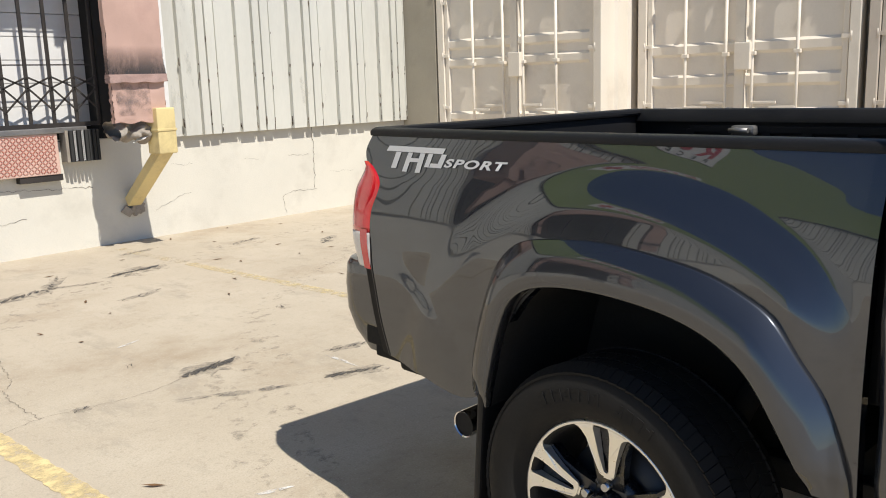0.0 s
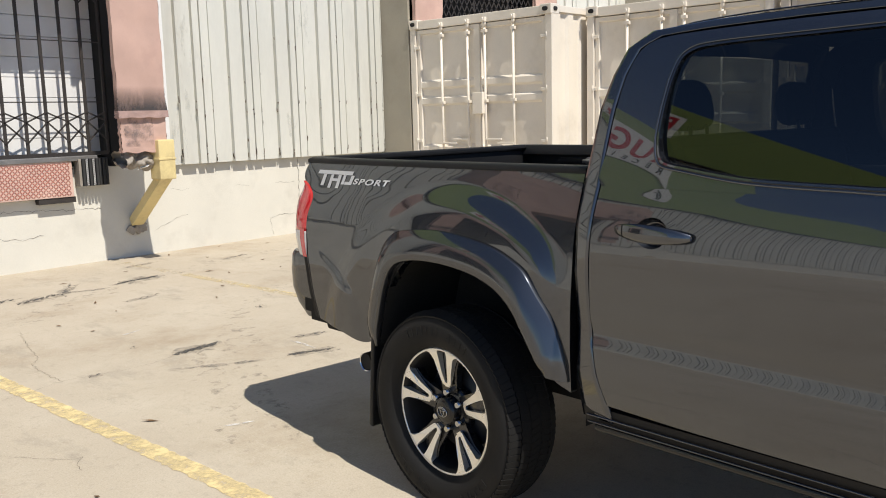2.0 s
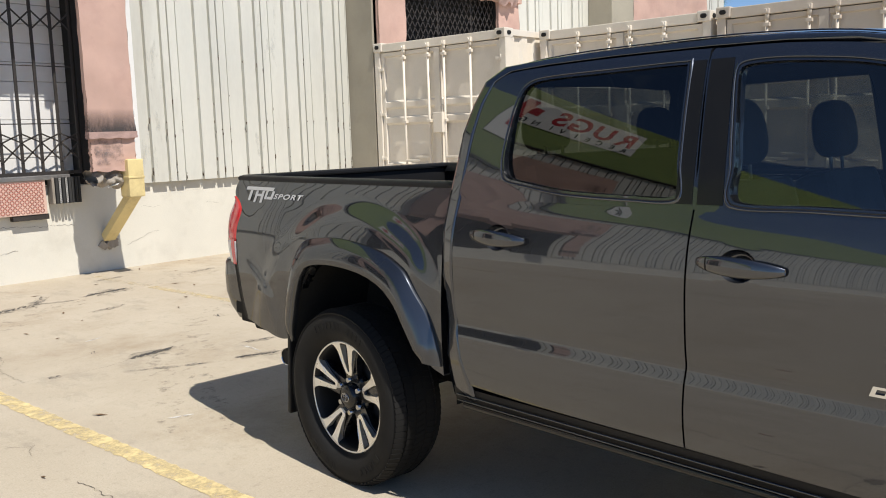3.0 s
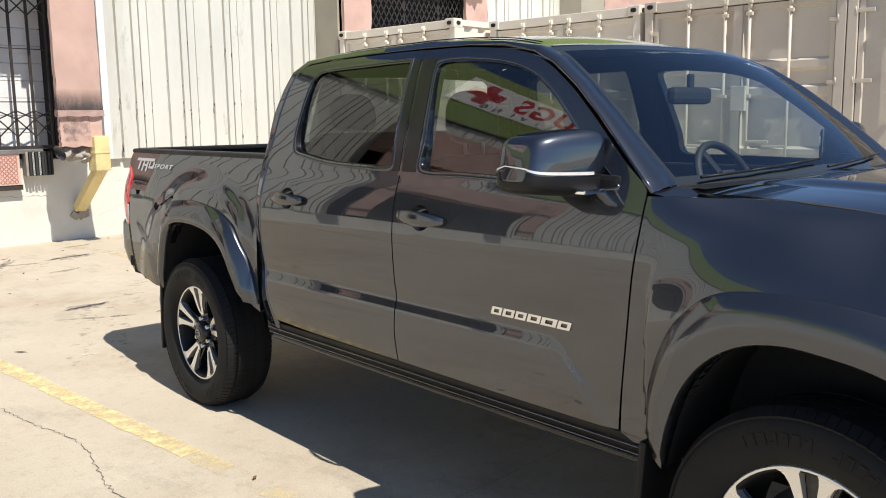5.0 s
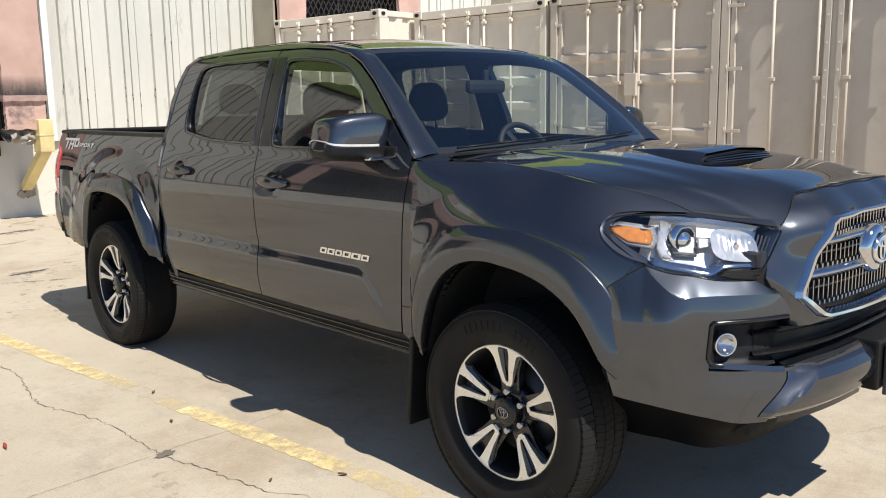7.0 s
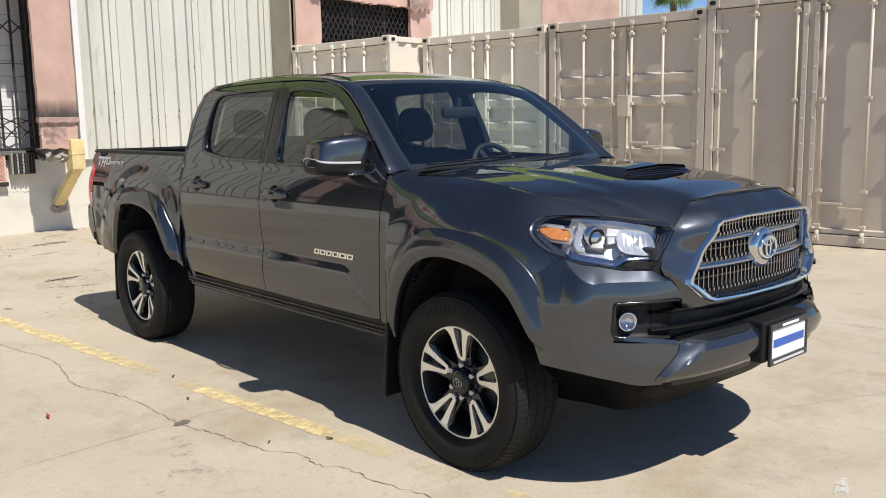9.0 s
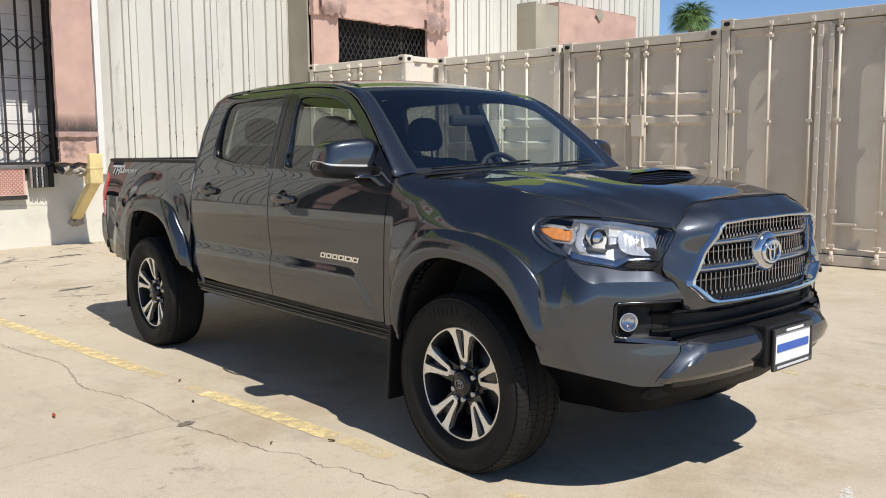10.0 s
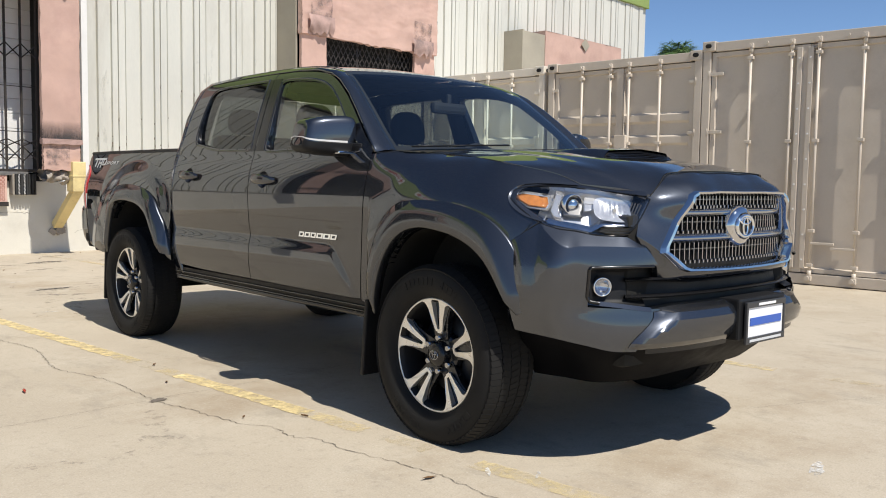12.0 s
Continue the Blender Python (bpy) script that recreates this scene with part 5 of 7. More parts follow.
        def grip(u, v):
            a = 2 * math.pi * v
            w = math.sin(math.pi * min(max(u * .96 + .02, 0), 1)) ** .35
            return (hand - .128 + .256 * u, s * (hy + .008 + .026 * math.sin(math.pi * u) ** .6 + .010 * w * math.cos(a)), hz + .004 - .008 * u + (.0235 + .004 * math.sin(math.pi * u)) * w * math.sin(a))
        sheet(bm, grip, 24, 12, flip=s < 0)
        part("door_handle", bm, PAINT, door, "body-coloured bow handle")
        bm = bmesh.new()
        sheet(bm, lambda u, v: Vector(grip(.155 + .012 * u, v)) + Vector((0, s * .0012, 0)), 2, 12, flip=s < 0)
        part("handle_joint", bm, UNDER, door, "thin joint of the handle's end cap")
        bm = bmesh.new()

        def cup(u, v):
            r, a = v, 2 * math.pi * u
            x, z = hand - .01 + .056 * r * math.cos(a), hz - .002 + .045 * r * math.sin(a)
            return (x, s * (side_width(x, z) + .0006 - .034 * (1 - r ** 5)), z)
        sheet(bm, cup, 32, 14, flip=s > 0)
        ring = bmesh.new()

        def flange(u, v):
            r, a = 1 + .55 * v, 2 * math.pi * u
            x, z = hand - .01 + .056 * r * math.cos(a), hz - .002 + .045 * r * math.sin(a)
            return (x, s * (side_width(x, z) + .0006 - .0003 * v), z)
        sheet(ring, flange, 40, 5, flip=s > 0)
        part("handle_surround", ring, PAINT, door)
        part("handle_cup", bm, PAINT, door, "body-coloured recessed handle cup")
        if nm == "front":
            # bright block letters kept as plain shapes
            x = -1.086
            for k, w in enumerate((.046, .050, .046, .054, .062, .050)):
                bm = bmesh.new()
                m = pose(x + w / 2, s * (body_y(x + w / 2, .829) + .0005), .829)
                for za, zb, xa, xb in ((-.0130, -.0062, -.5, .5), (.0062, .0130, -.5, .5), (-.0062, .0062, -.5, -.24), (-.0062, .0062, .24, .5)):
                    prism(bm, [(xa * w + .36 * za, za), (xb * w + .36 * za, za), (xb * w + .36 * zb, zb), (xa * w + .36 * zb, zb)], s * .0035, m)
                part("badge_piece", bm, CHROME, door, "bright chrome badge piece")
                x += w + .006
    # wing
    bm = bmesh.new()
    WING_UP = [(-.502, 1.232), (-.3, 1.232), (-.1, 1.226), (.1, 1.207), (.3, 1.178), (.45, 1.145), (.565, 1.102)]
    side_sheet(bm, [(-.582, .54), (-.50, .515)] + ARCH_F[1:8] + [(.405, .84), (.426, .888)], WING_UP, [(-.582, .54), (-.566, .68), (-.544, .84), (-.522, 1.0), (-.506, 1.13), (-.502, 1.232)],
               [(.426, .888), (.475, .932), (.500, .966), (.447, 1.0), (.395, 1.045), (.392, 1.075), (.43, 1.098), (.49, 1.104), (.565, 1.102)], s, 90, 40)
    turn_in(bm, (0, -s * .03, 0))
    part("front_wing", bm, PAINT, truck)
    # sill and black step moulding
    bm = bmesh.new()
    sheet(bm, lambda u, v: (-2.60 + 2.10 * u, s * (.848 - .012 * (1 - v) ** 2), .485 + .055 * v), 30, 4, flip=s > 0)
    turn_in(bm, (0, -s * .06, 0))
    part("sill", bm, BLACK, truck, "black sill panel")
    bm = bmesh.new()

    def mould(u, v):
        a = math.pi * (v - .5)
        return (-2.56 + 2.07 * u, s * (.826 + .020 * math.cos(a)), .470 + .016 * math.sin(a))
    sheet(bm, mould, 24, 8, flip=s > 0)
    part("sill_moulding", bm, GLOSSBLACK, truck, "black sill moulding")
    for z_, y_ in ((.512, .851), (.488, .846)):
        bm = bmesh.new()
        sheet(bm, lambda u, v: (-2.585 + 2.07 * u, s * (y_ + .005 * math.sin(math.pi * v)), z_ - .004 + .008 * v), 20, 4, flip=s > 0)
        part("sill_line", bm, PAINT, truck, "thin grey line along the sill")

    # cab shell: rear pillar, roof rail, windscreen pillar
    bm = bmesh.new()
    inner = [(-2.488, .50), (-2.503, .565), (-2.533, .66), (-2.556, .80), (-2.557, .98), (-2.550, 1.13), (-2.543, 1.25), (-2.547, 1.37), (-2.547, 1.48), (-2.537, 1.583), (-2.508, 1.662), (-2.444, 1.696), (-2.28, 1.707), (-2.0, 1.714), (-1.66, 1.714), (-1.42, 1.708), (-1.22, 1.690), (-1.075, 1.663), (-.972, 1.620), (-.85, 1.543), (-.73, 1.448), (-.61, 1.343), (-.495, 1.240)]
    outer3 = []
    for x, z in [(-2.612, .50), (-2.612, .565), (-2.612, .66), (-2.614, .80), (-2.614, .98), (-2.612, 1.13), (-2.610, 1.25), (-2.606, 1.37), (-2.598, 1.48), (-2.580, 1.583), (-2.552, 1.665), (-2.49, 1.715), (-2.30, 1.732), (-2.0, 1.738), (-1.66, 1.738), (-1.42, 1.729), (-1.25, 1.712)]:
        outer3.append(Vector((x, side_width(x, z) if x > -2.6 else DOOR_W(z) - .012, z)))
    outer3 += [Vector(p) for p in ((-1.085, .624, 1.686), (-.985, .634, 1.640), (-.860, .665, 1.555), (-.737, .694, 1.458), (-.612, .722, 1.352), (-.505, .730, 1.254))]
    po = path([p for p in outer3])
    k = len(inner)

    def shell(u, v):
        i = min(int(u * (k - 1) + 1e-6), k - 2)
        t = u * (k - 1) - i
        a = outer3[i].lerp(outer3[i + 1], t)
        b2 = Vector(inner[i]).lerp(Vector(inner[i + 1]), t)
        b = Vector((b2.x, side_width(b2.x, b2.y), b2.y))
        p = a.lerp(b, v)
        swell = .012 * math.sin(math.pi * v) * smooth(.64, .76, u)
        return (p.x + swell * .5, s * (p.y + swell), p.z + swell * .4)
    sheet(bm, shell, (k - 1) * 3, 5, flip=s < 0)
    turn_in(bm, (0, -s * .02, 0), False)
    part("cab_pillar_frame", bm, PAINT, truck)
    # pillar foot between wing, windscreen and door
    bm = bmesh.new()
    c4 = [Vector(p) for p in ((-.505, .732, 1.252), (-.495, DOOR_W(1.24) - .004, 1.240), (-.40, .80, 1.215), (-.44, .69, 1.240))]
    sheet(bm, lambda u, v: Vector((1, s, 1)) * (c4[0].lerp(c4[1], u)).lerp(c4[3].lerp(c4[2], u), v), 4, 4, flip=s < 0)
    part("pillar_foot", bm, GLOSSBLACK, truck)

    # tail light: red above, clear below, round the corner
    def lamp_pt(u, v, z0, z1, out=.006):
        z = z0 + (z1 - z0) * v
        e = path([(x, zz, 0) for x, zz in BED_REAR])
        lo_t, hi_t = 0.0, 1.0
        for _ in range(16):
            mt_ = (lo_t + hi_t) / 2
            lo_t, hi_t = (mt_, hi_t) if e(mt_).y < z else (lo_t, mt_)
        zr = lo_t
        xf = e(zr).x - .004
        a = u * math.pi / 2
        w = BED_W(z) - .022
        reach = (4.352 - .075 * smooth(1.10, 1.215, z) - .03 * smooth(.96, .86, z)) + xf
        return (xf - reach * max(math.sin(a), 0) ** .6, s * (w + out - .012 * u - .15 * (1 - max(math.cos(a), 0) ** .45)), z)
    lamp = None
    for nm, za, zb, mt in (("tail_light", .975, 1.198, REDLENS), ("reversing_lens", .862, .973, CLEARLENS)):
        bm = bmesh.new()
        sheet(bm, lambda u, v: lamp_pt(u, v, za, zb), 18, 14, flip=s < 0)
        turn_in(bm, (.03, -s * .02, 0), False)
        o = part(nm, bm, mt, truck if lamp is None else lamp, "red tail light lens" if lamp is None else "clear reversing lens")
        lamp = lamp or o
    bm = bmesh.new()
    sheet(bm, lambda u, v: lamp_pt(u * .07, v, .858, .985, .0085), 6, 8, flip=s < 0)
    part("red_edge_lens", bm, REDLENS, lamp)
    # dark gap between the bed corner and the bumper's end
    bm = bmesh.new()
    gap_e = path([(x, z, 0) for x, z in BED_REAR[:5]])
    sheet(bm, lambda u, v: (gap_e(u).x + .008 - .050 * v, s * (side_width(gap_e(u).x, gap_e(u).y) + .0015 - .012 * v), gap_e(u).y), 16, 3, flip=s > 0)
    part("bumper_gap", bm, UNDER, truck, "dark gap beside the bumper")
    # black lower edge below the bed corner
    bm = bmesh.new()
    low_e = path([(-4.16, .592, 0), (-4.06, .578, 0), (-3.95, .560, 0), (-3.80, .538, 0), (-3.66, .520, 0)])
    sheet(bm, lambda u, v: (low_e(u).x, s * (.834 - .05 * v * v), low_e(u).y + .055 - .060 * v), 20, 4, flip=s < 0)
    sheet(bm, lambda u, v: (low_e(u).x, s * (.784 - .55 * v), low_e(u).y - .005), 20, 2, flip=s < 0)
    part("rear_valance", bm, BLACK, truck, "black plastic lower edge")
    # plain decal blocks on the bed side
    def dec(bm, x0, x1, z0, z1, sl=.012):
        sheet(bm, lambda u, v: (x0 + (x1 - x0) * u + sl * v, s * (body_y(x0 + (x1 - x0) * u, z0 + (z1 - z0) * v) + .0025), z0 + (z1 - z0) * v), 6, 3, flip=s > 0)
    blocks = [(-4.13, -3.805, 1.234, 1.250, .008), (-4.085, -4.054, 1.184, 1.233, .012), (-4.015, -3.988, 1.176, 1.233, .014), (-3.985, -3.92, 1.206, 1.217, .004), (-3.94, -3.912, 1.176, 1.233, .010), (-3.893, -3.868, 1.194, 1.233, .010), (-3.865, -3.80, 1.194, 1.206, .004), (-3.822, -3.795, 1.206, 1.233, .010)]
    for q in blocks:
        bm = bmesh.new()
        dec(bm, -4.157 + (q[0] + 4.13) * .857, -4.157 + (q[1] + 4.13) * .857, *q[2:])
        part("decal_piece", bm, DECAL, bed_side, "silver graphic decal piece")
    word = flat_text("SPORT", .046, 1.18, .0016)
    lo_x, hi_x = min(v.co.x for v in word.verts), max(v.co.x for v in word.verts)
    for v in word.verts:
        lx = (v.co.x - lo_x) / (hi_x - lo_x) * .240
        z = 1.199 + v.co.y * .70
        x = -3.865 + (lx if s < 0 else .240 - lx) + (v.co.y * .42 if s < 0 else -v.co.y * .42)
        v.co = (x, s * (body_y(x, z) + .003), z)
    part("decal_word", word, DECAL, bed_side, "silver decal lettering")
    # mud flaps
    for x, z0, z1, y0, y1 in ((-3.63, .21, .60, .70, .915), (-.46, .20, .56, .72, .915)):
        bm = bmesh.new()
        box(bm, (x - .012, s * y0, z0), (x + .012, s * y1, z1), .008)
        bmesh.ops.rotate(bm, verts=bm.verts, cent=(x, 0, z1), matrix=Matrix.Rotation(radians(5), 3, "Y"))
        part("mud_flap", bm, BLACK, truck, "black rubber mud flap")
    # door mirror
    bm = bmesh.new()

    def shellm(u, v):
        a, b = 2 * math.pi * u, math.pi * (v - .5)
        q = abs(math.cos(b)) ** .26
        x = .085 * q * (1 if math.cos(a) > 0 else -1) * abs(math.cos(a)) ** .45
        y = .122 * (1 if math.sin(b) > 0 else -1) * abs(math.sin(b)) ** .6
        z = .088 * q * (1 if math.sin(a) > 0 else -1) * abs(math.sin(a)) ** .42
        z *= 1 - .12 * (y / .128)
        x += -.035 * (y / .128)
        y -= .020 * (z / .088) * smooth(-.02, .12, y)
        return (-.775 + x, s * (.935 + y), 1.323 + z)
    sheet(bm, shellm, 36, 20, flip=s > 0, closed=False)
    mirror = part("door_mirror", bm, PAINT, truck, "body-coloured door mirror housing")
    bm = bmesh.new()

    def under(u, v):
        p = Vector(shellm(u * .47 + .515, .04 + v * .92))
        c = Vector((-.775, s * .935, 1.323))
        return c + (p - c) * 1.025 + Vector((0, 0, -.008))
    sheet(bm, under, 14, 14, flip=s > 0)
    part("mirror_lower", bm, BLACK, mirror, "black lower mirror shell")
    bm0 = bmesh.new()
    box(bm0, (-.69, min(s * .852, s * .935), 1.232), (-.655, max(s * .852, s * .935), 1.245), .004)
    bm = bmesh.new()
    box(bm, (-.76, min(s * .835, s * .93), 1.222), (-.695, max(s * .835, s * .93), 1.250), .012)
    box(bm, (-.73, min(s * .80, s * .848), 1.232), (-.60, max(s * .80, s * .848), 1.285), .016)
    part("mirror_strip", bm0, CHROME, mirror, "short chrome strip")
    part("mirror_arm", bm, BLACK, mirror, "black mirror arm")
    bm = bmesh.new()

    def ind(u, v):
        w = .0045 * (2 * v - 1)
        p = Vector(shellm(-.014 + w, .40 + .85 * u) if u < .7 else shellm(.514 - w, .995 - .75 * (u - .7)))
        c = Vector((-.775, s * .935, 1.323))
        return c + (p - c) * 1.035
    sheet(bm, ind, 30, 2, flip=s > 0)
    part("mirror_signal", bm, CLEARLENS, mirror, "slim clear turn signal")
    bm = bmesh.new()
    prism(bm, rounded_outline(.19, .135, .03), .004, pose(-.845, s * .937, 1.316, 0, 0, 90 + s * 6))
    part("mirror_glass", bm, CHROME, mirror, "mirror glass")

# ---- roof ----
ROOF_Z = curve((-2.50, 1.712), (-2.40, 1.726), (-2.2, 1.737), (-2.0, 1.740), (-1.66, 1.740), (-1.42, 1.730), (-1.25, 1.713), (-1.10, 1.684))
bm = bmesh.new()


def roof(u, v):
    y = -1 + 2 * v
    x = -2.515 + (1.515 + .0 - .10 * abs(y) ** 2.2) * u
    e = .614 if x > -2.4 else .614 - .02 * smooth(-2.4, -2.51, x)
    e -= .014 * smooth(-1.25, -1.05, x)
    c = .036 * (1 - y * y) * (1 - .25 * smooth(-1.35, -1.0, x))
    return (x, e * y, ROOF_Z(x) + c - .016 * smooth(-1.12, -1.0, x) * (1 - y * y) * 1.0)


sheet(bm, roof, 44, 40, flip=True)
part("roof_panel", bm, PAINT, truck)
for s in SIDES:
    bm = bmesh.new()
    sheet(bm, lambda u, v: (-2.45 + 1.3 * u, s * (.565 + .012 * (v - .5)), ROOF_Z(-2.45 + 1.3 * u) + .0075 + .004 * (1 - (2 * v - 1) ** 2)), 24, 4, flip=s < 0)
    part("roof_moulding", bm, GLOSSBLACK, truck, "black roof gutter moulding")

# ---- windscreen, cowl, rear screen ----
ws_l = path([(-.505, .726, 1.254), (-.612, .718, 1.352), (-.737, .690, 1.458), (-.860, .661, 1.555), (-.987, .630, 1.643), (-1.065, .616, 1.682)])
bm = bmesh.new()


def screen(u, v):
    p = ws_l(v)
    y = -1 + 2 * u
    b = 1 - abs(y) ** 2.4
    return (p.x + b * (.105 * (1 - v) + .055 * v), y * p.y, p.z + b * (.006 * (1 - v) + .022 * v))


sheet(bm, screen, 40, 24, flip=False)
ws = part("windscreen", bm, WINDSCREEN, truck, "clear raked windscreen")
ws.visible_shadow = False
bm = bmesh.new()
for lo, hi, a, b in ((0, .022, 0, 1), (.978, 1, 0, 1)):
    sheet(bm, lambda u, v: Vector(screen(lo + (hi - lo) * u, v)) - Vector((.004, 0, .004)), 3, 24)
sheet(bm, lambda u, v: Vector(screen(u, .945 + .055 * v)) - Vector((.004, 0, .004)), 40, 3)
sheet(bm, lambda u, v: Vector(screen(u, .05 * v)) - Vector((.004, 0, .004)), 40, 3)
part("screen_band", bm, VOID, ws, "black printed band round the windscreen")
bm = bmesh.new()
sheet(bm, lambda u, v: Vector((-.42 + .06 * (1 - (2 * u - 1) ** 2) - .13 * (1 - v) * (1 - .3 * (1 - (2 * u - 1) ** 2)), (-.70 + 1.40 * u), 1.246 + .006 * (1 - v) + .012 * (1 - (2 * u - 1) ** 2))), 30, 4)
part("cowl", bm, BLACK, truck, "black plastic cowl")
for y0, y1 in ((-.60, -.02), (-.02, .52)):
    bm = bmesh.new()
    pts = [Vector(screen((y + .68) / 1.36, .015 + .05 * abs(y - y0) / .6)) + Vector((.012, 0, .010)) for y in (y0, y0 + (y1 - y0) * .33, y0 + (y1 - y0) * .66, y1)]
    for a, b in zip(pts, pts[1:]):
        tube(bm, a, b, .0045, None, 6)
    wiper = part("wiper", bm, BLACK, truck, "black wiper")
bm = bmesh.new()
rear_x = curve((.4, -2.604), (1.25, -2.602), (1.37, -2.598), (1.50, -2.585), (1.60, -2.565), (1.72, -2.50))
back = [(-.835, .46), (.835, .46), (.84, 1.1), (.82, 1.25), (.755, 1.48), (.675, 1.66), (.60, 1.715), (0, 1.735), (-.60, 1.715), (-.675, 1.66), (-.755, 1.48), (-.82, 1.25), (-.84, 1.1)]
hole = [(-.30, 1.30), (.30, 1.30), (.60, 1.31), (.62, 1.33), (.575, 1.50), (.54, 1.62), (.50, 1.645), (0, 1.655), (-.50, 1.645), (-.54, 1.62), (-.575, 1.50), (-.62, 1.33), (-.60, 1.31)]
vo = [Vector(p) for p in back]
vi = [Vector(p) for p in hole]


def backface(u, v):
    q = u * 13
    i = int(q + 1e-6) % 13
    t = q - int(q + 1e-6)
    p = vo[i].lerp(vo[(i + 1) % 13], t).lerp(vi[i].lerp(vi[(i + 1) % 13], t), v)
    return (rear_x(p.y), p.x, p.y)


sheet(bm, backface, 52, 6, flip=False, closed=True)
part("cab_rear", bm, PAINT, truck)
bm = bmesh.new()
sheet(bm, lambda u, v: (rear_x(1.31 + .335 * v) + .006, (-.605 + 1.21 * u) * (1 - .13 * v), 1.305 + .345 * v), 10, 6)
part("rear_screen", bm, REARGLASS, truck, "lightly tinted rear cab window").visible_shadow = False

# ---- bonnet ----
H_SIDE = [(-.50, .716, 1.236), (-.3, .718, 1.235), (-.1, .718, 1.228), (.1, .72, 1.209), (.3, .722, 1.180), (.45, .664, 1.148), (.565, .640, 1.106)]
JOINT = [(36.3, 1.068), (33.2, 1.110), (29.2, 1.150), (24.5, 1.160), (13.1, 1.166), (0, 1.1675)]
H_FRONT = [(.565, .640, 1.106), (.645, .588, 1.098), (.715, .536, 1.087)] + [(front_point(a, z).x - .005, front_point(a, z).y, z + .002) for a, z in JOINT]
H_REAR = [(-.50, .716, 1.236), (-.455, .52, 1.252), (-.43, .28, 1.260), (-.42, 0, 1.263)]


def mir(pts):
    return [(x, -y, z) for x, y, z in pts]


hs_r, hs_l = path(mir(H_SIDE)), path(H_SIDE)
hf = path(mir(H_FRONT) + H_FRONT[-2::-1])
hr = path(mir(H_REAR) + H_REAR[-2::-1])
hood_c = coons(hr, hf, hs_r, hs_l)


HOOD_MID = curve((-.42, 1.263), (-.10, 1.257), (.17, 1.240), (.36, 1.220), (.55, 1.198), (.77, 1.171))


def hood_lift(u, v):
    """Height of the plain bonnet: from its side edges up to the middle line."""
    t = 1 - abs(2 * u - 1)
    edge = hood_c(0, v).z
    return edge + (HOOD_MID(hood_c(.5, v).x) - edge) * (1 - (1 - t) ** 2)


def hood_pt(u, v):
    p = hood_c(u, v)
    droop = (hood_c(u, 1).z - hood_lift(u, 1)) * max((v - .5) / .5, 0) ** 2.4
    rise = (hood_c(u, 0).z - hood_lift(u, 0)) * max(1 - v / .35, 0) ** 2
    a = abs(p.y)
    dome = .012 * smooth(.50, .40, a) * smooth(0, .15, v) * smooth(1.0, .8, v)
    return Vector((p.x, p.y, hood_lift(u, v) + droop + rise + dome))


bm = bmesh.new()
sheet(bm, hood_pt, 90, 60, flip=False)
bmesh.ops.recalc_face_normals(bm, faces=bm.faces)
if sum(f.normal.z for f in bm.faces) < 0:
    bmesh.ops.reverse_faces(bm, faces=bm.faces)
turn_in(bm, (0, 0, -.018))
hood = part("bonnet", bm, PAINT, truck)


def hood_z(x, y):
    best = min(((hood_pt(.5 + y / 1.44 * .98, v / 60) - Vector((x, y, 0))).xy.length, v) for v in range(61))
    return hood_pt(.5 + y / 1.44 * .98, best[1] / 60).z


# air scoop on the bonnet
HZ = {}
for i in range(13):
    x = -.12 + .57 * i / 12
    HZ[i] = (x, hood_z(x, 0))
scoop_z = curve(*[HZ[i] for i in range(13)])
LIP_Z = 1.262


def scoop(u, v):
    x = -.10 + .46 * v
    y = -1 + 2 * u
    w = .225 + .045 * smooth(-.1, .3, x)
    side = smooth(1.0, .80, abs(y))
    base = scoop_z(x) - .008 - .012 * abs(y)
    top = base + (LIP_Z - .004 * y * y - (scoop_z(.36) - .008)) * smooth(-.12, .36, x) ** .8 + .006
    return (x + .02 * (1 - y * y) * v, w * y, base + (top - base) * side)


bm = bmesh.new()
sheet(bm, scoop, 44, 26)
bmesh.ops.recalc_face_normals(bm, faces=bm.faces)
if sum(f.normal.z for f in bm.faces) < 0:
    bmesh.ops.reverse_faces(bm, faces=bm.faces)
part("bonnet_scoop", bm, PAINT, hood, "body-coloured bonnet scoop")
bm = bmesh.new()


def mouth(u, v):
    a = Vector(scoop(u, 1)) - Vector((.012, 0, .007))
    b = Vector((a.x + .05, a.y * .96, scoop_z(.40) - .006))
    return a.lerp(b, v)


sheet(bm, mouth, 30, 4)
part("scoop_mouth", bm, BLACK, hood, "black scoop mouth")
for i in range(4):
    bm = bmesh.new()
    q = .22 + i * .2
    sheet(bm, lambda u, v: Vector(mouth(.06 + .88 * u, q)) + Vector((.004 + .010 * v, 0, .003 - .004 * v)), 24, 1)
    part("scoop_slat", bm, GLOSSBLACK, hood)

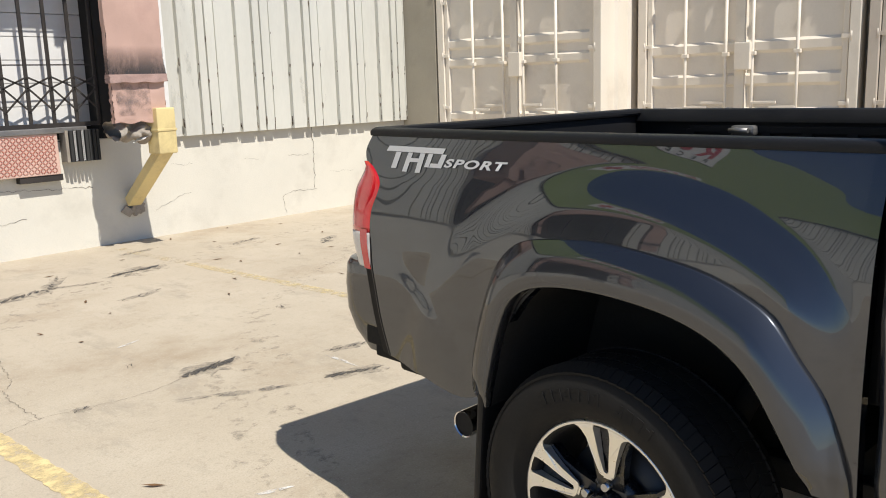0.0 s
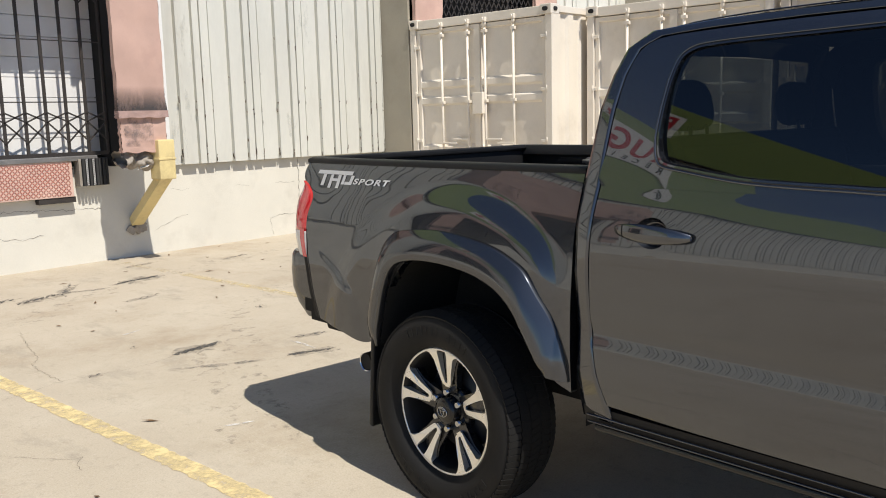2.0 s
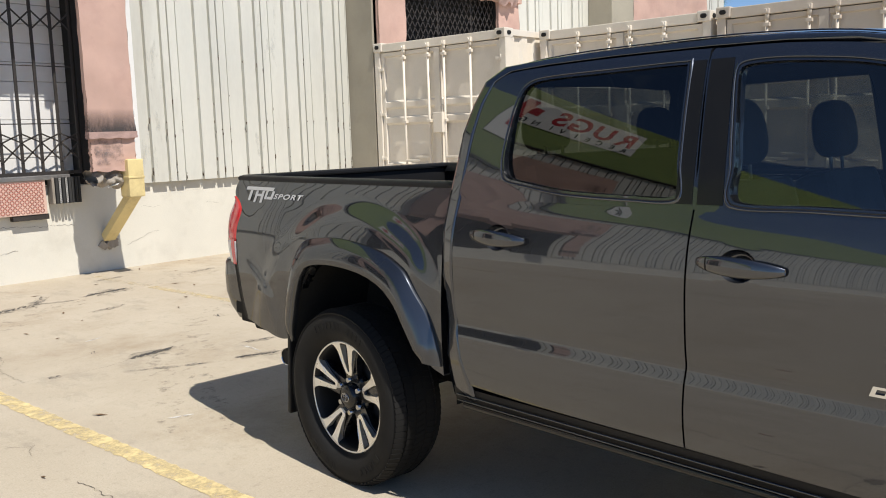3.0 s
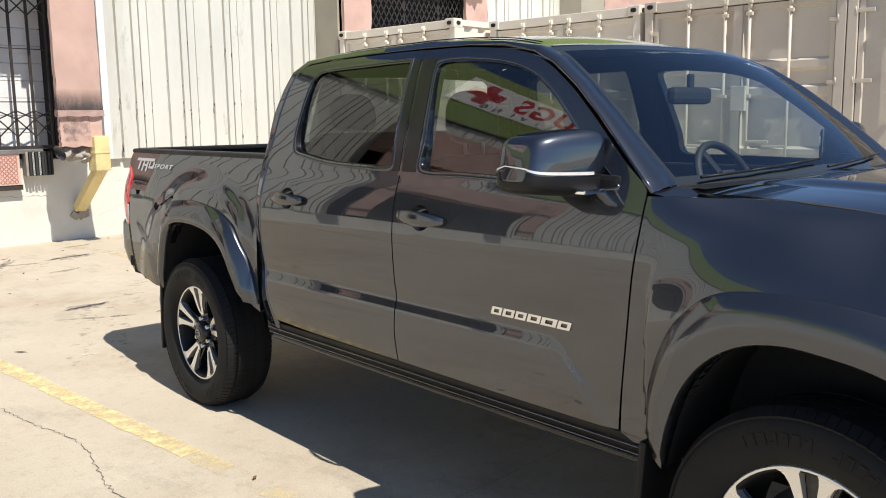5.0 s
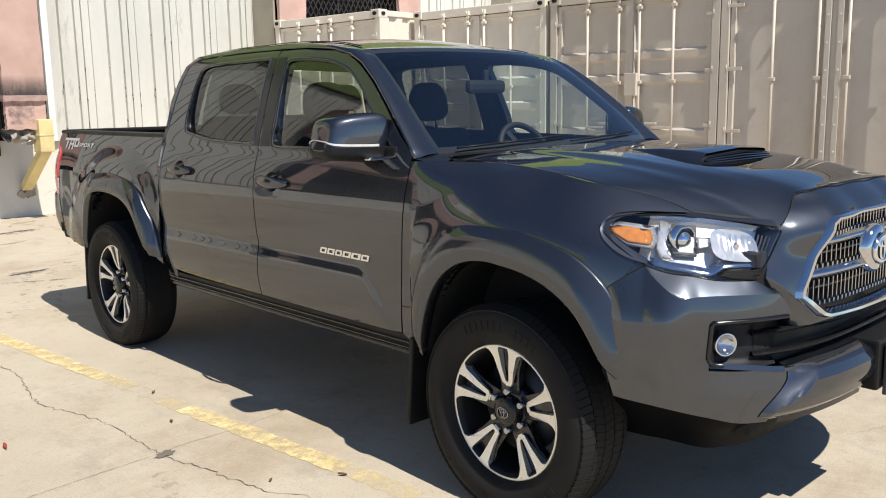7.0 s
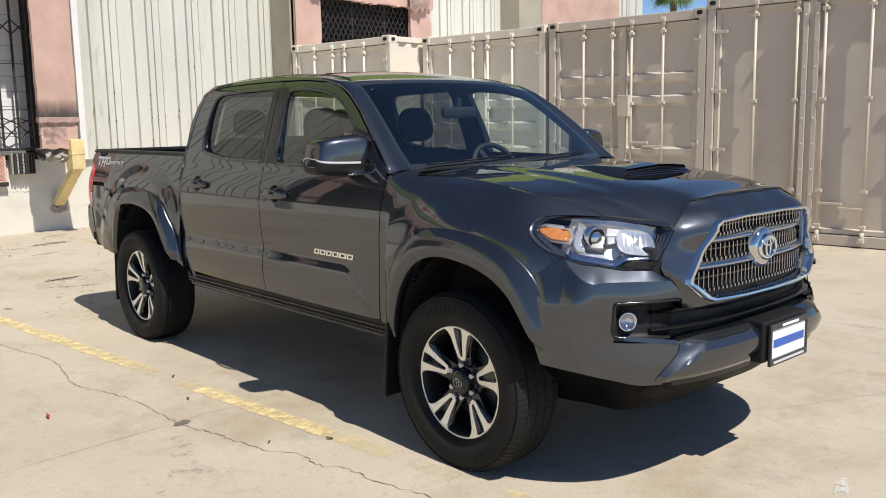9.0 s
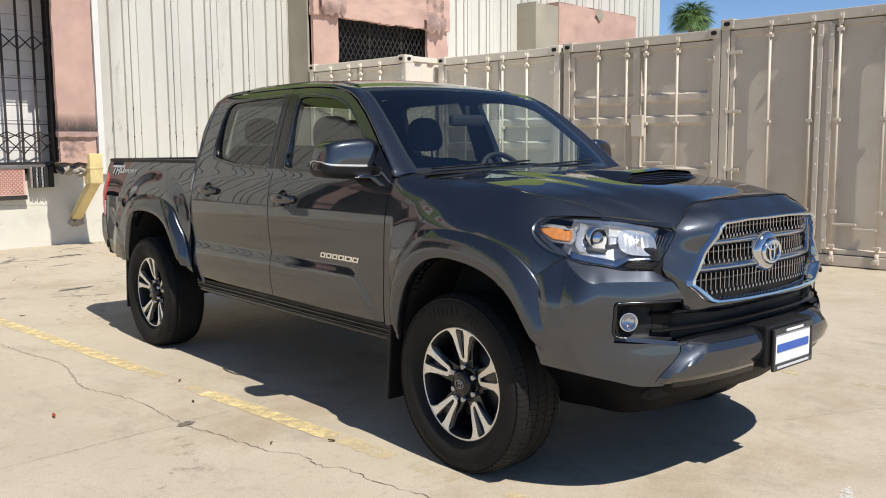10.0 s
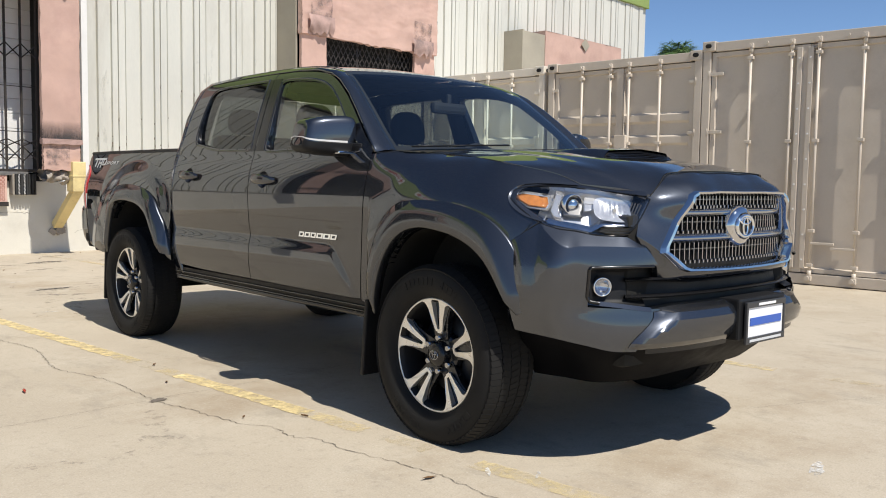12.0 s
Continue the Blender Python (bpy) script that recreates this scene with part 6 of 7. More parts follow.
# ---- front end ----
HEX = [(0, 1.089), (.18, 1.090), (.345, 1.086), (.378, 1.072), (.445, .968), (.508, .872), (.512, .850), (.490, .835), (.425, .785), (.395, .776), (.20, .771), (0, .769)]
NOSE = [(front_point(a, z).y, z) for a, z in ((0, 1.1675), (13.1, 1.166), (27.0, 1.157), (33.2, 1.110), (36.3, 1.068))] + [(.560, .975), (.580, .915), (.565, .880), (.515, .805), (.478, .738), (.30, .727), (0, .728)]
bm = bmesh.new()
for s in SIDES:
    o, i2 = [Vector(p) for p in NOSE], [Vector(p) for p in HEX]
    k = len(NOSE)

    def nose(u, v):
        q = u * (k - 1)
        i = min(int(q + 1e-6), k - 2)
        t = q - i
        p = o[i].lerp(o[i + 1], t).lerp(i2[i].lerp(i2[i + 1], t), v)
        x = nose_x(p.x, p.y)
        roll = .035 * (1 - v) ** 2 * smooth(.80, .73, p.y)
        tuck = .010 * (1 - v) ** 3
        return (x - roll - tuck + .012 * v, s * p.x, p.y)
    sheet(bm, nose, (k - 1) * 6, 10, flip=s > 0)
bmesh.ops.remove_doubles(bm, verts=bm.verts, dist=.0005)
turn_in(bm, (-.03, 0, 0))
part("grille_surround", bm, PAINT, truck)
# dark joint between bonnet and grille surround
bm = bmesh.new()
half = [(front_point(a, z, .001).x, front_point(a, z).y, z + .003) for a, z in JOINT]
joint = path([(x, -y, z) for x, y, z in half] + half[-2::-1])
for i in range(60):
    tube(bm, joint(i / 60) - Vector((.002, 0, .0035)), joint((i + 1) / 60) - Vector((.002, 0, .0035)), .0018, None, 6, False)
part("bonnet_joint", bm, UNDER, truck, "dark joint at the bonnet's front edge")
# chrome frame
bm = bmesh.new()
full = [(-y, z) for y, z in HEX[::-1]][:-1] + HEX[:-1]
k = len(full)
ring_o = [Vector((y, z)) for y, z in full]
cz = .93


def frame_ring(u, v):
    q = u * k
    i = int(q + 1e-6) % k
    t = q - int(q + 1e-6)
    p = ring_o[i].lerp(ring_o[(i + 1) % k], t)
    prof = ((1.005, -.01), (1.0, .016), (.985, .026), (.955, .024), (.935, .006), (.925, -.05))
    j = min(int(v * 5 + 1e-6), 4)
    w = v * 5 - j
    sc_, h = prof[j][0] + (prof[j + 1][0] - prof[j][0]) * w, prof[j][1] + (prof[j + 1][1] - prof[j][1]) * w
    zsc = 1 - (1 - sc_) * 1.55
    y, z = p.x * sc_, cz + (p.y - cz) * zsc
    return (nose_x(p.x * sc_, p.y) + .004 + h, y, z)


sheet(bm, frame_ring, k * 5, 5, closed=True)
bmesh.ops.recalc_face_normals(bm, faces=bm.faces)
for e in bm.edges:
    if len(e.link_faces) == 2 and e.calc_face_angle(0) > .5:
        e.smooth = False
grille = part("grille_frame", bm, FRAMECHROME, truck, "chrome six-sided grille frame")


def hex_half(z):
    for a, b in ((HEX[3], HEX[5]), (HEX[6], HEX[8])):
        if b[1] <= z <= a[1]:
            return a[0] + (b[0] - a[0]) * (a[1] - z) / (a[1] - b[1])
    return .36 if z > 1.0 else .42


bm = bmesh.new()
sheet(bm, lambda u, v: (nose_x((-.5 + u) * .9, .78 + .29 * v) - .055, (-.5 + u) * 2 * (hex_half(.78 + .29 * v) - .01), .78 + .29 * v), 20, 10)
part("grille_backing", bm, VOID, grille, "black grille backing")
for z in (1.002, .902):
    bm = bmesh.new()
    hw = hex_half(z) - .02
    sheet(bm, lambda u, v: (nose_x((2 * u - 1) * hw, z) - .030 + (.018 * math.sin(math.pi * v)), (2 * u - 1) * hw, z - .017 + .034 * v), 30, 6)
    part("grille_bar", bm, SATIN, grille, "satin chrome grille bar")
bm = bmesh.new()
for z0, z1 in ((1.020, 1.068), (.922, .984), (.806, .884)):
    zm = (z0 + z1) / 2
    hw = min(hex_half(z0 + .005), hex_half(z1 - .005)) - .03
    cnt = int(2 * hw / .0265)
    for i in range(cnt + 1):
        y = -hw + 2 * hw * i / cnt
        x = nose_x(y, zm) - .032
        m = pose(x, y, zm, 0, 0, 0)
        h = (z1 - z0) / 2
        box(bm, (-.012, -.0028, -h), (.004, .0028, h), .001, m)
        box(bm, (-.002, -.0048, -h - .004), (.010, .0048, -h + .010), .0015, m)
        box(bm, (-.010, -.013, h * .30), (-.002, .013, h * .30 + .004), 0, m)
tagged(part("grille_teeth", bm, GRILLECHROME, grille, "chrome mesh teeth"), kind="stuff")
# round emblem kept as plain ovals
bm = bmesh.new()
ex = nose_x(0, .945)
lathe(bm, [(.0, .018), (.070, .016), (.082, .004), (.086, -.02)], 36, "x", (ex - .012, 0, .945))
part("emblem_base", bm, FRAMECHROME, grille, "chrome emblem base")
bm = bmesh.new()


def oval(a, b, r, x, c=0.0):
    def f(u, v):
        p, q = 2 * math.pi * u, 2 * math.pi * v
        return (x + r * math.sin(q), (a + r * math.cos(q)) * math.cos(p), c + (b + r * math.cos(q)) * math.sin(p))
    sheet(bm, f, 40, 8)


oval(.062, .043, .0075, ex + .012, .945)
oval(.017, .036, .005, ex + .013, .945)
oval(.036, .013, .005, ex + .013, .966)
bmesh.ops.recalc_face_normals(bm, faces=bm.faces)
part("emblem_ovals", bm, CHROME, grille, "chrome oval emblem")
bm = bmesh.new()
lathe(bm, [(.0, .0115), (.056, .0105)], 30, "x", (ex - .001, 0, .945))
part("emblem_field", bm, GLOSSBLACK, grille)

HL_TOP = [(72.6, 1.066), (71.0, 1.084), (67.0, 1.095), (58.0, 1.097), (50.5, 1.090), (43.5, 1.077), (38.6, 1.064), (36.6, 1.052)]
HL_LOW = [(72.6, 1.056), (68.0, 1.006), (63.5, .962), (59.0, .938), (54.5, .930), (50.0, .917), (43.5, .915)]
HL_IN = [(43.5, .915), (41.0, .945), (39.0, .985), (36.6, 1.052)]
for s in SIDES:
    top, low, inn = path([(*p, 0) for p in HL_TOP]), path([(*p, 0) for p in HL_LOW]), path([(*p, 0) for p in HL_IN])
    out = path([(72.6, 1.056, 0), (72.9, 1.061, 0), (72.6, 1.066, 0)])
    f = coons(low, top, out, inn)

    def hl(u, v, o=0.0):
        p = f(u, v)
        q = front_point(p.x, p.y, o)
        return (q.x, s * q.y, q.z)
    bm = bmesh.new()
    sheet(bm, lambda u, v: hl(u, v, -.002), 40, 16, flip=s > 0)
    lampo = part("headlight", bm, LAMPGLASS, truck, "clear headlight lens over chrome reflectors")
    lampo.visible_shadow = False
    bm = bmesh.new()
    rimp = [hl(i / 24, 1) for i in range(25)] + [hl(1, 1 - i / 8) for i in range(1, 9)] + [hl(1 - i / 24, 0) for i in range(1, 25)] + [hl(0, i / 4) for i in range(1, 4)]
    for p, q in zip(rimp, rimp[1:] + rimp[:1]):
        tube(bm, p, q, .0022, None, 6, False)
    part("lamp_seal", bm, GLOSSBLACK, lampo, "black seal round the headlight")
    bm = bmesh.new()
    sheet(bm, lambda u, v: hl(u, v, -.085 if 0 < v < 1 and 0 < u < 1 else -.004), 26, 12, flip=s > 0)
    part("lamp_housing", bm, GLOSSBLACK, lampo, "black lamp housing")
    def fp(phi, z, o):
        q = front_point(phi, z, o)
        return Vector((q.x, s * q.y, q.z))

    def plate_on(pts, o, mat, name, label="", rows=3):
        """A flat piece in the lamp with the given corners (phi, z)."""
        bm = bmesh.new()
        cx = sum(p[0] for p in pts) / len(pts)
        cz_ = sum(p[1] for p in pts) / len(pts)
        n_ = len(pts)
        sheet(bm, lambda u, v: fp(*((Vector((*pts[int(u * n_ * 3 + .5) // 3 % n_], 0)).lerp(Vector((*pts[(int(u * n_ * 3 + .5) // 3 + 1) % n_], 0)), (int(u * n_ * 3 + .5) % 3) / 3)).lerp(Vector((cx, cz_, 0)), v * .98)).xy, o), n_ * 3, rows, flip=s < 0, closed=True)
        bmesh.ops.holes_fill(bm, edges=[e for e in bm.edges if e.is_boundary], sides=0)
        turn_in(bm, (-.02, 0, 0))
        bmesh.ops.recalc_face_normals(bm, faces=bm.faces)
        return part(name, bm, mat, lampo, label)
    # tray behind everything, upper shelf, plate beside the projector
    bm = bmesh.new()
    sheet(bm, lambda u, v: hl(.27 + .65 * u, .06 + .90 * v, -.048 - .008 * math.sin(math.pi * v)), 30, 8, flip=s > 0)
    part("lamp_tray", bm, LAMPSILVER, lampo, "grey reflector tray")
    bm = bmesh.new()
    sheet(bm, lambda u, v: hl(.20 + .70 * u, .88 + .085 * v, -.05 + .044 * v), 30, 3, flip=s > 0)
    part("lamp_shelf", bm, LAMPSILVER, lampo, "bright upper lamp edge")
    plate_on([(61.0, 1.080), (58.4, 1.072), (59.6, 1.030), (59.0, .985), (57.6, .966), (60.2, .975), (61.4, 1.00)], -.020, LAMPSILVER, "chrome_bezel", "bright chrome plate")
    plate_on([(53.4, 1.032), (50.2, 1.030), (50.6, 1.006), (53.2, 1.000)], -.030, LAMPSILVER, "lamp_blade", "bright blade between the reflectors")
    plate_on([(59.6, 1.066), (53.2, 1.062), (53.4, .976), (58.4, .980)], -.040, STEEL, "projector_backing")
    # fluted bowl
    bm = bmesh.new()

    def bowl(u, v):
        a = 2 * math.pi * u
        c_, s_ = math.cos(a), math.sin(a)
        ex_ = (abs(c_) ** 3.2 + abs(s_) ** 3.2) ** (-1 / 3.2) * v
        phi = 46.2 + 4.6 * ex_ * c_ + .25 * s_ * ex_
        z = 1.010 + .043 * ex_ * s_ + .0016 * (phi - 46.2)
        return fp(phi, z, -.008 - .024 * (1 - v * v) + .0030 * math.sin(phi * 5.2) * (1 - v * v))
    sheet(bm, bowl, 48, 10, flip=s < 0, closed=True)
    bmesh.ops.remove_doubles(bm, verts=bm.verts, dist=.0004)
    bmesh.ops.recalc_face_normals(bm, faces=bm.faces)
    part("high_beam_bowl", bm, LAMPSILVER, lampo, "bright fluted reflector bowl")
    bm = bmesh.new()
    tube(bm, fp(45.4, 1.007, -.05), fp(45.4, 1.007, -.020), .010, .008, 16)
    part("lamp_bulb", bm, CHROME, lampo, "chrome bulb cap")
    for i in range(4):
        bm = bmesh.new()
        sheet(bm, lambda u, v: hl(.905 + .020 * i + .009 * u, .24 + .62 * v, -.014), 2, 6, flip=s > 0)
        part("lamp_rib", bm, BLACK, lampo, "black rib at the lamp's inner end")
    c = fp(56.4, 1.023, -.045)
    n2 = Vector((1, s * .30, 0)).normalized()
    mm = Matrix.Translation(c) @ n2.to_track_quat("X", "Z").to_matrix().to_4x4()
    bm = bmesh.new()
    lathe(bm, [(.0, .028), (.014, .026), (.024, .019), (.029, .008)], 28, "x")
    bmesh.ops.transform(bm, matrix=mm, verts=bm.verts)
    part("projector_lens", bm, CHROME, lampo, "glassy round projector lens")
    bm = bmesh.new()
    lathe(bm, [(.028, .006), (.031, .016), (.034, .017), (.035, .006)], 28, "x")
    bmesh.ops.transform(bm, matrix=mm, verts=bm.verts)
    part("projector_collar", bm, BLACK, lampo)
    bm = bmesh.new()
    lathe(bm, [(.037, .010), (.040, .020), (.0435, .020), (.0445, -.01)], 28, "x")
    bmesh.ops.transform(bm, matrix=mm, verts=bm.verts)
    part("projector_ring", bm, CHROME, lampo, "chrome projector ring")
    plate_on([(71.2, 1.060), (69.2, 1.066), (62.6, 1.054), (61.9, 1.030), (62.2, 1.013), (66.7, 1.018), (70.4, 1.046)], -.008, AMBER, "amber_reflector", "amber side reflector")
    plate_on([(72.0, 1.062), (69.4, 1.076), (62.0, 1.064), (61.0, 1.030), (61.7, 1.002), (67.0, 1.009), (71.0, 1.042)], -.014, LAMPSILVER, "amber_frame", "pale frame round the amber reflector")
    # bright lower strip that steps up over the louvred trim
    bm = bmesh.new()
    st = path([(61.5, .966, 0), (58.5, .956, 0), (54.5, .946, 0), (51.2, .936, 0), (48.8, .958, 0), (45.0, .960, 0), (39.9, .958, 0)], False)
    sheet(bm, lambda u, v: fp(st(u).x, st(u).y - .010 + .020 * v, -.010 - .014 * v * v), 36, 3, flip=s > 0)
    turn_in(bm, (-.012, 0, 0))
    part("lamp_strip", bm, FRAMECHROME, lampo, "bright strip along the lamp's lower edge")
    plate_on([(50.6, .930), (48.5, .950), (41.2, .947), (42.9, .914), (46.4, .916)], .002, BLACK, "lamp_trim", "black louvred lamp trim")
    for i in range(3):
        bm = bmesh.new()
        sheet(bm, lambda u, v: fp(49.0 - .5 * i - (6.6 - .3 * i) * u, .940 - .009 * i - .004 * u * (i > 1) + .003 * v, .004 + .002 * v), 8, 1, flip=s > 0)
        part("trim_louvre", bm, GLOSSBLACK, lampo)

    # bumper corner: a shelf that slopes out from the lamp to a fold, and the face below it
    FOLD = curve((38.4, .872), (46.5, .876), (53.5, .876), (56.2, .871), (59.3, .899), (61.8, .934), (63.2, .957))
    LAMP_EDGE = curve((38.4, .874), (42.8, .910), (46.0, .911), (50.0, .914), (54.5, .927), (59.0, .936), (63.2, .958))
    SHELF = curve((35.0, .019), (42.8, .022), (50.0, .026), (56.0, .037), (59.3, .024), (61.8, .009), (63.2, .0), (72, .0))
    bm = bmesh.new()

    def corner(bottom, top_, left_, right_, nu, nv, o=0.0):
        g = coons(*(path([(*p, 0) for p in e]) for e in (bottom, top_, left_, right_)))

        def at(u, v):
            p = g(u, v)
            ledge = SHELF(p.x) * (min(max((LAMP_EDGE(p.x) - p.y) / max(LAMP_EDGE(p.x) - FOLD(p.x), .004), 0), 1) if p.y > FOLD(p.x) else smooth(.62, .84, p.y))
            bulge = .034 * smooth(.96, .78, p.y) * smooth(.50, .72, p.y) * smooth(54, 60, p.x) * smooth(71.5, 66, p.x)
            q = front_point(p.x, p.y, o + ledge + bulge)
            return (q.x, s * q.y, q.z)
        sheet(bm, at, nu, nv, flip=s > 0)
    fold = [(62.6, .946), (61.8, .934), (59.3, .899), (57.6, .880), (56.2, .871), (54.8, .873), (53.5, .876), (46.5, .876), (38.4, .872)]
    corner(fold, [(63.2, .958), (59.0, .936), (54.5, .927), (50.0, .914), (46.0, .911), (42.8, .910)], [(62.6, .946), (63.2, .958)], [(38.4, .872), (42.8, .910)], 60, 8)
    corner([(71.5, .795), (51.5, .795), (35.2, .805)], [(69.3, .888), (66.5, .92), (63.4, .954)] + fold, [(71.5, .795), (70.6, .84), (69.3, .888)], [(35.2, .805), (36.6, .838), (38.4, .872)], 70, 20)
    corner([(68.0, .545), (60.0, .530), (51.5, .505)], [(71.5, .795), (62, .795), (51.5, .795)], [(68.0, .545), (70.0, .67), (71.5, .795)], [(51.5, .505), (51.5, .795)], 22, 20)
    corner([(51.5, .505), (46.0, .485), (40.5, .482)], [(51.5, .650), (46.0, .646), (34.5, .640)], [(51.5, .505), (51.5, .650)], [(40.5, .482), (37.5, .55), (34.5, .640)], 16, 12)
    bmesh.ops.remove_doubles(bm, verts=bm.verts, dist=.002)
    for e in bm.edges:
        if len(e.link_faces) == 2 and e.calc_face_angle(0) > .45:
            e.smooth = False
    turn_in(bm, (-.025, -s * .012, 0))
    bump = part("front_bumper_corner", bm, PAINT, truck)
    # bright-edged rims: bumper lip under the fog lamp, rolled edges round the headlight and under the bonnet
    for nm_, pth, wid, lo_o, hi_o, lab in (("fog_lip", [(51.6, .660), (46, .651), (41.6, .641), (36.8, .630)], .016, .003, -.001, "rolled edge under the fog lamp"),
                                           ("bonnet_lip", [(55.4, 1.093), (50.5, 1.088), (43.5, 1.076), (37.4, 1.064)], .017, .006, -.006, "rolled front edge of the bonnet")):
        bm = bmesh.new()
        line = path([(*p, 0) for p in pth])
        sheet(bm, lambda u, v: fp(line(u).x, line(u).y + wid * v, lo_o + (hi_o - lo_o) * v), 30, 3, flip=s > 0)
        sheet(bm, lambda u, v: fp(line(u).x, line(u).y - .006 * v, lo_o - .016 * v), 30, 2, flip=s < 0)
        part(nm_, bm, PAINT, bump, lab)
    bm = bmesh.new()
    lip_in = path([(62.6, .974, 0), (67.2, 1.012, 0), (70.2, 1.042, 0), (71.4, 1.060, 0), (70.6, 1.084, 0), (67.5, 1.097, 0), (60.9, 1.099, 0), (55.0, 1.093, 0)])
    lip_out = path([(62.6, .962, 0), (67.3, .985, 0), (71.3, 1.027, 0), (72.5, 1.060, 0), (71.5, 1.090, 0), (67.8, 1.105, 0), (60.9, 1.106, 0), (55.0, 1.100, 0)])
    sheet(bm, lambda u, v: fp(*lip_in(u).lerp(lip_out(u), v).xy, -.012 + .018 * v ** .8), 48, 4, flip=s < 0)
    part("lamp_lip", bm, PAINT, bump, "rolled body edge round the headlight")
    bm = bmesh.new()
    seam = path([(69.6, .882, 0), (66.5, .921, 0), (63.3, .957, 0)])
    for i in range(12):
        p, q = seam(i / 12), seam((i + 1) / 12)
        tube(bm, fp(p.x, p.y, .0012), fp(q.x, q.y, .0012), .0018, None, 6, False)
    part("panel_joint", bm, UNDER, bump, "thin dark joint between wing and bumper")
    bm = bmesh.new()

    def filler(u, v):
        a = 75 - 15 * u
        q = front_point(a, .84 + (.945 + .0062 * (a - 60) - .84) * v, -.004)
        return (q.x, s * q.y, q.z)
    sheet(bm, filler, 12, 8, flip=s > 0)
    part("wing_corner", bm, PAINT, bump)
    # fog lamp pocket
    bm = bmesh.new()

    def pocket(u, v):
        a = 51.2 - 13.5 * u
        z = .648 + .145 * v
        d = -.035 * smooth(0, .12, u) * smooth(0, .15, v) * smooth(1, .88, v) - .03 * smooth(.5, 1, u)
        q = front_point(a, z, d - .003)
        return (q.x, s * q.y, q.z)
    sheet(bm, pocket, 22, 14, flip=s > 0)
    pk = part("fog_lamp_pocket", bm, BLACK, truck, "black fog lamp surround")
    c = front_point(48.6, .724, -.022)
    c.y *= s
    mm = Matrix.Translation(c) @ Vector((1, s * .55, 0)).normalized().to_track_quat("X", "Z").to_matrix().to_4x4()
    bm = bmesh.new()
    lathe(bm, [(0, -.012), (.016, -.008), (.028, .006), (.034, .016), (.038, .010), (.039, -.03)], 28, "x")
    bmesh.ops.transform(bm, matrix=mm, verts=bm.verts)
    rim_bm = bmesh.new()
    line = path([(36.5, .802, 0), (44, .800, 0), (50.4, .797, 0), (51.4, .788, 0), (51.7, .740, 0), (51.7, .690, 0), (50.9, .672, 0), (49.0, .667, 0)])
    for i in range(40):
        tube(rim_bm, *(fp(line(k / 40).x, line(k / 40).y, .003 + SHELF(line(k / 40).x) * smooth(.62, .84, line(k / 40).y)) for k in (i, i + 1)), .0065, None, 8, False)
    part("pocket_rim", rim_bm, GLOSSBLACK, pk, "gloss black rim of the fog lamp surround")
    part("fog_lamp", bm, FRAMECHROME, pk, "round chrome fog lamp")
    bm = bmesh.new()
    lathe(bm, [(0, .024), (.016, .022), (.029, .017), (.034, .014)], 28, "x")
    bmesh.ops.transform(bm, matrix=mm, verts=bm.verts)
    part("fog_lens", bm, LAMPGLASS, pk, "clear fog lens")

# centre intake, slats, lower bar, valance
bm = bmesh.new()
sheet(bm, lambda u, v: front_point(-44 + 88 * u, .60 + .20 * v, -.075), 40, 4, flip=False)
part("lower_intake", bm, BLACK, truck, "black lower intake opening")
for z in (.752, .688):
    bm = bmesh.new()

    def slat(u, v):
        a = 2 * math.pi * v
        q = front_point(-43 + 86 * u, z + .008 * math.sin(a) - .004, -.040 + .020 * math.cos(a))
        return q
    sheet(bm, slat, 40, 8)
    bmesh.ops.recalc_face_normals(bm, faces=bm.faces)
    part("intake_slat", bm, GLOSSBLACK, truck, "gloss black intake slat")
bm = bmesh.new()


def bar(u, v):
    prof = ((-.06, .652), (-.012, .650), (.026, .628), (.036, .600), (.034, .560), (.020, .515), (-.004, .488), (-.04, .484))
    j = min(int(v * 7 + 1e-6), 6)
    t = v * 7 - j
    o = prof[j][0] + (prof[j + 1][0] - prof[j][0]) * t
    z = prof[j][1] + (prof[j + 1][1] - prof[j][1]) * t
    end = 36.2 + 6.3 * smooth(.622, .484, z)
    q = -1 + 2 * u
    a = end * q
    wide = 1.8 + 5.0 * smooth(.50, .63, z)
    e = min(max((end - abs(a)) / wide, 0.0), 1.0)
    zz = z - .010 * (1 - e) * smooth(.58, .65, z)
    return front_point(a, zz, .003 + o * e if o > 0 else o)


sheet(bm, bar, 120, 14, flip=True)
bmesh.ops.recalc_face_normals(bm, faces=bm.faces)
for e in bm.edges:
    if len(e.link_faces) == 2 and e.calc_face_angle(0) > .35:
        e.smooth = False
part("front_bumper_bar", bm, PAINT, truck)
bm = bmesh.new()


def valance(u, v):
    a = -70 + 140 * u
    z = .318 + .202 * v + .04 * smooth(50, 70, abs(a)) * v
    return front_point(a, z, -.012 - .17 * (1 - v) ** 1.15 - .014 * smooth(.85, 1, v) - .07 * smooth(47, 60, abs(a)))


sheet(bm, valance, 60, 8)
part("lower_valance", bm, LOWBLACK, truck, "black plastic front valance")
bm = bmesh.new()
for a0, a1 in ((-38, -8), (8, 38)):
    sheet(bm, lambda u, v: front_point(a0 + (a1 - a0) * u, .470 + .018 * v, .0 - .006), 16, 2)
part("valance_slot", bm, GLOSSBLACK, truck)

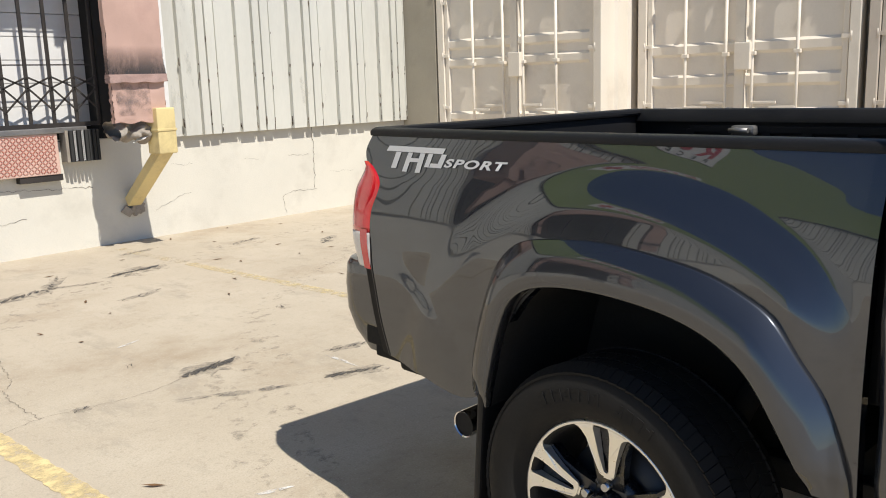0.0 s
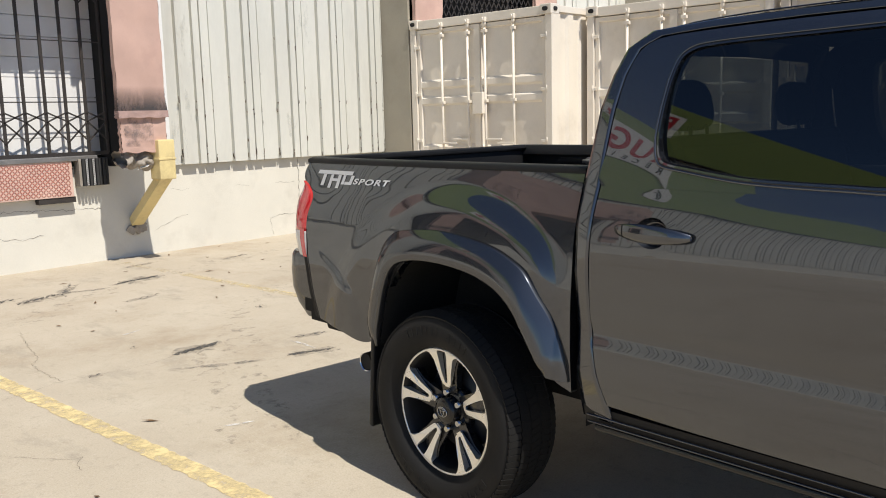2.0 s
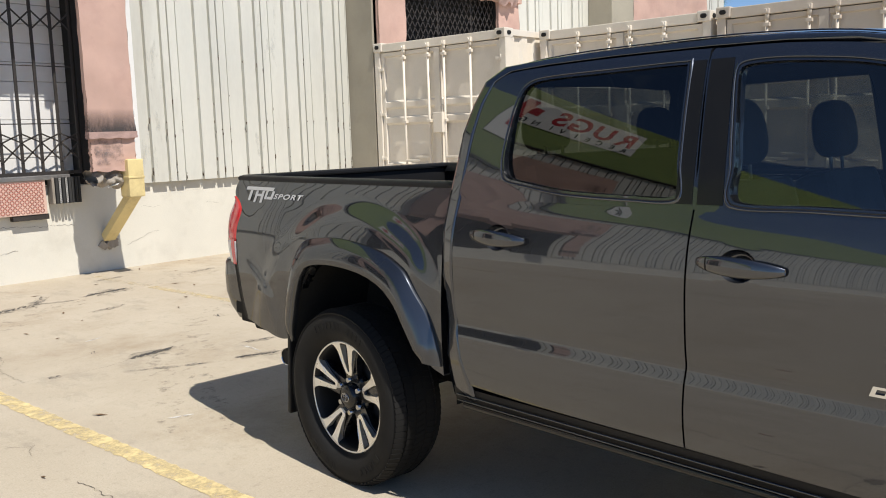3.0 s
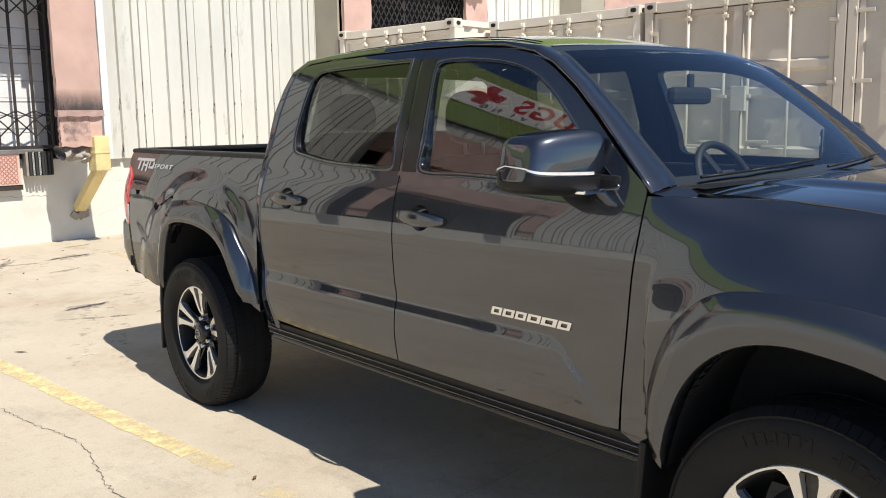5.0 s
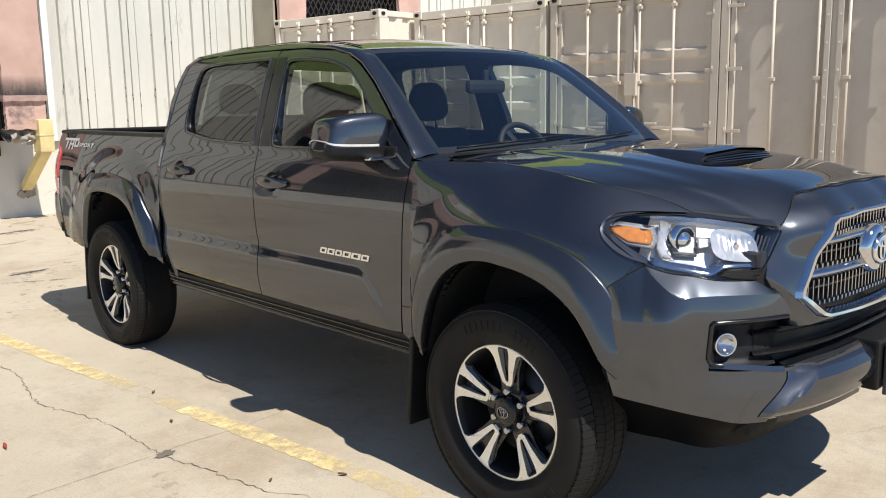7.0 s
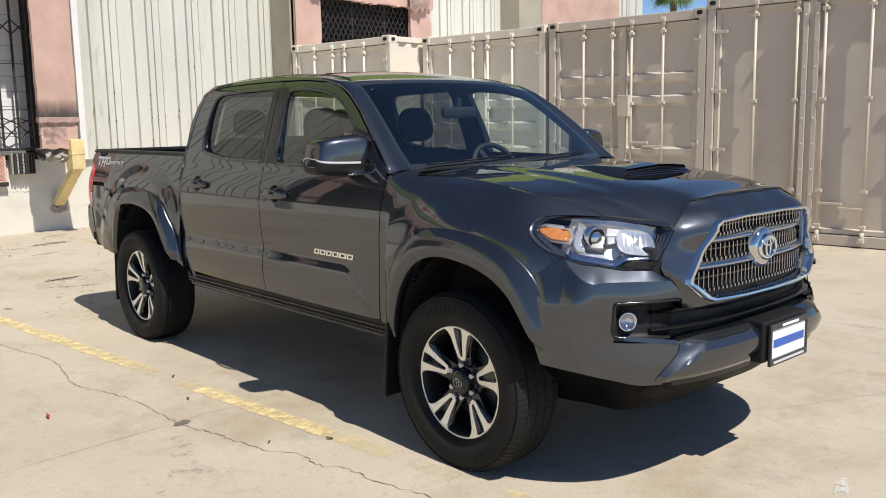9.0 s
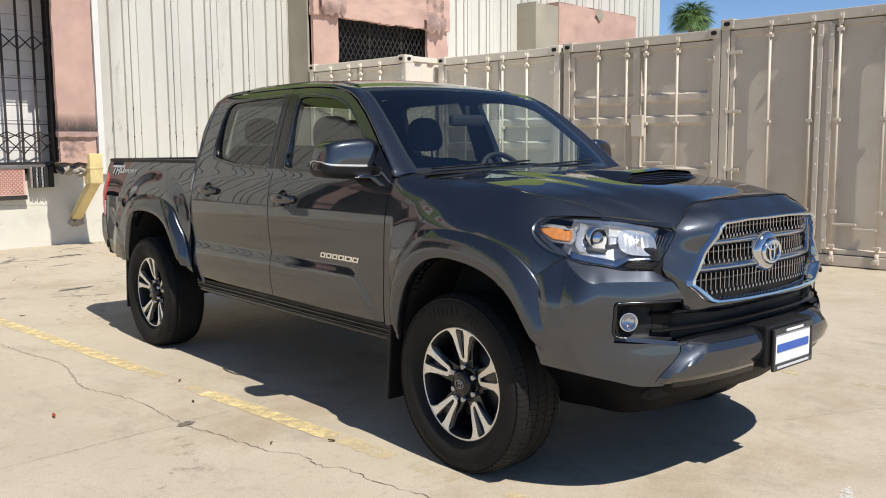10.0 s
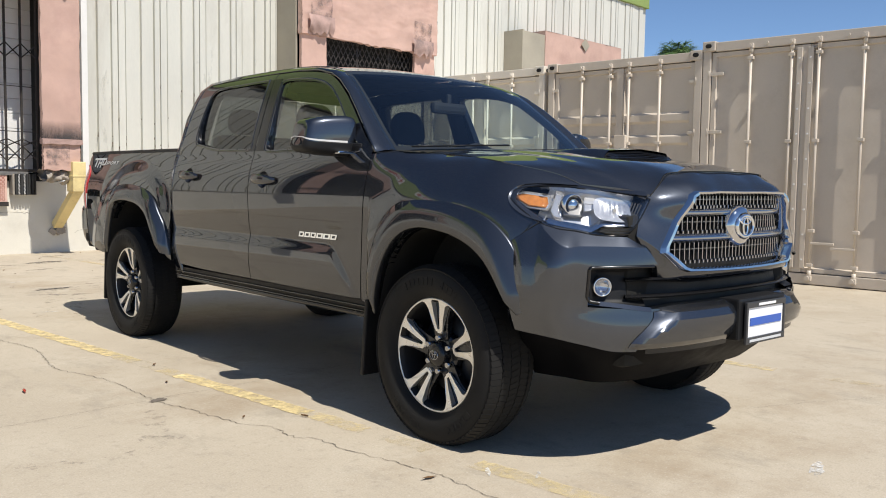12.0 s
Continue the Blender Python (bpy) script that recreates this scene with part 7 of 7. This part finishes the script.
# plate with frame; its print kept as bars
px = nose_x(0, .56) + .05
bm = bmesh.new()
box(bm, (px - .10, -.12, .485), (px - .004, .26, .655), .01)
part("plate_bracket", bm, BLACK, truck, "black plate bracket")
PM = pose(px + .004, .07, .555, 0, 0, 90)
bm = bmesh.new()
prism(bm, rounded_outline(.305, .152, .012), -.004, PM)
plate = part("number_plate", bm, WHITEPAINT, truck, "white temporary dealer plate")
bm = bmesh.new()
for a, b in (((-.160, .062), (.160, .086)), ((-.160, -.086), (.160, -.058)), ((-.160, -.06), (-.146, .064)), ((.146, -.06), (.160, .064))):
    box(bm, (a[0], -.011, a[1]), (b[0], .002, b[1]), .003, PM)
part("plate_frame", bm, DARKFRAME, plate, "dark grey plate frame")
bm = bmesh.new()
box(bm, (-.125, -.0075, -.012), (.13, -.0045, .020), 0, PM)
part("blue_bar", bm, BLUEPAINT, plate, "blue printed bar")
bm = bmesh.new()
box(bm, (-.07, -.0128, .069), (.07, -.0112, .079), 0, PM)
part("print_bar", bm, WHITEPAINT, plate, "pale printed bar")
bm = bmesh.new()
box(bm, (-.135, -.0128, -.077), (.125, -.0112, -.067), 0, PM)
part("print_bar", bm, GREYPRINT, plate, "pale printed bar")

# ---- bed interior, tailgate, rear bumper ----
bm = bmesh.new()
for s in SIDES:
    sheet(bm, lambda u, v: (-4.25 + 1.61 * u, s * (.71 - .01 * v), .97 + .315 * v), 4, 4, flip=s < 0)
    for i in range(9):
        box(bm, (-4.02 + i * .165, min(s * .69, s * .712), .99), (-3.98 + i * .165, max(s * .69, s * .712), 1.22), .004)
box(bm, (-4.26, -.72, .965), (-2.64, .72, .985))
box(bm, (-2.685, -.78, .78), (-2.645, .78, 1.275), .006)
box(bm, (-4.29, -.74, .78), (-4.25, .74, 1.275), .006)
for i in range(9):
    box(bm, (-4.1, -.66 + i * .16, .98), (-2.66, -.60 + i * .16, .994), .003)
part("bed_liner", bm, BLACK, truck, "black ribbed bed liner")
bm = bmesh.new()
box(bm, (-4.0, .69, 1.205), (-2.75, .72, 1.235), .005)
part("deck_rail", bm, BLACK, truck, "black deck rail")
bm = bmesh.new()
box(bm, (-2.69, -.70, 1.272), (-2.643, .70, 1.297), .006)
part("bed_front_cap", bm, BLACK, truck)
for x in (-3.1, -3.75):
    for s in SIDES:
        bm = bmesh.new()
        a, b = sorted((s * .655, s * .70))
        box(bm, (x - .05, a, 1.20), (x + .05, b, 1.238), .012)
        tube(bm, (x - .02, s * .655, 1.22), (x - .02, s * .63, 1.22), .010)
        tube(bm, (x + .02, s * .655, 1.22), (x + .02, s * .63, 1.22), .010)
        tube(bm, (x - .04, s * .63, 1.22), (x + .04, s * .63, 1.22), .010)
        part("tie_down_cleat", bm, STEEL, truck, "grey tie-down cleat")
bm = bmesh.new()


def gate(u, v):
    y = -.70 + 1.40 * u
    z = .72 + .565 * v
    return (-4.325 - .02 * math.sin(math.pi * v) + .035 * smooth(.9, 1, v) + .02 * (y / .7) ** 2, y, z)


sheet(bm, gate, 24, 14, flip=True)
turn_in(bm, (.05, 0, 0))
tg = part("tailgate", bm, PAINT, truck)
bm = bmesh.new()
box(bm, (-4.305, -.72, 1.275), (-4.23, .72, 1.302), .008)
part("tailgate_cap", bm, BLACK, tg, "black tailgate cap")
bm = bmesh.new()


def rbump(u, v):
    th = math.pi * u
    prof = ((-.10, .862), (-.02, .874), (.0, .855), (.012, .79), (.008, .70), (-.03, .63), (-.10, .57))
    j = min(int(v * 6 + 1e-6), 5)
    t = v * 6 - j
    o = prof[j][0] + (prof[j + 1][0] - prof[j][0]) * t
    z = prof[j][1] + (prof[j + 1][1] - prof[j][1]) * t
    cy_, sx = math.cos(th), math.sin(th)
    y = (.835 + o * .25) * (1 if cy_ > 0 else -1) * abs(cy_) ** .30
    return (-4.185 - (.255 + o) * sx ** .40, y, z)


sheet(bm, rbump, 60, 12)
bmesh.ops.recalc_face_normals(bm, faces=bm.faces)
rb = part("rear_bumper", bm, PAINT, truck, "dark grey painted rear bumper")
bm = bmesh.new()
box(bm, (-4.40, -.55, .868), (-4.27, .55, .884), .006)
part("step_pad", bm, BLACK, rb)
bm = bmesh.new()
box(bm, (-4.17, -.79, .58), (-3.72, .79, .78), .02)
box(bm, (-4.10, -.82, .535), (-3.68, -.60, .60), .02)
box(bm, (-4.10, .60, .535), (-3.68, .82, .60), .02)
box(bm, (-4.25, -.832, .60), (-4.08, .832, .868), .01)
box(bm, (-4.21, -.826, .562), (-4.05, .826, .612), .008)
part("rear_under_panel", bm, UNDER, truck)
bm = bmesh.new()
tube(bm, (-3.775, -.58, .456), (-3.772, -.850, .450), .040, None, 24, False)
tube(bm, (-3.772, -.850, .450), (-3.772, -.847, .450), .040, .0365, 24, False)
tube(bm, (-3.775, -.58, .456), (-3.772, -.847, .450), .0365, None, 24, False)
exh = part("exhaust_tip", bm, FRAMECHROME, truck, "chrome exhaust tip")
# capped black plug fills the pipe just inside its mouth
bm = bmesh.new()
tube(bm, (-3.775, -.66, .455), (-3.772, -.843, .450), .0363, None, 24, True)
part("exhaust_plug", bm, VOID, exh, "black plug inside the exhaust tip")

# ---- frame and axles ----
bm = bmesh.new()
for s in SIDES:
    a, b = sorted((s * .40, s * .50))
    box(bm, (-4.1, a, .44), (.70, b, .60), .01)
box(bm, (-2.55, -.80, .47), (-.50, .80, .56), .02)
box(bm, (-.6, -.5, .36), (.35, .5, .60), .05)
box(bm, (-2.3, -.25, .33), (-1.2, .05, .48), .05)
box(bm, (-2.2, .12, .36), (-1.3, .42, .5), .04)
for x in (-2.7, -1.6, -.55):
    box(bm, (x - .05, -.48, .42), (x + .05, .48, .54), .01)
# unseen block added in the engine bay to keep sun off the ground below
box(bm, (-.45, -.62, .56), (.68, .62, 1.05), .05)
box(bm, (.55, -.62, .40), (.78, .62, 1.0), .05)
part("chassis_and_sun_block", bm, UNDER, truck)
bm = bmesh.new()
tube(bm, (-3.235, -.74, .372), (-3.235, .74, .372), .055, None, 16)
lathe(bm, [(0.02, -.14), (.11, -.10), (.15, 0), (.11, .10), (.02, .14)], 20, "y", (-3.235, .05, .372))
for s in SIDES:
    box(bm, (-3.95, s * .52 - .03, .46), (-2.55, s * .52 + .03, .50), .008)
    tube(bm, (-3.15, s * .55, .40), (-3.0, s * .48, .78), .032, None, 12)
part("rear_axle", bm, UNDER, truck)
bm = bmesh.new()
tube(bm, (0, -.74, .372), (0, .74, .372), .04, None, 14)
for s in SIDES:
    box(bm, (-.16, min(s * .4, s * .72), .27), (.16, max(s * .4, s * .72), .31), .02)
    tube(bm, (.0, s * .62, .30), (-.02, s * .56, .85), .045, None, 14)
part("front_axle", bm, UNDER, truck)


# ---- wheels ----
def wheel(x, s):
    """A wheel at x along the truck; outward is s along y."""
    R, hz, yc = .383, .372, s * .802
    w = new("wheel")
    w.parent = truck
    w.matrix_parent_inverse = Matrix()
    w.matrix_basis = pose(x, yc, R - .011, 0, 0, 0 if s < 0 else 180)
    # outward is -y in the wheel's own frame
    bm = bmesh.new()
    prof = [(.232, -.070), (.2445, -.090), (.256, -.110), (.276, -.125), (.300, -.131), (.335, -.130), (.358, -.122), (.371, -.110), (.379, -.090), (.383, -.055), (.384, 0),
            (.383, .055), (.379, .090), (.371, .110), (.350, .124), (.300, .131), (.255, .124), (.232, .098)]
    lathe(bm, prof, 72, "y")
    bmesh.ops.recalc_face_normals(bm, faces=bm.faces)
    tyre = part("tyre", bm, RUBBER, w, "black all-terrain tyre")
    bm = bmesh.new()
    k = 92
    for i in range(k):
        a = 2 * math.pi * i / k
        for y0, y1, tw, da in ((-.122, -.078, .15, 0), (-.072, -.030, -.25, .3), (-.022, .022, .25, .1), (.030, .072, -.25, .45), (.078, .122, .15, .5)):
            aa = a + da * 2 * math.pi / k
            m = Matrix.Rotation(-aa, 4, "Y") @ Matrix.Translation((.3845 if abs(y0) < .1 and abs(y1) < .1 else .378, (y0 + y1) / 2, 0)) @ Matrix.Rotation(tw, 4, "X")
            if y0 < -.1:
                m = m @ Matrix.Rotation(radians(-22), 4, "Z")
            elif y1 > .1:
                m = m @ Matrix.Rotation(radians(22), 4, "Z")
            box(bm, (-.006, -(y1 - y0) / 2 - .001, -.0119), (.0012, (y1 - y0) / 2 + .001, .0119), 0, m)
    tagged(part("tread_block", bm, RUBBER, tyre), kind="stuff")
    # raised sidewall print kept as plain bars
    for a0, n, r in ((60, 4, .318), (88, 7, .318), (225, 4, .318), (250, 3, .318), (295, 6, .318)):
        bm = bmesh.new()
        for i in range(n):
            m = Matrix.Rotation(-radians(a0 + i * 5.2), 4, "Y") @ Matrix.Translation((r, -.1316, 0))
            box(bm, (-.016, -.0010, -.010), (.016, .001, -.003), 0, m)
            box(bm, (-.016 if i % 2 else .008, -.0010, -.0035), (.016 if i % 3 else -.006, .001, .009), 0, m)
        tagged(part("sidewall_print", bm, RUBBER, tyre), kind="stuff")
    # rim barrel
    bm = bmesh.new()
    lathe(bm, [(.236, -.100), (.242, -.106), (.238, -.112), (.228, -.108), (.220, -.085), (.212, -.03), (.205, .05), (.215, .10), (.235, .108)], 64, "y")
    bmesh.ops.recalc_face_normals(bm, faces=bm.faces)
    rim = part("rim", bm, BLACK, w, "dark alloy wheel rim")
    rim.location = (0, .016, 0)
    rim.scale = (1.012, 1.0, 1.012)
    bm = bmesh.new()
    lathe(bm, [(.2425, -.1060), (.2400, -.1125), (.2335, -.1120), (.2310, -.104)], 64, "y")
    bmesh.ops.recalc_face_normals(bm, faces=bm.faces)
    part("rim_lip", bm, MACHINED, rim, "machined bright rim lip")
    # five twin spokes: bright faces on dark webs
    for i in range(5):
        m5 = Matrix.Rotation(-radians(90 + 72 * i), 4, "Y")
        bm = bmesh.new()
        for sg in (-1, 1):
            a = [(.100, sg * .022), (.096, sg * .014), (.096, sg * .0), (.106, sg * .0), (.110, sg * .007), (.150, sg * .0140), (.205, sg * .0225), (.224, sg * .0240), (.2335, sg * .020), (.2325, sg * .036), (.2275, sg * .062), (.2205, sg * .086), (.2185, sg * .080), (.2160, sg * .070), (.2090, sg * .0600), (.190, sg * .0500), (.150, sg * .0365), (.115, sg * .0265)]
            fr = [bm.verts.new((x2, -.098 + .012 * smooth(.15, .09, x2) - .0135 * smooth(.17, .232, math.hypot(x2, z2)), z2)) for x2, z2 in a]
            bk = [bm.verts.new((x2, -.082, z2)) for x2, z2 in a]
            bm.faces.new(fr)
            for q in range(len(a)):
                bm.faces.new((fr[q], bk[q], bk[(q + 1) % len(a)], fr[(q + 1) % len(a)]))
        a = [(.090, -.012), (.097, -.012), (.097, .012), (.090, .012)]
        fr = [bm.verts.new((x2, -.079 - .004, z2)) for x2, z2 in a]
        bk = [bm.verts.new((x2, -.06, z2)) for x2, z2 in a]
        bm.faces.new(fr)
        for q in range(4):
            bm.faces.new((fr[q], bk[q], bk[(q + 1) % 4], fr[(q + 1) % 4]))
        bmesh.ops.recalc_face_normals(bm, faces=bm.faces)
        bmesh.ops.transform(bm, matrix=m5, verts=bm.verts)
        part("spoke_face", bm, MACHINED, rim, "machined twin spoke face")
        bm = bmesh.new()
        a = [(.06, -.040), (.06, .040), (.11, .046), (.160, .050), (.205, .066), (.231, .084), (.231, -.084), (.205, -.066), (.160, -.050), (.11, -.042)]
        fr = [bm.verts.new((x2, -.080 + .012 * smooth(.14, .07, x2), z2)) for x2, z2 in a]
        bk = [bm.verts.new((x2, -.045, z2 * .9)) for x2, z2 in a]
        bm.faces.new(fr)
        bm.faces.new(bk[::-1])
        for q in range(len(a)):
            bm.faces.new((fr[q], bk[q], bk[(q + 1) % len(a)], fr[(q + 1) % len(a)]))
        bmesh.ops.recalc_face_normals(bm, faces=bm.faces)
        bmesh.ops.transform(bm, matrix=m5, verts=bm.verts)
        part("spoke", bm, ALLOYDARK, rim)
    bm = bmesh.new()
    lathe(bm, [(.0, -.070), (.045, -.070), (.082, -.064), (.092, -.055), (.094, -.03)], 40, "y")
    bmesh.ops.recalc_face_normals(bm, faces=bm.faces)
    part("hub", bm, ALLOYDARK, rim)
    bm = bmesh.new()
    lathe(bm, [(.0, -.112), (.030, -.111), (.046, -.107), (.053, -.100), (.058, -.060)], 36, "y")
    bmesh.ops.recalc_face_normals(bm, faces=bm.faces)
    cap = part("centre_cap", bm, GLOSSBLACK, rim, "gloss black centre cap")
    bm = bmesh.new()

    def ov(a, b, r, c):
        sheet(bm, lambda u, v: ((a + r * math.cos(2 * math.pi * v)) * math.cos(2 * math.pi * u), -.1135 + r * math.sin(2 * math.pi * v), c + (b + r * math.cos(2 * math.pi * v)) * math.sin(2 * math.pi * u)), 24, 6)
    ov(.025, .018, .0016, 0)
    ov(.0072, .0145, .0014, 0)
    ov(.0145, .0055, .0014, .008)
    bmesh.ops.recalc_face_normals(bm, faces=bm.faces)
    part("cap_ovals", bm, SATIN, rim, "bright oval emblem on the cap")
    for i in range(6):
        a = radians(30 + 60 * i)
        bm = bmesh.new()
        tube(bm, (.071 * math.cos(a), -.055, .071 * math.sin(a)), (.071 * math.cos(a), -.097, .071 * math.sin(a)), .0120, .0105, 10)
        part("lug_nut", bm, SATIN, rim)
    bm = bmesh.new()
    lathe(bm, [(.06, -.02), (.165, -.02), (.165, .0), (.06, .0)], 40, "y")
    bmesh.ops.recalc_face_normals(bm, faces=bm.faces)
    part("brake_disc", bm, DARKFRAME, rim, "dark brake disc")
    return w


for x in (0.0, -3.235):
    for s in SIDES:
        wheel(x, s)


# ---- cabin ----
def seat(x, y, rear=False):
    bm = bmesh.new()
    w = .25 if not rear else .62
    box(bm, (x - .25, y - w, .78), (x + .28, y + w, .96), .06)
    box(bm, (-.07, -w, 0), (.07, w, .52 if rear else .43), .05, pose(x - .26, y, .88, 0, -14, 0))
    ob = part("cab_seat", bm, SEAT, truck, "dark cloth cab seat")
    for yy in ((0,) if not rear else (-.38, .38)):
        bm = bmesh.new()
        hw, hh, hd = (.130, .108, .055) if not rear else (.125, .085, .042)
        hm = pose(x - (.375 if not rear else .41), y + yy, 1.345 + hh if not rear else 1.40 + hh, 0, -8, 0)

        def cushion(u, v):
            p, q = 2 * math.pi * u, math.pi * (v - .5)
            cq = abs(math.cos(q)) ** .55
            return hm @ Vector((hd * cq * math.copysign(abs(math.cos(p)) ** .7, math.cos(p)), hw * cq * math.copysign(abs(math.sin(p)) ** .7, math.sin(p)) * (1 - .14 * math.sin(q)), hh * math.copysign(abs(math.sin(q)) ** .8, q)))
        sheet(bm, cushion, 28, 14, closed=True)
        part("headrest", bm, SEAT, ob, "dark headrest")
        bm = bmesh.new()
        for q in (-.05, .05):
            tube(bm, (x - .36, y + yy + q, 1.28), (x - .37, y + yy + q, 1.42), .007, None, 6)
        part("headrest_post", bm, STEEL, ob)


seat(-1.345, -.36)
seat(-1.345, .36)
seat(-2.12, 0, True)
bm = bmesh.new()
sheet(bm, lambda u, v: (-.50 - .38 * v + .09 * (1 - (2 * u - 1) ** 2) * (1 - v), -.72 + 1.44 * u, 1.215 + .025 * math.sin(math.pi * v) - .15 * smooth(.8, 1, v)), 30, 10, flip=True)
box(bm, (-.86, -.72, .75), (-.55, .72, 1.12), .03)
part("dashboard", bm, DASH, truck, "dark dashboard")
bm = bmesh.new()
box(bm, (-2.56, -.79, .56), (-.5, .79, .60))
box(bm, (-2.57, -.78, .6), (-2.53, .78, 1.26))
for s in SIDES:
    a, b = sorted((s * .80, s * .775))
    box(bm, (-2.55, a, .58), (-.6, b, 1.225), .01)
part("cab_lining", bm, DASH, truck, "dark cab floor and door lining")
bm = bmesh.new()
sheet(bm, lambda u, v: (-2.47 + 1.40 * u, -.56 + 1.12 * v, ROOF_Z(-2.47 + 1.40 * u) - .012), 8, 6)
part("headlining", bm, SEAT, truck, "grey headlining")
TOP_EDGE = curve((-2.53, 1.56), (-2.50, 1.64), (-2.44, 1.67), (-2.28, 1.682), (-1.64, 1.688), (-1.42, 1.682), (-1.22, 1.664), (-1.08, 1.637), (-.98, 1.594), (-.86, 1.517), (-.74, 1.422), (-.62, 1.317), (-.53, 1.24))
for s in SIDES:
    bm = bmesh.new()

    def roof_trim(u, v):
        x = -2.53 + 2.0 * u
        z = TOP_EDGE(x) - .025 + .06 * v
        return (x - .02 * v, s * (DOOR_W(z) - .030 - .05 * v * v), z)
    sheet(bm, roof_trim, 50, 4, flip=s < 0)
    sheet(bm, lambda u, v: (-1.53 - .155 * u - .03 * v, s * (DOOR_W(.62 + 1.06 * v) - .034 - .02 * math.sin(math.pi * u)), .62 + 1.06 * v), 6, 16, flip=s < 0)
    part("cab_trim", bm, SEAT, truck, "dark pillar and roof edge trim")
for s in SIDES:
    bm = bmesh.new()

    def pillar_trim(u, v):
        p = ws_l(u)
        a = Vector((p.x - .014, s * (p.y - .012), p.z - .012))
        b = Vector((p.x - .085, s * (min(DOOR_W(p.z - .035), .80) - .045), p.z - .035))
        return a.lerp(b, v) - Vector((0, s * .012 * math.sin(math.pi * v), 0))
    sheet(bm, pillar_trim, 30, 4, flip=s > 0)
    part("pillar_trim", bm, SEAT, truck, "dark windscreen pillar trim")
bm = bmesh.new()
sm = pose(-.98, .37, 1.165, 0, 62, 0)
for a, b, n2 in ((.185, .016, 40),):
    def wheel_ring(u, v):
        p, q = 2 * math.pi * u, 2 * math.pi * v
        return sm @ Vector(((a + b * math.cos(q)) * math.cos(p), (a + b * math.cos(q)) * math.sin(p), b * math.sin(q)))
    sheet(bm, wheel_ring, n2, 10)
for an in (0, 120, 240):
    c = radians(an + 90)
    box(bm, (0, -.018, -.008), (.18, .018, .008), .004, sm @ Matrix.Rotation(c, 4, "Z"))
box(bm, (-.06, -.05, -.01), (.06, .05, .03), .015, sm)
bmesh.ops.recalc_face_normals(bm, faces=bm.faces)
part("steering_wheel", bm, DASH, truck, "dark steering wheel")
bm = bmesh.new()
box(bm, (-.97, -.10, 1.488), (-.93, .15, 1.552), .02)
box(bm, (-.955, .005, 1.54), (-.935, .035, 1.60), .008)
part("cabin_mirror", bm, DASH, truck, "black inside mirror")
